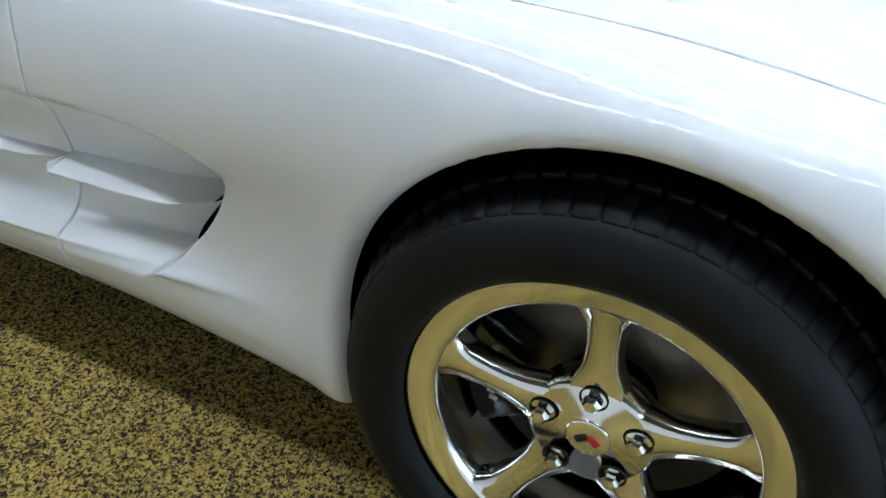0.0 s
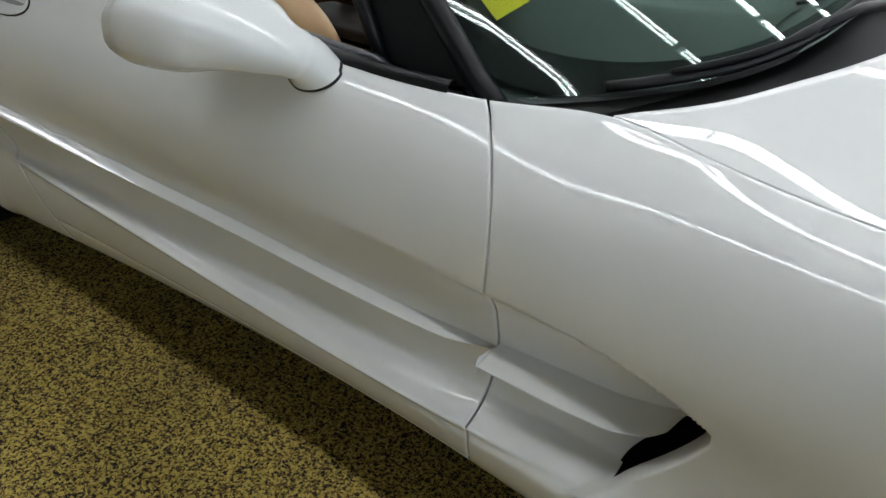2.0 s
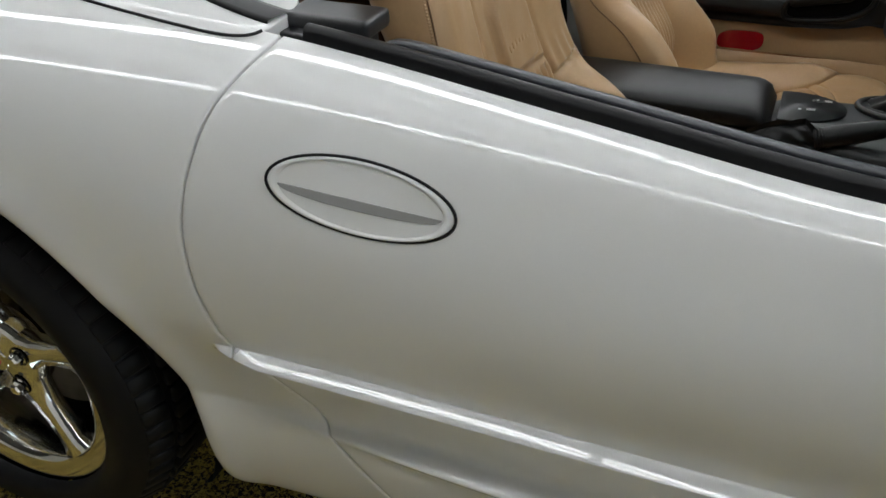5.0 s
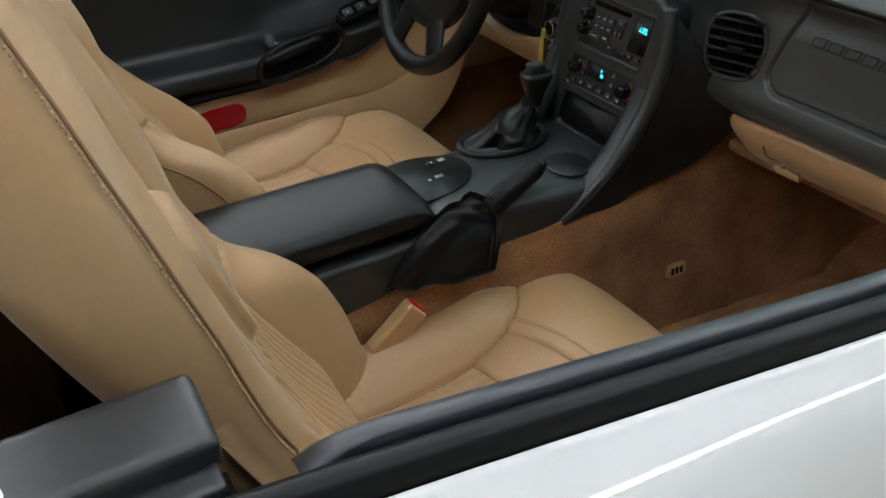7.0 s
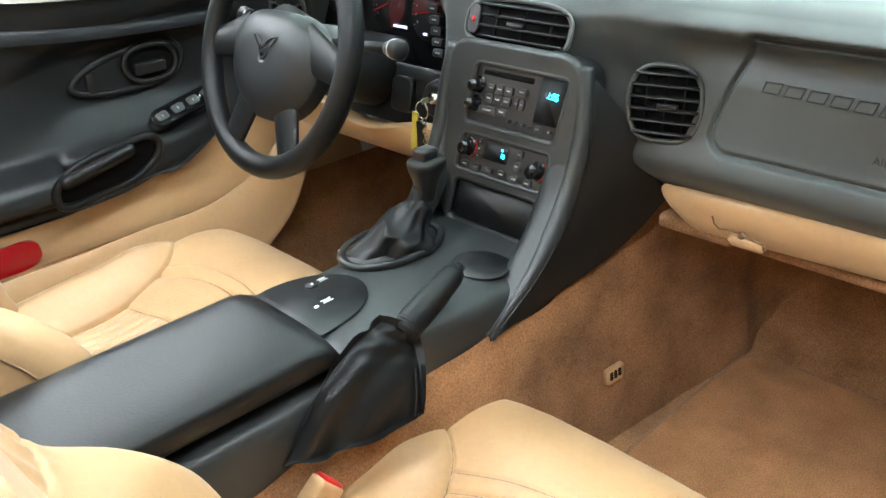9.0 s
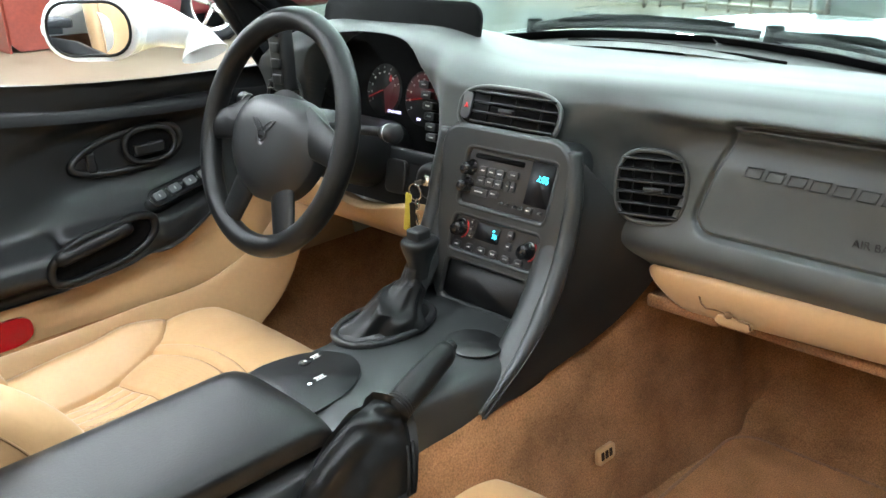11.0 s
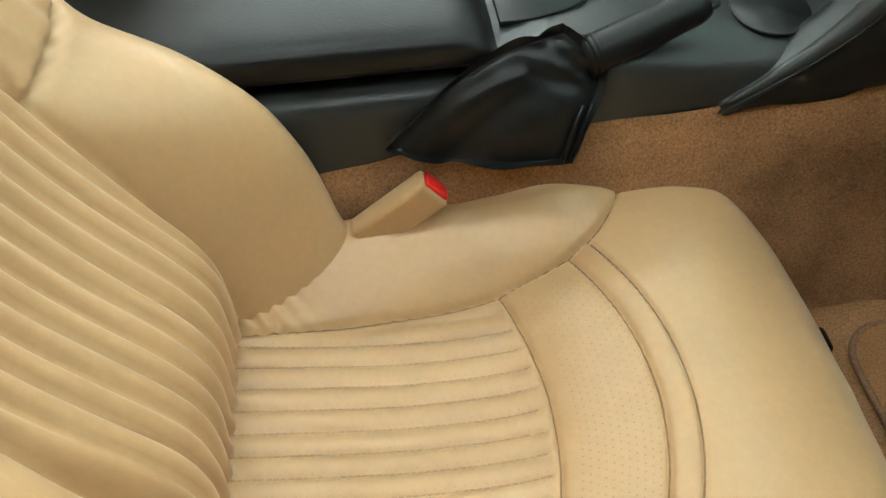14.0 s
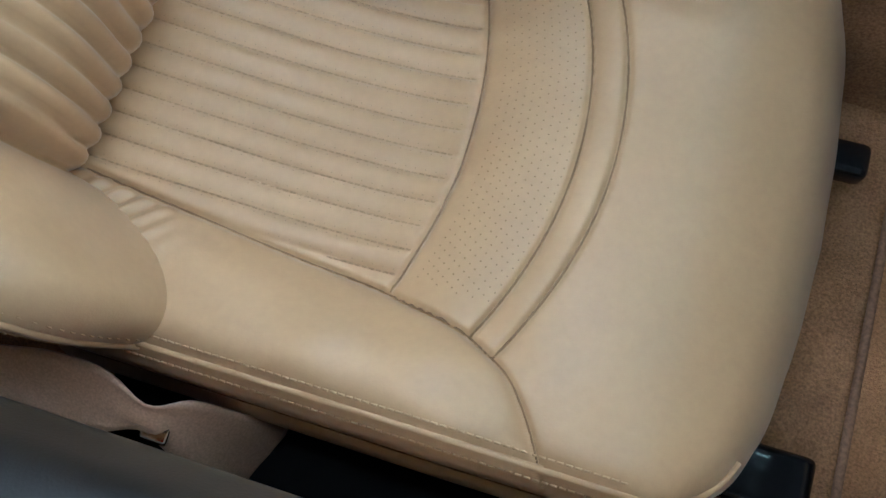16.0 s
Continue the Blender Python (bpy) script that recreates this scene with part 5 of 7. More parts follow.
button(.036, .0125, -.051, .0155, radio, "seek_bar")
button(.018, .010, -.020, .0175, radio)
for i in range(4):
    part("peg", turned([(0, -.006), (.0022, -.006), (.0026, 0)], 12, inn(.000 + .0125 * i + (.004 if i > 1 else 0), .007, F) @ Matrix.Rotation(radians(-90), 4, "X")), BUTTON, radio)
button(.013, .010, .058, .006, radio)
button(.008, .005, .080, .006, radio)

clim = part("climate_panel", slab([(a + .002, b - .0535) for a, b in rounded(.186, .058, .008, 4)], .01, inn(0, 0, .0035), bevel=.0015), PANEL, stack, "climate control panel with lit display")
part("display", slab(rounded(.052, .026, .004), .003, inn(-.014, -.045, F + .0006)), TRIM, clim, "glossy black display")
text("temperature_digits", "70", .0095, inn(.002, -.047, F + .0010), CYAN, clim, "lit cyan digits")
text("mode_digits", "00", .0045, inn(-.001, -.0385, F + .0010), CYAN, clim)
for a in (-.074, .075):
    b = -.046 if a < 0 else -.052
    part("knob", turned([(0, -.016), (.0095, -.016), (.0115, -.012), (.0122, 0), (.0155, .0008)], 28, inn(a, b, F) @ Matrix.Rotation(radians(-90), 4, "X")), GLOSSBLACK, clim, "black temperature knob")
    part("red_arc", tube([inn(a, b, F) @ Vector((.0165 * math.cos(q), .0165 * math.sin(q), 0)) for q in L(radians(-70), radians(50), 14)], .0012, 5), REDTAB, clim, "red arc")
for b in (-.033, -.044, -.055):
    button(.007, .008, -.049, b, clim, r=.002)
for b in (-.037, -.055):
    button(.012, .013, .036, b, clim)
for i in range(6):
    button(.0165, .0115, -.074 + .0275 * i, -.0735 - .0015 * (i > 3), clim, r=.004)
# cubby under the controls
part("cubby", slab(rounded(.180, .078, .012), .002, inn(.002, -.136, .0008)), SOFTVINYL, stack, "grey-black storage flap")

# sweeping edge trims and the side of the stack
fin_pts = [(-1.205, -.120, .815), (-1.216, -.130, .76), (-1.232, -.132, .70), (-1.262, -.132, .64), (-1.312, -.131, .578), (-1.395, -.127, .513)]
tk = L(0, 1, len(fin_pts))
fc = [curve(*zip(tk, [p[i] for p in fin_pts])) for i in range(3)]
tq = L(0, 1, 50)
path = [tuple(float(c(q)) for c in fc) for q in tq]
part("edge_trim", tube(path, [.0125 - .0095 * max(0, (q - .70) / .30) for q in tq], 12), CONSOLEV, stack, "curved black edge trim")
part("bright_edge", tube([(x - .0005, y - .011 + .007 * max(0, (q - .7) / .3), z - .004) for (x, y, z), q in zip(path, tq)], .0016, 6), PLASTIC, stack)
# broad rounded pillars from the surround down to the console
for sg_, wide in ((1, .068), (-1, .034)):
    pil = []
    for k_, q in enumerate(tq):
        p0, p1 = Vector(path[max(k_ - 1, 0)]), Vector(path[min(k_ + 1, 49)])
        tan = (p1 - p0).normalized()
        proud = Vector((tan.z, 0, -tan.x)).normalized()
        if proud.x > 0:
            proud = -proud
        w_ = wide * (1 - .12 * q)
        row = []
        for v_ in L(0, 1, 18):
            top_ = .0085 * (1 - abs(2 * v_ - 1) ** 4) - .016 * v_ ** 5 * (.3 + .7 * min(1, q * 2)) - .004
            p = Vector(path[k_]) + Vector((0, -.006 + w_ * v_, 0)) + proud * top_
            row.append((p.x, p.y if sg_ > 0 else -p.y - .014, p.z))
        pil.append(row)
    sheet("pillar", pil, CONSOLEV, stack, "broad curved pillar of the stack", deep=.012, lip=.001, flip=sg_ > 0)
part("edge_trim", tube([(x, -y - .014, z) for x, y, z in path], [.0125 - .0095 * max(0, (q - .70) / .30) for q in tq], 12), CONSOLEV, stack)
lowc = [curve((0, -1.10), (.5, -1.16), (1, -1.40)), curve((0, -.20), (.5, -.150), (1, -.130)), curve((0, .640), (.5, .552), (1, .508))]
u, v = np.meshgrid(L(0, 1, 40), L(0, 1, 16), indexing="ij")
A = [c(u) for c in fc]
B = [c(u) for c in lowc]
pts = np.stack([A[i] + (B[i] - A[i]) * v for i in range(3)], -1)
pts[..., 1] -= .010 * np.sin(math.pi * v) * (1 - u)
sheet("stack_flank", pts, VINYL, stack, "smooth black side of the stack")
pts2 = pts.copy()
pts2[..., 1] = -pts2[..., 1] - .014
sheet("stack_flank", pts2, VINYL, stack)


# ---------- vents
def vent(m, outline, n_slat, w, h, hazard=False):
    ob = new("air_vent")
    ob.parent = dash
    ob["label"] = "black air vent with slats"
    part("vent_box", slab(outline, .004, m @ Matrix.Translation((0, 0, .002))), DARK, ob)
    part("vent_rim", tube([m @ Vector((a, b, .003)) for a, b in outline], .0034, 8, close=True), DASHV, ob)
    ins = lambda b: [a for a, bb in outline if abs(bb - b) < h * .12] or [-.01, .01]
    for k in range(n_slat):
        b = -h / 2 + h * (k + .7) / (n_slat + .4)
        a0, a1 = min(ins(b)) + .003, max(ins(b)) - .003
        if hazard:
            a0 = max(a0, -w / 2 + .030)
        if a1 - a0 > .01:
            part("slat", box((a0 + a1) / 2, b, .0065, a1 - a0, .0032, .010, .001, 1, m=m), PLASTIC, ob)
    for k in (-1, 0, 1):
        part("vane", box(k * w * .26 + (.012 if hazard else 0), 0, .0035, .0016, h * .80, .003, 0, m=m), TRIM, ob)
    part("slider", box(.006, -.002, .0125, .026, .0065, .008, .002, m=m), PLASTIC, ob)
    if hazard:
        part("hazard_button", slab(rounded(.018, h * .62, .007), .004, m @ Matrix.Translation((-w / 2 + .016, 0, .008)), bevel=.001), BUTTON, ob, "hazard button with red triangle")
        part("hazard_mark", slab([(0, .0045), (-.0045, -.0035), (.0045, -.0035)], .0004, m @ Matrix.Translation((-w / 2 + .016, 0, .0086))), REDTAB, ob)
    return ob


def lens_outline(w, h):
    """Wide, with a rounded crown and rounded ends."""
    out = []
    for q in L(0, 2 * math.pi, 56, endpoint=False):
        a, b = math.cos(q), math.sin(q)
        out.append((w / 2 * math.copysign(abs(a) ** .55, a), h / 2 * math.copysign(abs(b) ** (.8 if b > 0 else .42), b) + (.0 if b > 0 else 0)))
    return out


vent(facing((-1.186, .006, .848), (-.93, 0, .36)), lens_outline(.182, .062), 4, .182, .062, True)
vent(facing((-1.149, -.203, .770), (-.95, -.28, .12)), [(.046 * math.copysign(abs(math.cos(q)) ** .62, math.cos(q)), .047 * math.copysign(abs(math.sin(q)) ** .85, math.sin(q))) for q in L(0, 2 * math.pi, 48, endpoint=False)], 6, .092, .094)
vent(facing((-1.155, .60, .790), (-.95, -.15, .12)), [(.046 * math.copysign(abs(math.cos(q)) ** .62, math.cos(q)), .047 * math.copysign(abs(math.sin(q)) ** .85, math.sin(q))) for q in L(0, 2 * math.pi, 48, endpoint=False)], 6, .092, .094)
# embossed bars and letters on the airbag cover


def dash_x(y, z):
    jj, rows_ = int(np.argmin(np.abs(ys - y))), np.where(ts > .72)[0]
    return float(np.interp(z, fz[rows_, jj][::-1], fx[rows_, jj][::-1]))


for k in range(8):
    yk = -.331 - .026 * k
    ab = facing((dash_x(yk, .808), yk, .808 - .0008 * k), (-.99, 0, .10))
    shp = [(a * .0098 + b * .35, b) for a, b in ((-1, -.0062), (1, -.0062), (1, .0062), (-1, .0062))]
    part("embossed_shape", tube([ab @ Vector((a, b, .0020)) for a, b in shp], .0009, 6, close=True), PLASTIC, dash)
text("airbag_mark", "AIR BAG", .013, facing((dash_x(-.478, .752) - .0008, -.478, .752), (-.99, 0, .08)), PLASTIC, dash)

# ---------- instrument binnacle
cl = facing((-1.088, .375, .842), (-.97, 0, .22))
clu = new("instrument_cluster")
clu.parent = dash
clu["label"] = "instrument cluster with red-lit dials"
part("cluster_plate", slab(rounded(.40, .28, .03), .01, cl), DARK, clu)
for k, (a, b, r) in enumerate(((-.006, -.018, .046), (.097, -.022, .047), (-.104, -.021, .020), (-.155, -.021, .026))):
    part("dial", turned([(0, -.002), (r * .97, -.002), (r, .0)], 40, cl @ Matrix.Translation((a, b, 0)) @ Matrix.Rotation(radians(-90), 4, "X")), DIALFACE, clu)
    if k < 2:
        bm = slab([(0, 0)] + [(r * .9 * math.cos(q), r * .9 * math.sin(q)) for q in L(radians(-75 if k == 0 else 5), radians(40 if k == 0 else 185), 18)], .0004, cl @ Matrix.Translation((a, b, .0026)))
        part("lit_sector", bm, REDDIM, clu, "red-lit dial sector")
        m = cl @ Matrix.Translation((a, b, .004)) @ Matrix.Rotation(radians(203 if k == 0 else 190), 4, "Z")
        part("needle", box(.020, 0, 0, .040, .0013, .001, 0, m=m), REDGLOW, clu, "red needle")
    for q in L(radians(20), radians(215), 9):
        part("tick", box(r * .86, 0, 0, .0036, .0011, .0006, 0, m=cl @ Matrix.Translation((a, b, .0032)) @ Matrix.Rotation(q, 4, "Z")), LEGEND_DIM, clu)
        if k < 2:
            part("dial_number", box(r * .68, 0, 0, .0030, .0040, .0005, 0, m=cl @ Matrix.Translation((a, b, .0032)) @ Matrix.Rotation(q, 4, "Z")), LEGEND_DIM, clu)
part("warning_light", slab([(0, .007), (.0032, 0), (.0022, -.006), (-.0022, -.006), (-.0032, 0)], .0005, cl @ Matrix.Translation((.010, .004, .0034))), REDGLOW, clu, "lit red warning light")
text("odometer_word", "ODOMETER", .0066, cl @ Matrix.Translation((.029, -.053, .003)), PALE, clu, "pale lit display word")
text("odometer_digits", "804", .0066, cl @ Matrix.Translation((.092, -.058, .003)), PALE, clu)
for k in range(6):
    m = cl @ Matrix.Translation((.112 + .0082 * k - .0004 * k * k, .002 - .0168 * k, .020))
    ob = part("mode_button", slab(rounded(.023, .0130, .003), .012, m, bevel=.0012), PLASTIC, clu)
    part("mark", slab(rounded(.010, .0022, .0004, 1), .0003, m @ Matrix.Translation((0, 0, .0003))), LEGEND_DIM, ob)
part("binnacle_pad", slab(rounded(.40, .022, .006), .02, facing((-1.166, .36, .741), (-.95, 0, .3)), bevel=.004), VINYL, dash)
part("switch_pod", box(-1.19, .545, .885, .03, .045, .13, .012, 3, m=Matrix()), PLASTIC, dash, "black light switch pod")
for k in range(4):
    part("pod_button", box(-1.208, .54, .845 + .028 * k, .006, .026, .018, .003), PLASTIC, dash)

# ignition and lower panels on the driver's side
part("ignition_bezel", turned([(0, -.008), (.012, -.008), (.016, -.012), (.024, -.010), (.029, -.004), (.031, .006)], 40, facing((-1.176, .182, .712), (-.97, -.05, .15)) @ Matrix.Rotation(radians(-90), 4, "X")), PLASTIC, dash, "round black ignition housing")
part("knee_switch_panel", slab(rounded(.046, .056, .010), .01, facing((-1.183, .262, .708), (-.98, 0, .20)), bevel=.003), PLASTIC, dash, "blank black panel")
part("key_barrel", turned([(0, -.014), (.0085, -.014), (.0095, -.008)], 24, facing((-1.176, .182, .714), (-.97, -.05, .15)) @ Matrix.Rotation(radians(-90), 4, "X")), CHROME, dash, "bright ignition lock")
kb_y = L(.118, .66, 50)
pts = []
for t in L(0, 1, 18):
    pts.append([(-1.205 + .05 * t * t, y, .672 - .085 * t - .030 * math.exp(-((y - .345) / .10) ** 2) * (1 - t)) for y in kb_y])
sheet("knee_bolster", pts, TAN, dash, "tan vinyl knee bolster", deep=.03, flip=True)
patch("lower_dash", lambda u, v: (-1.165 - .02 * u, v, .742 - .085 * u), L(0, 1, 10), L(.125, .60, 20), VINYL, parent=dash, flip=False)

# keys in the ignition
keys = new("key_ring")
tagged(keys, "car key on ring with yellow tag, chain and dark fob", "keys")
k0 = Vector((-1.185, .190, .712))
part("key_blade", box(-1.190, .190, .713, .028, .0025, .009, .001), STEEL, keys)
ringp = [(-1.204, .190 + .0135 * math.cos(q), .700 + .0135 * math.sin(q)) for q in L(0, 2 * math.pi, 28, endpoint=False)]
part("split_ring", tube(ringp, .0014, 6, close=True), CHROME, keys, "bright split ring")
YELLOW = material("yellow_plastic", (.50, .42, .05), .45, fine=(60, .1))
part("yellow_tag", box(-1.205, .205, .662, .0022, .013, .066, .001, m=Matrix.Translation((-1.205, .205, .69)) @ Matrix.Rotation(radians(9), 4, "X") @ Matrix.Translation((1.205, -.205, -.69))), YELLOW, keys, "olive-yellow paper tag")
part("dark_fob", box(-1.203, .196, .658, .008, .016, .046, .005, 3), PLASTIC, keys, "black plastic fob")
for k in range(6):
    rp = [Vector((.0042 * math.cos(q), 0, .0058 * math.sin(q))) for q in L(0, 2 * math.pi, 14, endpoint=False)]
    mm = Matrix.Translation((-1.204, .186, .684 - .0082 * k)) @ Matrix.Rotation(radians(90 * (k % 2)), 4, "Z")
    part("chain_link", tube([mm @ p for p in rp], .0011, 6, close=True), CHROME, keys)
part("fob_disc", turned([(0, -.004), (.010, -.004), (.012, 0), (.010, .004), (0, .004)], 24, Matrix.Translation((-1.204, .188, .628))), LEGEND, keys, "whitish fob end")

# ---------- steering wheel
WC, WT = Vector((-1.352, .348, .802)), radians(20)
WM = facing(WC, (-math.cos(WT), 0, math.sin(WT)))
sw = new("steering_wheel")
sw.parent = car
sw["label"] = "black leather four-spoke steering wheel"
part("rim", tube([WM @ Vector((.178 * math.cos(q), .178 * math.sin(q), 0)) for q in L(0, 2 * math.pi, 72, endpoint=False)], .0182, 18, close=True), SOFTVINYL, sw, "black leather rim")
verts = []
for i, t in enumerate(L(0, 1, 14)):
    for q in L(0, 2 * math.pi, 48, endpoint=False):
        a, b = math.cos(q), math.sin(q)
        rx, ry = .114, (.072 if b > 0 else .094)
        k = math.sin(t * math.pi / 2)
        wx = rx * (1 - .36 * max(-b, 0) ** 1.4 - .10 * max(b, 0) ** 2)
        verts.append(tuple(WM @ Vector((wx * k * math.copysign(abs(a) ** .62, a), ry * k * math.copysign(abs(b) ** .7, b) - .013, .026 * (1 - k**5) - .020 * (t > .99) - .004))))
shape("hub_pad", verts[48 * 13:] + verts, grid_faces(15, 48, wrap=True), VINYL, sw, "black vinyl airbag pad")
part("hub_back", turned([(0, .012), (.07, .012), (.055, .06), (.045, .09)], 32, WM @ Matrix.Rotation(radians(-90), 4, "X")), PLASTIC, sw)
em = WM @ Matrix.Translation((.002, .000, .0225))
part("emblem_ring", tube([em @ Vector((.0115 * math.cos(q), .0115 * math.sin(q) - .004, 0)) for q in L(0, 2 * math.pi, 28, endpoint=False)], .0011, 6, close=True), PLASTIC, sw, "embossed round emblem")
for sg in (-1, 1):
    wing_ = [(sg * a, b) for a, b in ((.002, .002), (.009, .011), (.020, .017), (.030, .018), (.024, .011), (.016, .004), (.008, -.002))]
    part("emblem_wing", tube([em @ Vector((a, b, .0004)) for a, b in wing_], .0012, 6, close=True), PLASTIC, sw)
for a0, a1, w0, w1 in (((-.070, .016), (-.174, -.012), .036, .022), ((.070, .016), (.174, -.012), .036, .022), ((-.040, -.060), (-.080, -.160), .030, .024), ((.040, -.060), (.080, -.160), .030, .024)):
    pth = [WM @ Vector((a0[0] + (a1[0] - a0[0]) * t, a0[1] + (a1[1] - a0[1]) * t, -.002 * (1 - t))) for t in L(0, 1, 8)]
    nrm = WM.to_3x3() @ Vector((0, 0, 1))
    run = (pth[-1] - pth[0]).normalized()
    acr = nrm.cross(run)
    vs = [tuple(p + acr * w * math.cos(q) + nrm * .0095 * math.sin(q)) for p, w in zip(pth, L(w0, w1, 8)) for q in L(0, 2 * math.pi, 20, endpoint=False)]
    shape("spoke", vs, grid_faces(8, 20, wrap=True), SOFTVINYL, sw)
part("column_shroud", tube([WC + Vector((.035, 0, -.014)), WC + Vector((.12, 0, -.045)), WC + Vector((.24, 0, -.09))], [.050, .058, .062], 24), PLASTIC, sw)
for sg in (-1, 1):
    s0 = WC + Vector((.065, sg * .05, .005))
    s1 = WC + (Vector((.055, .135, .020)) if sg > 0 else Vector((.050, -.205, .020)))
    part("stalk", tube([s0, s1], [.007, .0075], 12), PLASTIC, sw)
    d = (s1 - s0).normalized()
    part("stalk_end", tube([s1, s1 + d * .012, s1 + d * .030, s1 + d * .034], [.009, .0130, .0148, .010], 16), PLASTIC, sw, "ribbed stalk end with white marks")
    part("stalk_mark", tube([s1 + d * .016, s1 + d * .0175], .0142, 16), LEGEND_DIM, sw)

# ---------- inside of the doors
border = curve((-2.1, .515), (-1.75, .520), (-1.55, .523), (-1.45, .537), (-1.35, .562), (-1.26, .597), (-1.1, .645), (-.95, .68))


ARM = [.034, .062]


def inner_y(x, z):
    """How far out the inside of a door stands."""
    y = curve((.38, .655), (.45, .672), (.54, .692), (.66, .722), (.78, .735), (.86, .737), (.90, .730))(z)
    arm = np.exp(-((z - .578) / ARM[0]) ** 4) * (ARM[1] * step(((-1.585 if ARM[0] < .05 else -1.50) - x) / (.02 if ARM[0] < .05 else .05)) + (.034 if ARM[0] < .05 else 0) * step((x + 1.60) / .03) * step((-1.22 - x) / .25))
    hollow = .03 * np.exp(-(((x + 1.40) / .20) ** 4) - ((z - .72) / .085) ** 4)
    cup = (.035 if ARM[0] < .05 else 0) * np.exp(-(((x + 1.50) / .082) ** 6) - ((z - .572) / .026) ** 4)
    fold = .016 * step((z - curve((-1.8, .70), (-1.5, .765), (-1.3, .80), (-1.1, .815))(x)) / .035) * step((x + 1.8) / .35)
    return y - arm + hollow + cup - fold


for sg in (-1, 1):
    ARM[:] = (.060, .067) if sg < 0 else (.034, .062)
    inn = new("door_lining")
    inn.parent = car
    inn["label"] = "black and tan moulded door lining"
    if sg > 0:
        inn.matrix_basis = TILT
    xs_ = L(-2.06, -.958, 150)
    for nm, f0, f1, mat, lab in (("upper_panel", border, lambda x: .893 + 0 * x, VINYL, "black moulded upper panel"), ("lower_panel", lambda x: .395 + 0 * x, border, TAN, "tan leather lower panel")):
        t = L(0, 1, 70 if mat is VINYL else 24)[None]
        x = xs_[:, None] + 0 * t
        zz = f0(x) + (f1(x) - f0(x)) * t
        top = Z[8](x) + (-.014 if sg < 0 else .056)
        zz = np.where(mat is VINYL, f0(x) + (np.minimum(f1(x), top) - f0(x)) * t, zz)
        lipz = .004 if mat is TAN else 0
        sheet(nm, np.stack([x, sg * (inner_y(x, zz) + lipz), zz], -1), mat, inn, lab, deep=.01 if mat is VINYL else 0, flip=sg > 0)
    # handle bezel, lever, pull strap and switches
    fy = lambda x, z, o=0.0: sg * (float(inner_y(np.array(x), np.array(z))) - o)
    bz = [( -1.415 + .108 * math.copysign(abs(math.cos(q)) ** .75, math.cos(q)), .722 + (.034 + .010 * math.cos(q)) * math.sin(q) + .010 * math.cos(q)) for q in L(0, 2 * math.pi, 48, endpoint=False)]
    bm = bmesh.new()
    bm.faces.new([bm.verts.new((x, fy(x, z, .0045), z)) for x, z in bz])
    part("bezel_plate", bm, PLASTIC, inn, "smooth black handle surround", smooth=False)
    part("handle_bezel", tube([(x, fy(x, z, .006), z) for x, z in bz], .007, 8, close=True), PLASTIC, inn, "black handle surround")
    lv = [(-1.372 + .050 * math.copysign(abs(math.cos(q)) ** .7, math.cos(q)), .728 + .032 * math.sin(q)) for q in L(0, 2 * math.pi, 40, endpoint=False)]
    # flat near-black face: the finger cup's shade is in its colour
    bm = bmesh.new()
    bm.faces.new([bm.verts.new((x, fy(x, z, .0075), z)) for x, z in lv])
    part("handle_cup", bm, DARK, inn, "flat dark plate for the finger cup's shade", smooth=False)
    part("handle_rim", tube([(x, fy(x, z, .014), z) for x, z in lv], .0055, 8, close=True), PLASTIC, inn)
    part("door_handle", box(-1.378, fy(-1.378, .728, .022), .722, .060, .012, .022, .005, 3), PLASTIC, inn, "black door release")
    part("lock_tab", box(-1.488, fy(-1.488, .715, .012), .715, .016, .010, .036, .004), PLASTIC, inn)
    if sg > 0:
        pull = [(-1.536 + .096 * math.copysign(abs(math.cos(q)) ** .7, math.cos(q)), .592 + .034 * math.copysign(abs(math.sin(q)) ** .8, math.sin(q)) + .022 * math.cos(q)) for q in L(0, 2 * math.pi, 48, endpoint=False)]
        # pocket is not hollowed here; a near-black plate paints its shade
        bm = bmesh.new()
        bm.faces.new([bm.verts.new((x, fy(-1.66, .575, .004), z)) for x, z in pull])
        part("pull_pocket", bm, DARK, inn, "flat dark plate for the shade in the door pull's pocket", smooth=False)
        part("pull_rim", tube([(x, fy(-1.66, .575, .008), z) for x, z in pull], .0075, 10, close=True), SOFTVINYL, inn, "padded black rim")
        part("pull_grip", tube([(x, fy(-1.66, .575, .012), .598 + .20 * (x + 1.60)) for x in L(-1.622, -1.485, 16)], [.008] + [.013] * 14 + [.008], 12), SOFTVINYL, inn, "black padded door pull")
    if sg > 0:
        swm = facing((-1.345, fy(-1.345, .628, .026), .650), (0, -.72 * sg, .69), (.95, 0, .30))
        plate = part("switch_panel", slab(rounded(.036, .150, .0175), .03, swm, bevel=.003), GLOSSBLACK, inn, "black window switch panel")
        for k in range(4):
            ks = part("window_switch", slab(rounded(.017, .024, .004), .006, swm @ Matrix.Translation((0, -.054 + .036 * k, .004)), bevel=.0015), BUTTON, inn)
            part("mark", slab(rounded(.006, .003, .0006, 1), .0003, swm @ Matrix.Translation((0, -.054 + .036 * k, .0043))), LEGEND_DIM, inn)
    rx = [(-1.722 + .056 * math.copysign(abs(math.cos(q)) ** .6, math.cos(q)), .474 + .0235 * math.copysign(abs(math.sin(q)) ** .7, math.sin(q)) + .004 * math.cos(q)) for q in L(0, 2 * math.pi, 36, endpoint=False)]
    bm = bmesh.new()
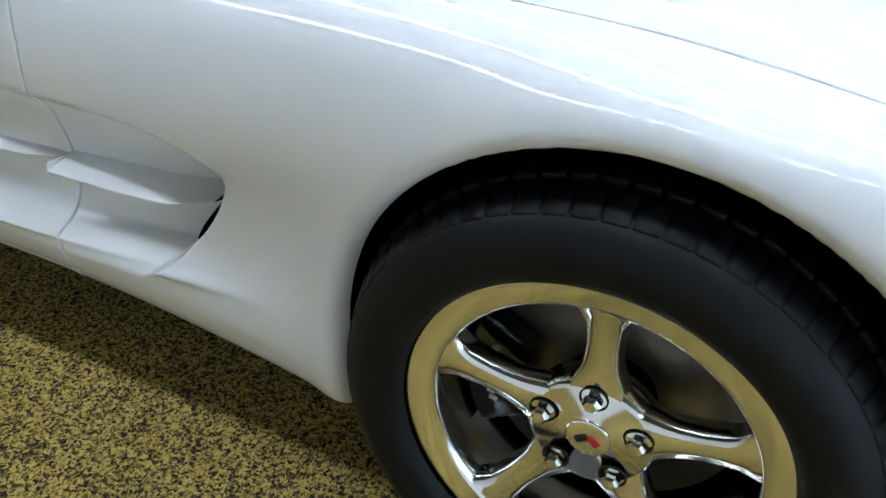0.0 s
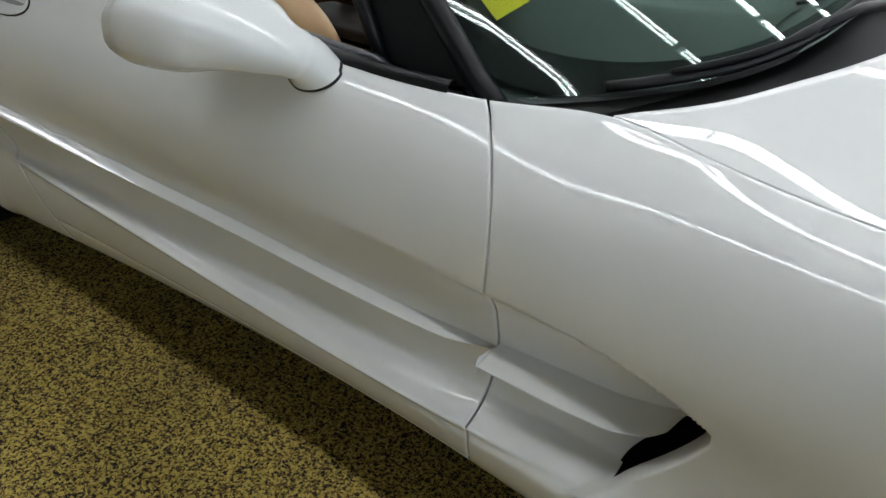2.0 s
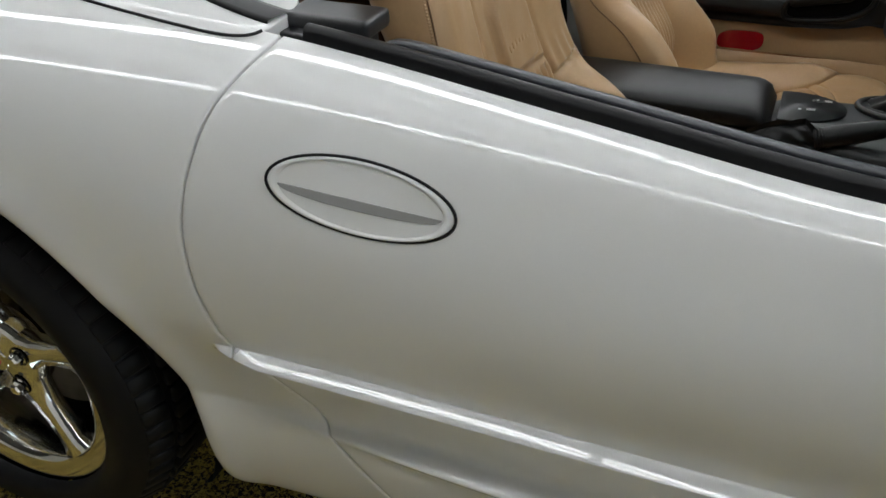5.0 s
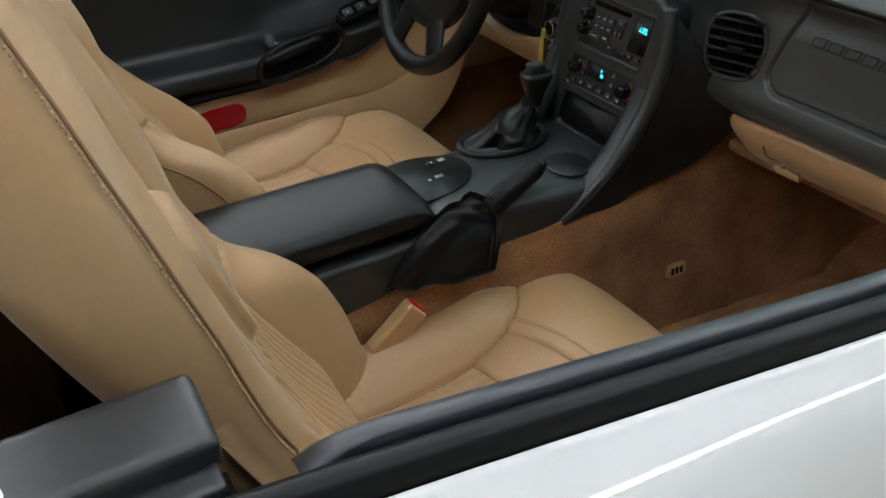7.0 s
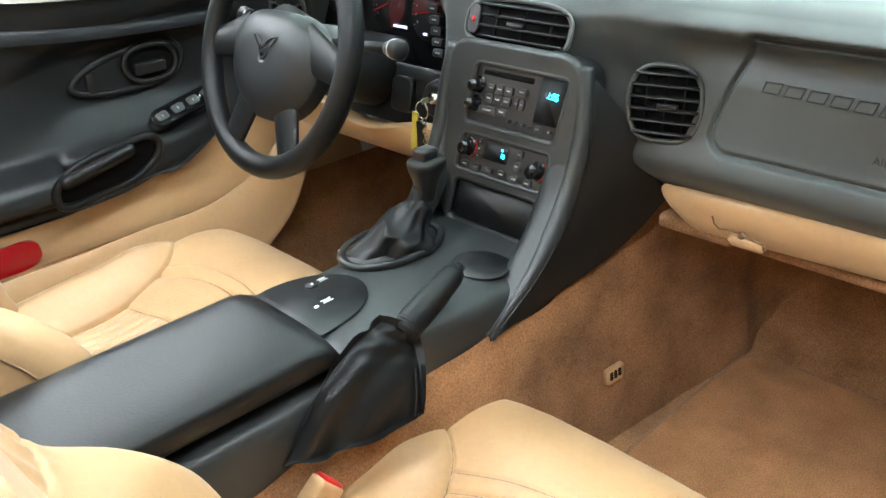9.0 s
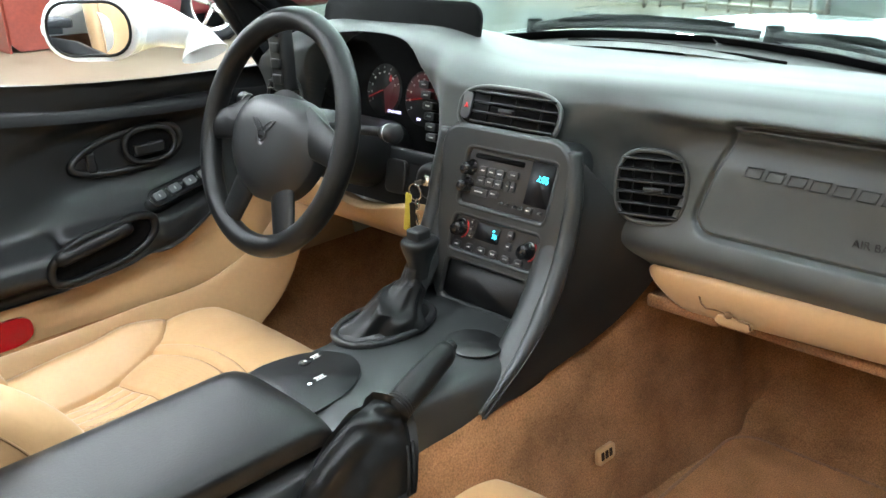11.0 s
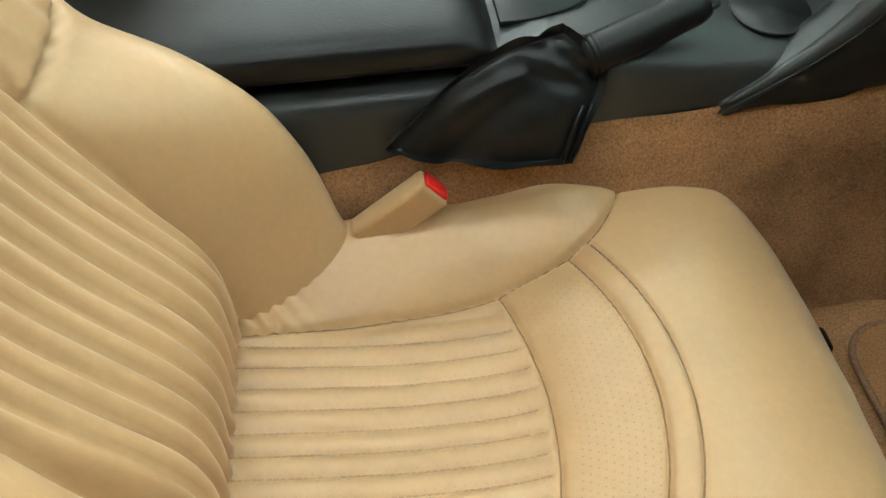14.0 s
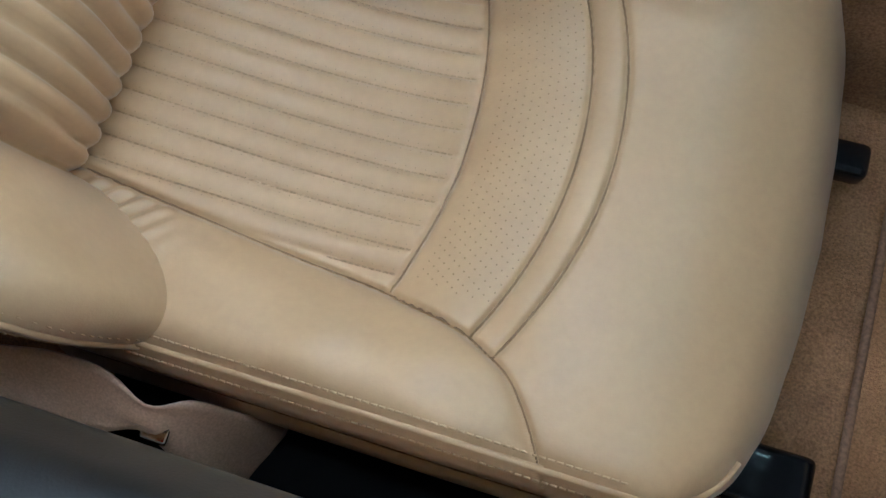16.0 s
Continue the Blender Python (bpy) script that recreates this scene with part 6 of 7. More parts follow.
    o_ = [bm.verts.new((x, fy(x, z, .0035), z)) for x, z in rx]
    i_ = [bm.verts.new((x, fy(x, z, -.004), z)) for x, z in rx]
    bm.faces.new(o_)
    for k in range(len(o_)):
        bm.faces.new((o_[k], o_[(k + 1) % len(o_)], i_[(k + 1) % len(o_)], i_[k]))
    part("reflector", bm, RED, inn, "red door reflector", smooth=False)
    # rubber along the door's top
    xs2 = L(-2.085, -.955, 90)[:, None]
    w8, z8 = W[8](xs2), Z[8](xs2)
    prof = np.array([(.0015, -.003), (.000, .006), (-.004, .0125), (-.012, .0145), (-.018, .0125), (-.0195, .003), (-.023, .003), (-.0245, .013), (-.030, .0155), (-.040, .0135), (-.048, .004), (-.050, -.012)])
    pts = np.stack([xs2 + 0 * prof[None, :, 0], sg * (w8 + prof[None, :, 0]), z8 + prof[None, :, 1]], -1)
    sheet("window_seal", pts[:, :7], TRIM, inn, "black ribbed rubber window seal", flip=sg < 0)
    inner = pts[6:-9, 6:].copy()
    for k_, drop_ in ((0, .85), (1, .35), (2, .12), (3, .03), (-1, .85), (-2, .40), (-3, .12)):
        inner[k_, :, 2] -= drop_ * (inner[k_, :, 2] - z8[6:-9][k_, 0] + .010).clip(0)
    sheet("inner_seal", inner, GLOSSSEAL if sg < 0 else TRIM, inn, "smooth glossy inner seal", flip=sg < 0)

# ---------- outside fittings: handles, mirrors, seals
hx0, hs = -1.959, 6.72
for sg in (-1, 1):
    h = new("outer_handle")
    h.parent = car
    h["label"] = "white oval flush door handle"

    def on(x, z, out=0.0):
        s = np.interp(z, knots_at(np.full(161, x), L(0, 8, 161))[1], L(0, 8, 161))
        p = side(np.array(x), np.array(s))
        return Vector((x, (float(p[1]) - out) * -sg, z))

    def oval(k, tilt=-.085):
        return [(hx0 + .1065 * k * math.cos(q), .7665 + .0340 * k * math.sin(q) + tilt * .1 * math.cos(q)) for q in L(0, 2 * math.pi, 64, endpoint=False)]
    part("handle_gap", tube([on(x, z, .0004) for x, z in oval(1.0)], .0017, 8, close=True), TRIM, h)
    rings = []
    for k, o in ((.975, .0005), (.96, .0024), (.93, .0030), (.90, .0026), (.885, .0006), (.80, -.002), (.5, -.003), (.2, -.003)):
        rings.append([on(x, z, o - (.012 * step(np.array((.774 - z) / .02)) if k < .85 else 0)) for x, z in oval(k)])
    vs = [tuple(p) for r in rings for p in r] + [tuple(on(hx0, .7690, -.003 - .008))]
    k = len(rings)
    shape("handle_flap", vs, grid_faces(k, 64, wrap=True) + [((k - 1) * 64 + j, (k - 1) * 64 + (j + 1) % 64, k * 64) for j in range(64)], WHITE, h)
    # grey crescent that paints in the shade of the finger recess
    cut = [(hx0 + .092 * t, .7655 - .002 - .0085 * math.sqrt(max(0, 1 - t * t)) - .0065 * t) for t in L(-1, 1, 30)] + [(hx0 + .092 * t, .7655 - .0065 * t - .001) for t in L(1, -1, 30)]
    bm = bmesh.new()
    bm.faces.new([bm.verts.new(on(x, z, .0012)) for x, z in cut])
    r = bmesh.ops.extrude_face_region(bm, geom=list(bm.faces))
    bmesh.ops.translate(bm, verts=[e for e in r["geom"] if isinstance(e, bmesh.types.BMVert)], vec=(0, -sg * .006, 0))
    part("finger_recess", bm, SHADE, h, "finger recess, its shade painted grey", smooth=False)

    mir = new("door_mirror")
    mir.parent = car
    mir["label"] = "white teardrop door mirror on a slim neck"
    if sg > 0:
        mir.matrix_basis = Matrix.Translation((-.03, 0, .050))
    st = [((-1.373, .893, .833), .102, .050), ((-1.367, .893, .833), .111, .057), ((-1.342, .890, .835), .1135, .0595), ((-1.30, .883, .836), .109, .0575), ((-1.268, .873, .835), .096, .051), ((-1.235, .861, .829), .076, .043),
          ((-1.206, .847, .818), .056, .036), ((-1.184, .830, .807), .040, .030), ((-1.175, .813, .794), .035, .034), ((-1.173, .797, .772), .036, .050)]
    cs = [curve(*zip(range(len(st)), [p[0][i] for p in st])) for i in range(3)] + [curve(*zip(range(len(st)), [p[i] for p in st])) for i in (1, 2)]
    tq = L(0, len(st) - 1, 72)
    P = [Vector((float(cs[0](t)), float(cs[1](t)), float(cs[2](t)))) for t in tq]
    verts = []
    for i, t in enumerate(tq):
        tan = (P[min(i + 1, 71)] - P[max(i - 1, 0)]).normalized()
        sv = Vector((0, 1, 0))
        sv = (sv - tan * sv.dot(tan)).normalized()
        uv = tan.cross(sv)
        for q in L(0, 2 * math.pi, 48, endpoint=False):
            a, b = math.cos(q), math.sin(q)
            e_, g_ = float(np.interp(t, [0, 3, 6, 8], [.68, .68, .85, .97])), 1 - .05 * math.exp(-((t - 7.55) / .11) ** 2)
            p = P[i] + sv * float(cs[3](t)) * g_ * math.copysign(abs(a) ** e_, a) + uv * float(cs[4](t)) * g_ * math.copysign(abs(b) ** e_, b)
            verts.append((p.x, sg * p.y, p.z))
    shape("mirror_shell", verts, grid_faces(72, 48, wrap=True, flip=sg < 0) + [tuple(range(48))], WHITE, mir, "glossy white mirror shell")
    gl = [(-1.3745, sg * (.893 + .094 * math.copysign(abs(math.cos(q)) ** .75, math.cos(q))), .833 + .045 * math.copysign(abs(math.sin(q)) ** .75, math.sin(q))) for q in L(0, 2 * math.pi, 48, endpoint=False)]
    bm = bmesh.new()
    o_ = [bm.verts.new(p) for p in gl]
    i_ = [bm.verts.new((p[0] + .004, p[1], p[2])) for p in gl]
    bm.faces.new(o_)
    for k in range(48):
        bm.faces.new((o_[k], o_[(k + 1) % 48], i_[(k + 1) % 48], i_[k]))
    part("mirror_glass", bm, MIRROR, mir, "clear mirror glass", smooth=False)
    part("glass_rim", tube(gl, .0035, 8, close=True), TRIM, mir)
    bp = []
    V = np.array(verts).reshape(72, 48, 3)
    for j in range(0, 48):
        for i in range(71, 0, -1):
            ss = L(5.5, 8, 200)
            ww, zz = knots_at(np.full(200, V[i, j, 0]), ss)
            top_ = V[i, j, 2] > float(np.interp(abs(V[i, j, 1]), ww[::-1], zz[::-1]))
            if top_ or i < 50:
                break
        p = V[i, j]
        bp.append((p[0], p[1], p[2] + .001))
    if sg > 0:
        mg = facing((-1.392, .812, .842), (-.72, -.69, .03))
        part("glass_housing", slab(rounded(.176, .116, .052), .05, mg, bevel=.012, seg=3), WHITE, mir, "white mirror housing turned to the driver")
        part("driver_glass", slab(rounded(.150, .092, .042), .003, mg @ Matrix.Translation((0, 0, .0015))), MIRROR, mir, "mirror glass turned to the driver", smooth=False)
        part("driver_rim", tube([mg @ Vector((a, b, .001)) for a, b in rounded(.153, .095, .043)], .003, 8, close=True), TRIM, mir)
    if sg < 0:
        part("mirror_gasket", tube(bp, .0022, 8, close=True), TRIM, mir, "black gasket")

# ---------- the cabin parts sit turned a little with the floor of the tub
CABIN = ("seat", "belt_buckle", "footwell_carpet", "tunnel_carpet", "kick_panel", "sill_carpet", "sill_trim", "rear_carpet", "tunnel_vent", "centre_console", "gear_lever",
         "hand_brake", "dashboard", "centre_stack", "steering_wheel")
for ob in list(car.children):
    if ob.name.split(".")[0] in CABIN:
        ob.matrix_basis = TILT @ ob.matrix_basis
for ob in (fm, keys):
    ob.matrix_basis = TILT @ ob.matrix_basis

# ---------- windscreen
GLASS = bpy.data.materials.new("windscreen_glass")
GLASS.use_nodes = True
gb = GLASS.node_tree.nodes["Principled BSDF"]
gb.inputs["Base Color"].default_value = (.50, .65, .58, 1)
gb.inputs["Roughness"].default_value = 0.0
gb.inputs["Transmission Weight"].default_value = 1.0
gb.inputs["IOR"].default_value = 1.50
yy_ = L(-1, 1, 60)[None]
vv_ = L(.024, 1, 30)[:, None]
bw, tw = .705, .580
ay = np.abs(yy_)
bx_ = -.595 - .310 * ay**4.5
bz_ = .852 - .088 * ay**2.0
hx_ = -1.385 - .045 * ay**2
hz_ = 1.175 - .045 * ay**2
gx = bx_ + (hx_ - bx_) * vv_
gy = yy_ * (bw + (tw - bw) * vv_)
gz = bz_ + (hz_ - bz_) * vv_ + .018 * np.sin(math.pi * vv_)
ws = sheet("windscreen", np.stack([gx, gy, gz], -1), GLASS, car, "raked clear windscreen", flip=True)
mod = ws.modifiers.new("thick", "SOLIDIFY")
mod.thickness = .004
mod.use_rim = False
ws.visible_shadow = False
# black ceramic border of the glass


def pane_at(u, v, down=.012):
    a = abs(u)
    b0 = Vector((-.595 - .310 * a**4.5, u * bw, .852 - .088 * a**2))
    t0 = Vector((-1.385 - .045 * a**2, u * tw, 1.175 - .045 * a**2))
    p = b0.lerp(t0, v)
    p.z += .018 * math.sin(math.pi * v) - down
    return p


def ring_uv(t, inner):
    """Outline of the pane, t in 0..1 from the middle of its foot."""
    q = 2 * math.pi * t - math.pi / 2
    c, s_ = math.cos(q), math.sin(q)
    pw = .16 if not inner else .30
    c, s_ = math.copysign(abs(c) ** pw, c), math.copysign(abs(s_) ** pw, s_)
    if inner:
        return c * .968, (.545 + s_ * .395 if s_ > 0 else .545 + s_ * .470)
    return c * .998, .512 + s_ * .486


apron = []
for u in L(-.97, .97, 60):
    a = abs(u)
    p1 = pane_at(u, .030, .012)
    p0 = Vector((min(-.725 - .30 * a**4.5, p1.x - .03), u * .69, min(.846 - .080 * a * a, p1.z + .006)))
    apron.append([tuple(p0.lerp(p1, w)) for w in L(0, 1, 6)])
sheet("dash_apron", apron, DASHV, car, "grey-black dash apron at the foot of the windscreen")
part("defroster_slot", tube([(-.668, .30, .8365), (-.668, .10, .8455), (-.690, -.08, .8475), (-.712, -.17, .8475)], .003, 6), DARK, car, "dark defroster slot")
border_ = [[tuple(pane_at(a0 + (a1 - a0) * w, b0 + (b1 - b0) * w)) for w in L(0, 1, 7)] for (a0, b0), (a1, b1) in ((ring_uv(t, False), ring_uv(t, True)) for t in L(0, 1, 241))]
sheet("glass_border", border_, BLACKPANEL, car, "black printed border of the windscreen", flip=True)
for sg in (-1, 1):
    k = 59 if sg > 0 else 0
    rib_ = [Vector((gx[i, k] - .012, gy[i, k] + sg * .010, gz[i, k] + .002)) for i in range(30)]
    rib_ = [Vector((-.905, sg * .722, .770))] + rib_[1:]
    part("a_pillar", tube(rib_, [.022] + list(L(.022, .024, 29)), 14, squash=.8), TRIM, car, "black windscreen pillar")
    part("pillar_seal", tube([p + Vector((-.024, sg * .002, -.004)) for p in rib_], .010, 8), GLOSSBLACK, car)
    # fixed black corner between pillar and door glass
    tri = [(-.940, sg * .724, .786), (-1.105, sg * .718, .788), (-1.165, sg * .708, .87), (-1.245, sg * .684, .985), (-1.175, sg * .672, .965), (-1.05, sg * .698, .875)]
    bm = bmesh.new()
    o_ = [bm.verts.new(p) for p in tri]
    i_ = [bm.verts.new((p[0], p[1] - sg * .018, p[2])) for p in tri]
    bm.faces.new(o_)
    bm.faces.new(i_[::-1])
    for q in range(len(tri)):
        bm.faces.new((o_[q], o_[(q + 1) % len(tri)], i_[(q + 1) % len(tri)], i_[q]))
    part("corner_panel", bm, BLACKPANEL, car, "black corner panel", smooth=False)
    part("glass_run", tube([(-1.112, sg * .722, .788), (-1.172, sg * .711, .875), (-1.255, sg * .686, .99)], .012, 10), TRIM, car)
part("header", tube([(gx[-1, j] - .01, gy[-1, j], gz[-1, j] + .004) for j in range(60)], .028, 12, squash=.7), TRIM, car, "black windscreen header")
for sg in (-1, 1):
    part("pillar_cover", tube([(-1.18, sg * .628, 1.0), (-1.27, sg * .600, 1.045), (-1.345, sg * .568, 1.085), (-1.40, sg * .535, 1.11)], [.022, .034, .046, .040], 16), VINYL, car, "black padded pillar cover")
im = new("rear_view_mirror")
im.parent = car
im["label"] = "black interior rear-view mirror"
part("mirror_body", box(-1.27, -.02, 1.115, .035, .22, .065, .02, 4), PLASTIC, im)
part("mirror_stem", tube([(-1.25, -.02, 1.12), (-1.22, -.02, 1.155)], .008, 8), PLASTIC, im)
for sg in (-1, 1):
    part("sun_visor", box(-1.405, sg * .29, 1.135, .03, .40, .11, .012, 3, m=Matrix()), VINYL, car, "black sun visor folded up")


def glass_at(y, v):
    a = abs(y)
    b = Vector((-.595 - .310 * a**4.5, y * bw, .852 - .088 * a**2))
    t = Vector((-1.385 - .045 * a**2, y * tw, 1.175 - .045 * a**2))
    p = b.lerp(t, v)
    p.z += .018 * math.sin(math.pi * v)
    return p


# wipers
for y0, y1 in ((-.90, -.18), (-.10, .58)):
    wp = new("wiper")
    wp.parent = car
    wp["label"] = "black windscreen wiper"
    pth = [glass_at(y0 + (y1 - y0) * t, .018 + .012 * t) + Vector((.004, 0, .016)) for t in L(0, 1, 20)]
    part("wiper_blade", tube(pth, .0055, 8, squash=1.6), TRIM, wp)
    part("wiper_frame", tube([p + Vector((.004, 0, .011)) for p in pth[2:-2]], [.0035] + [.0055] * 6 + [.008] * 3 + [.0055] * 5 + [.0035], 8), BLACKPANEL, wp)
    part("wiper_arm", tube([pth[10] + Vector((.006, 0, .010)), pth[14] + Vector((.02, 0, .012)), pth[19] + Vector((.055, .05, -.010))], [.006, .008, .011], 10), TRIM, wp)
    part("wiper_pivot", turned([(0, -.02), (.016, -.02), (.018, .01)], 18, Matrix.Translation(pth[19] + Vector((.06, .052, -.012))) @ Matrix.Rotation(radians(-90), 4, "X")), TRIM, wp)
# yellow sheet behind the glass
st_ = new("price_sheet")
tagged(st_, "yellow printed sheet behind the windscreen", "notice")
c0, c1, c2 = glass_at(-.950, .222), glass_at(-.885, .264), glass_at(-.950, .447)
xa_, ya_ = (c1 - c0), (c2 - c0)
za_ = xa_.cross(ya_).normalized()
ym_ = za_.cross(xa_.normalized())
sm = Matrix((xa_.normalized(), ym_, za_)).transposed().to_4x4()
sm.translation = c0 - za_ * (.010 if za_.x > 0 else -.010) * 1
SHEETY = material("yellow_paper", (.80, .60, .01), .6, mottle=(20, .04))
part("paper", slab([(0, 0), (.056, 0), (.056, .094), (0, .094)], .0006, sm), SHEETY, st_, smooth=False)
for k in range(6):
    part("printed_bar", slab([(.006, .040 + .009 * k), (.045 - .006 * (k % 3), .040 + .009 * k), (.045 - .006 * (k % 3), .0416 + .009 * k), (.006, .0416 + .009 * k)], .0003, sm @ Matrix.Translation((0, 0, .0006 if za_.x > 0 else .0004))), TRIM, st_, smooth=False)

# ---------- rear deck
half_edge = [(0, -2.115), (.10, -2.118), (.20, -2.128), (.28, -2.165), (.35, -2.225), (.43, -2.254), (.51, -2.246), (.58, -2.212), (.64, -2.162), (.76, -2.150)]
edge_x = curve(*([(-a, b) for a, b in half_edge[:0:-1]] + half_edge))
ty = L(-.735, .735, 130)[None]
tu = L(0, 1, 60)[:, None]
ex = edge_x(ty)
tx = ex + (-3.5 - ex) * tu
hump = .100 * (np.exp(-((ty - .36) / .17) ** 4) + np.exp(-((ty + .36) / .17) ** 4)) * (.34 + .66 * step(tu / .25)) * np.exp(-((tu - .1) / .55) ** 2)
tz = .872 + .032 * (1 - (ty / .74) ** 2) + .03 * step((-2.15 - tx) / .5) + hump + .006 * np.exp(-(tu / .03) ** 2 - (ty / .64) ** 8)
sheet("tonneau_deck", np.stack([tx, ty + 0 * tx, tz], -1), WHITE, car, "white painted tonneau deck with seat fairings", deep=.018, flip=True)
# waterfall between the seats
wu, wv = np.meshgrid(L(0, 1, 30), L(-1, 1, 30), indexing="ij")
sheet("waterfall_panel", np.stack([-2.19 + .10 * np.sin(wu * math.pi / 2), wv * (.115 + .01 * wu), .915 - .33 * wu**1.5 - .02 * wv**2], -1), WHITE, car, "white painted panel between the seats", deep=.03, flip=True)
for sg in (-1, 1):
    band = []
    for t in L(0, 1, 50):
        x = -2.150 - .95 * t
        y = float(curve((-3.2, .47), (-2.8, .54), (-2.55, .585), (-2.363, .630), (-2.253, .667), (-2.155, .697))(x))
        wide = .019 - .004 * t
        zz = .872 + .032 * (1 - (y / .74) ** 2) + .03 * float(step((-2.15 - x) / .5))
        tilt_ = .10 * wide
        band.append([(x - .35 * o, sg * (y + o), zz + h - tilt_ * o / wide * .4) for o, h in ((-wide, -.004), (-wide, .003), (-wide * .6, .0045), (wide * .6, .0045), (wide, .003), (wide, -.004))])
    sheet("deck_seal", band, TRIM, car, "broad black rubber deck seal", flip=sg < 0)
    jp = [(-2.136, 8.0), (-2.141, 7.95), (-2.152, 7.90), (-2.172, 7.865), (-2.20, 7.855), (-2.25, 7.865), (-2.31, 7.89), (-2.40, 7.94), (-2.50, 8.0)]
    jx, jsn = curve(*zip(range(9), [p[0] for p in jp])), curve(*zip(range(9), [p[1] for p in jp]))
    jq = [side(np.array(float(jx(t))), np.array(float(jsn(t)))) for t in L(0, 8, 50)]
    part("deck_joint", tube([(float(p[0]), -sg * float(p[1]), float(p[2]) + .0006) for p in jq], .0022, 6), TRIM, car)
    lt = new("seal_block")
    lt.parent = car
    lt["label"] = "black rubber window seal block at the deck corner"
    part("upper_block", box(-2.100, sg * .655, .867, .118, .066, .024, .011, 4), SEALBLOCK, lt)
    part("lower_block", box(-2.103, sg * .678, .852, .115, .060, .022, .005, 3), SEALBLOCK, lt)
    part("notch", box(-2.052, sg * .702, .851, .020, .022, .012, .003), DARK, lt)
# seat belt beside the passenger's seat
belt = new("seat_belt")
belt.parent = car
belt["label"] = "tan seat belt webbing with chromed tongue"
BELT = material("tan_webbing", (.40, .25, .16), .36, fine=(500, .2), bump=(900, .3, .0006))
bp_ = [(-2.05, -.655, .77), (-1.98, -.652, .55), (-1.90, -.643, .40), (-1.835, -.634, .385), (-1.757, -.634, .385), (-1.715, -.638, .34), (-1.69, -.642, .26)]
bc_ = [curve(*zip(range(7), [p[i] for p in bp_])) for i in range(3)]
verts = []
for t in L(0, 6, 60):
    p = [float(c(t)) for c in bc_]
    pinch = 1 - .55 * math.exp(-((t - 4) / .35) ** 2)
    for a in L(-1, 1, 9):
        verts.append((p[0] + .006 * a * pinch, p[1] + .025 * a * pinch + .003 * math.sin(a * 5 + t * 3) * (1.2 - pinch), p[2] + .016 * a * pinch))
part("belt_seam", tube([(-1.872 + .004 * q, -.640 + .024 * q, .4005 + .014 * q) for q in L(-1, 1, 12)], .0016, 6), TANSEAM, belt, "sewn end of the webbing")
ob = shape("webbing", verts, grid_faces(60, 9), BELT, belt, "tan belt webbing")
mod = ob.modifiers.new("thick", "SOLIDIFY")
mod.thickness = .0022
part("belt_tongue", box(-1.750, -.640, .372, .022, .022, .008, .003), CHROME, belt, "chromed belt tongue")

# ---------- beyond the driver's door: pale floor, cabinet, second car, railing
PALEFLOOR = material("pale_floor", (.19, .155, .105), .35, mottle=(1.2, .08), fine=(30, .05))
TIMBER = material("red_stained_wood", (.21, .035, .02), .35, mottle=(3, .15), fine=(40, .12), bump=(60, .1, .001))
MAROON = material("maroon_paint", (.14, .008, .014), .3, coat=1.0, mottle=(2, .03))
GREYGREEN = material("grey_green_board", (.16, .21, .19), .6, mottle=(2, .06))
RAILMETAL = material("brushed_rail", (.45, .40, .34), .35, metal=.7, mottle=(10, .1))
room_box("floor_aisle", (-6.0, 3.3, 0.0), (X1 - .01, Y1 - .01, .004), PALEFLOOR, "pale smooth floor of the aisle", "floor")
room_box("floor_front", (1.35, Y0 + .01, 0.0), (X1 - .01, 3.29, .004), PALEFLOOR, "pale smooth floor before the glazing", "floor")
cab = new("cabinet")
tagged(cab, "red-stained wooden cabinet with a round cable hole", "cabinet")
# front board with a real hole through it
bm = bmesh.new()
hx_c, hz_c, hr = .70, .15, .034
ring = [(hx_c + hr * math.cos(q), hz_c + hr * math.sin(q)) for q in L(0, 2 * math.pi, 32, endpoint=False)]
outer = []
for q in L(0, 2 * math.pi, 32, endpoint=False):
    c, s_ = math.cos(q), math.sin(q)
    k = min((.56 if c > 0 else .40) / max(abs(c), 1e-6), (.80 if s_ > 0 else .14) / max(abs(s_), 1e-6))
    outer.append((hx_c + k * c, hz_c + k * s_))
for yy in (6.62, 6.645):
    a = [bm.verts.new((x, yy, z + .006)) for x, z in ring]
    b = [bm.verts.new((x, yy, z + .006)) for x, z in outer]
    for k in range(32):
        bm.faces.new((a[k], a[(k + 1) % 32], b[(k + 1) % 32], b[k]))
    if yy < 6.63:
        a0 = a
    else:
        for k in range(32):
            bm.faces.new((a0[k], a0[(k + 1) % 32], a[(k + 1) % 32], a[k]))
part("front_board", bm, TIMBER, cab, smooth=False)
for nm, c, d in (("side_board", (.29, 6.87, .48), (.022, .45, .95)), ("side_board", (1.27, 6.87, .48), (.022, .45, .95)), ("top_board", (.78, 6.86, .968), (1.04, .50, .025)), ("back_board", (.78, 7.085, .48), (.95, .012, .94))):
    part(nm, box(*c, *d, .003), TIMBER, cab, smooth=False)
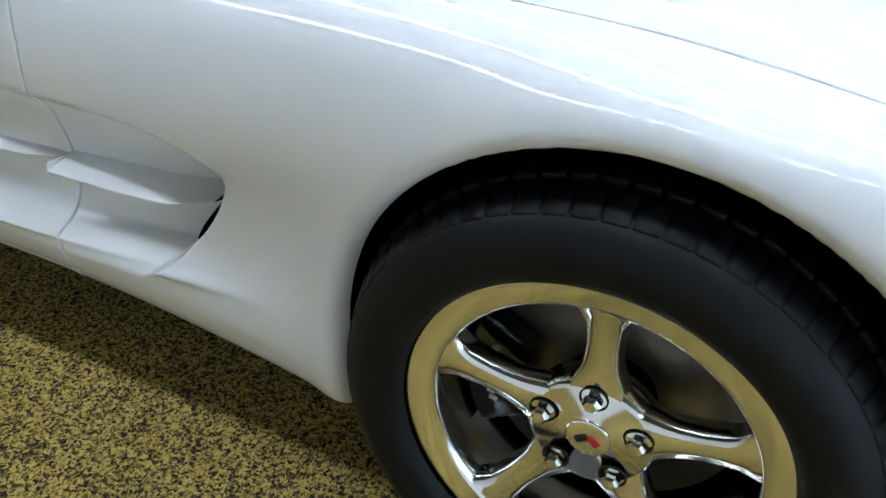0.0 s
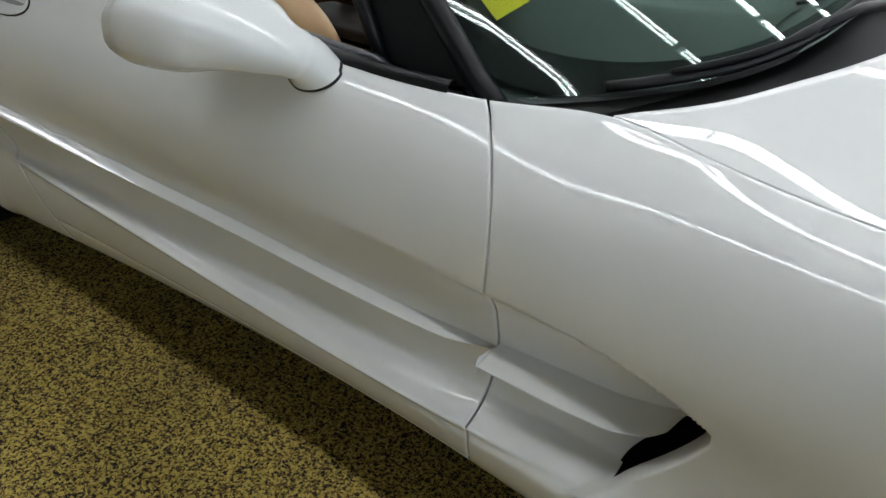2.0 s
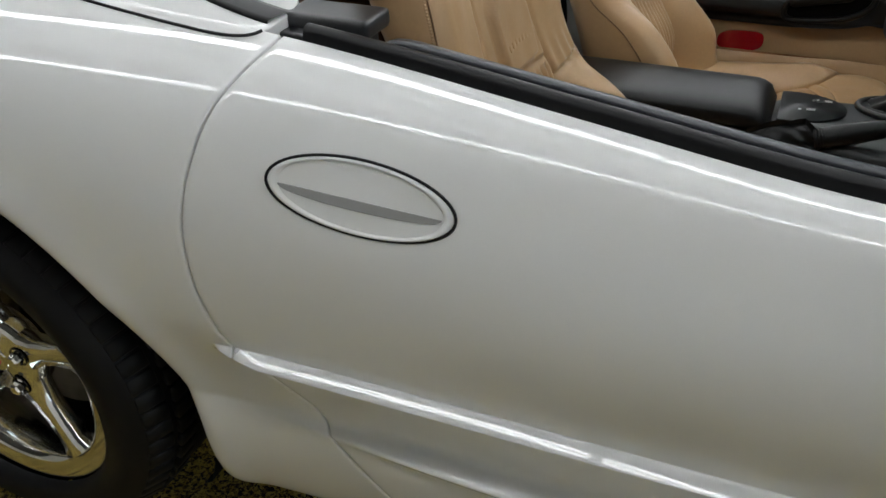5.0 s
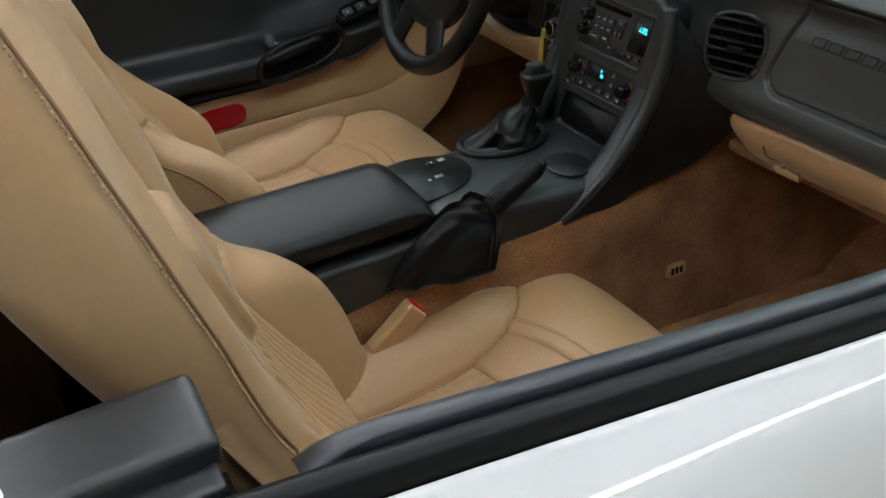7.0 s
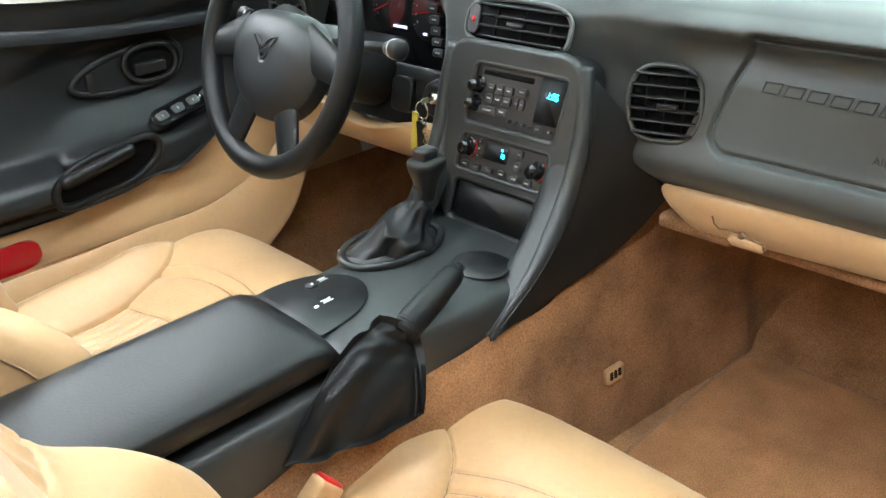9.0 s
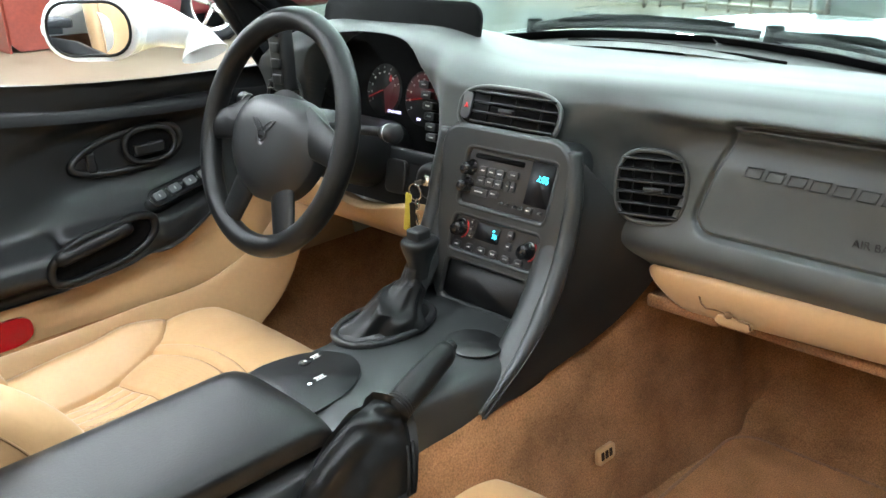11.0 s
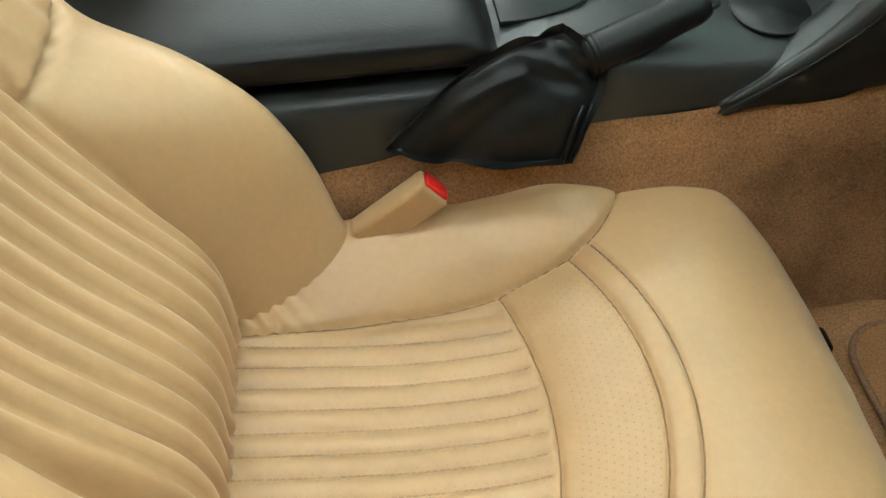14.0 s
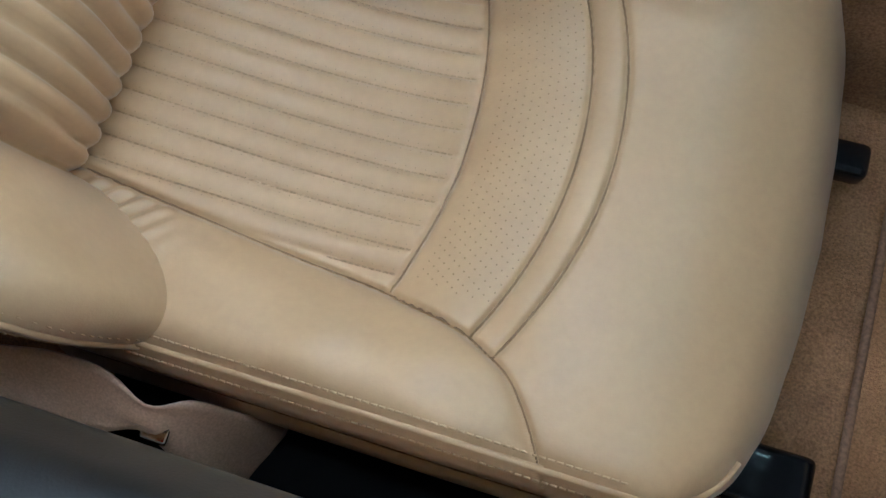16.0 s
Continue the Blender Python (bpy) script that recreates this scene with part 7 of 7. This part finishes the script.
# second car, mostly hidden
pc = new("parked_car")
tagged(pc, "dark red car with five-spoke wheels parked behind", "car")
prof_ = [(.86, .30, .48), (.95, .22, .62), (1.2, .20, .72), (1.9, .19, .80), (2.5, .19, .86), (2.9, .19, .88), (3.2, .20, .86), (3.4, .24, .80), (3.5, .34, .62)]
st_ = [(float(x), 6.75, .86 - .10 * (i in (0, 8)), z0, z1) for i, (x, z0, z1) in enumerate(prof_)]
ring_loft("body", st_, MAROON, "dark red painted body", n=48, parent=pc, power=5)
ring_loft("glasshouse", [(2.1, 6.75, .58, .80, .86), (2.4, 6.75, .60, .80, 1.10), (2.8, 6.75, .58, .80, 1.18), (3.1, 6.75, .56, .80, 1.05), (3.3, 6.75, .52, .80, .88)], GLOSSBLACK, "dark glass", n=40, parent=pc, power=4)
part("bumper_trim", tube([(.88, 5.96, .40), (.84, 6.2, .41), (.82, 6.75, .41), (.84, 7.3, .41)], .02, 10), CHROME, pc, "bright bumper trim")
part("front_lamp", box(1.02, 5.93, .58, .22, .05, .06, .02, 3), CHROME, pc, "clear head lamp")
for wx in (1.75,):
    wl = new("wheel")
    wl.parent = pc
    wl.matrix_basis = Matrix.Translation((wx, 5.93, .318))
    part("tyre", turned([(.22, -.03), (.24, -.06), (.29, -.06), (.313, -.03), (.318, .02), (.31, .12), (.22, .13)], 48), TYRE, wl)
    part("rim", turned([(.19, -.02), (.205, -.035), (.225, -.04), (.225, .06)], 48), CHROME, wl, "bright alloy rim")
    for k in range(5):
        q = 2 * math.pi * k / 5 + .3
        part("spoke", tube([(.03 * math.cos(q), -.02, .03 * math.sin(q)), (.20 * math.cos(q), -.03, .20 * math.sin(q))], [.028, .018], 8), CHROME, wl)
    part("hub", turned([(0, -.03), (.045, -.03), (.05, 0)], 24), CHROME, wl)
    part("wheel_arch", turned([(.0, .035), (.35, .035)], 40), DARK, wl)
# railing and board before the glazed front
rail = new("railing")
tagged(rail, "metal railing with upright bars before the glazing", "railing")
for y in (4.30, 4.02, 3.75, 3.50, 3.26, 3.06, 2.86, 2.66):
    part("bar", tube([(6.25, y, .02), (6.25, y, 1.08)], .018, 8), RAILMETAL, rail)
part("top_rail", tube([(6.25, 4.5, 1.08), (6.25, 2.5, 1.08)], .024, 10), RAILMETAL, rail)
part("low_rail", tube([(6.25, 4.5, .10), (6.25, 2.5, .10)], .018, 10), RAILMETAL, rail)
for y in (4.5, 2.5):
    part("end_post", tube([(6.25, y, .004), (6.25, y, 1.12)], .026, 10), RAILMETAL, rail)
brd = new("display_board")
tagged(brd, "grey-green standing display board by the glazing", "board")
part("board", box(6.32, 2.32, .78, .03, .62, 1.5, .004), GREYGREEN, brd, smooth=False)
for y in (2.08, 2.56):
    part("foot", box(6.32, y, .016, .34, .05, .024, .004), RAILMETAL, brd, smooth=False)

# ---------- keep the car's tree three levels deep


def depth(o):
    return 0 if o.parent is None else 1 + depth(o.parent)


for ob in [o for o in scene.objects if o.parent and depth(o) == 2 and o.data is None]:
    ob.matrix_basis = ob.parent.matrix_basis @ ob.matrix_basis
    ob.parent = ob.parent.parent
for ob in [o for o in scene.objects if depth(o) > 2]:
    while depth(ob) > 2:
        ob.matrix_basis = ob.parent.matrix_basis @ ob.matrix_basis
        ob.parent = ob.parent.parent
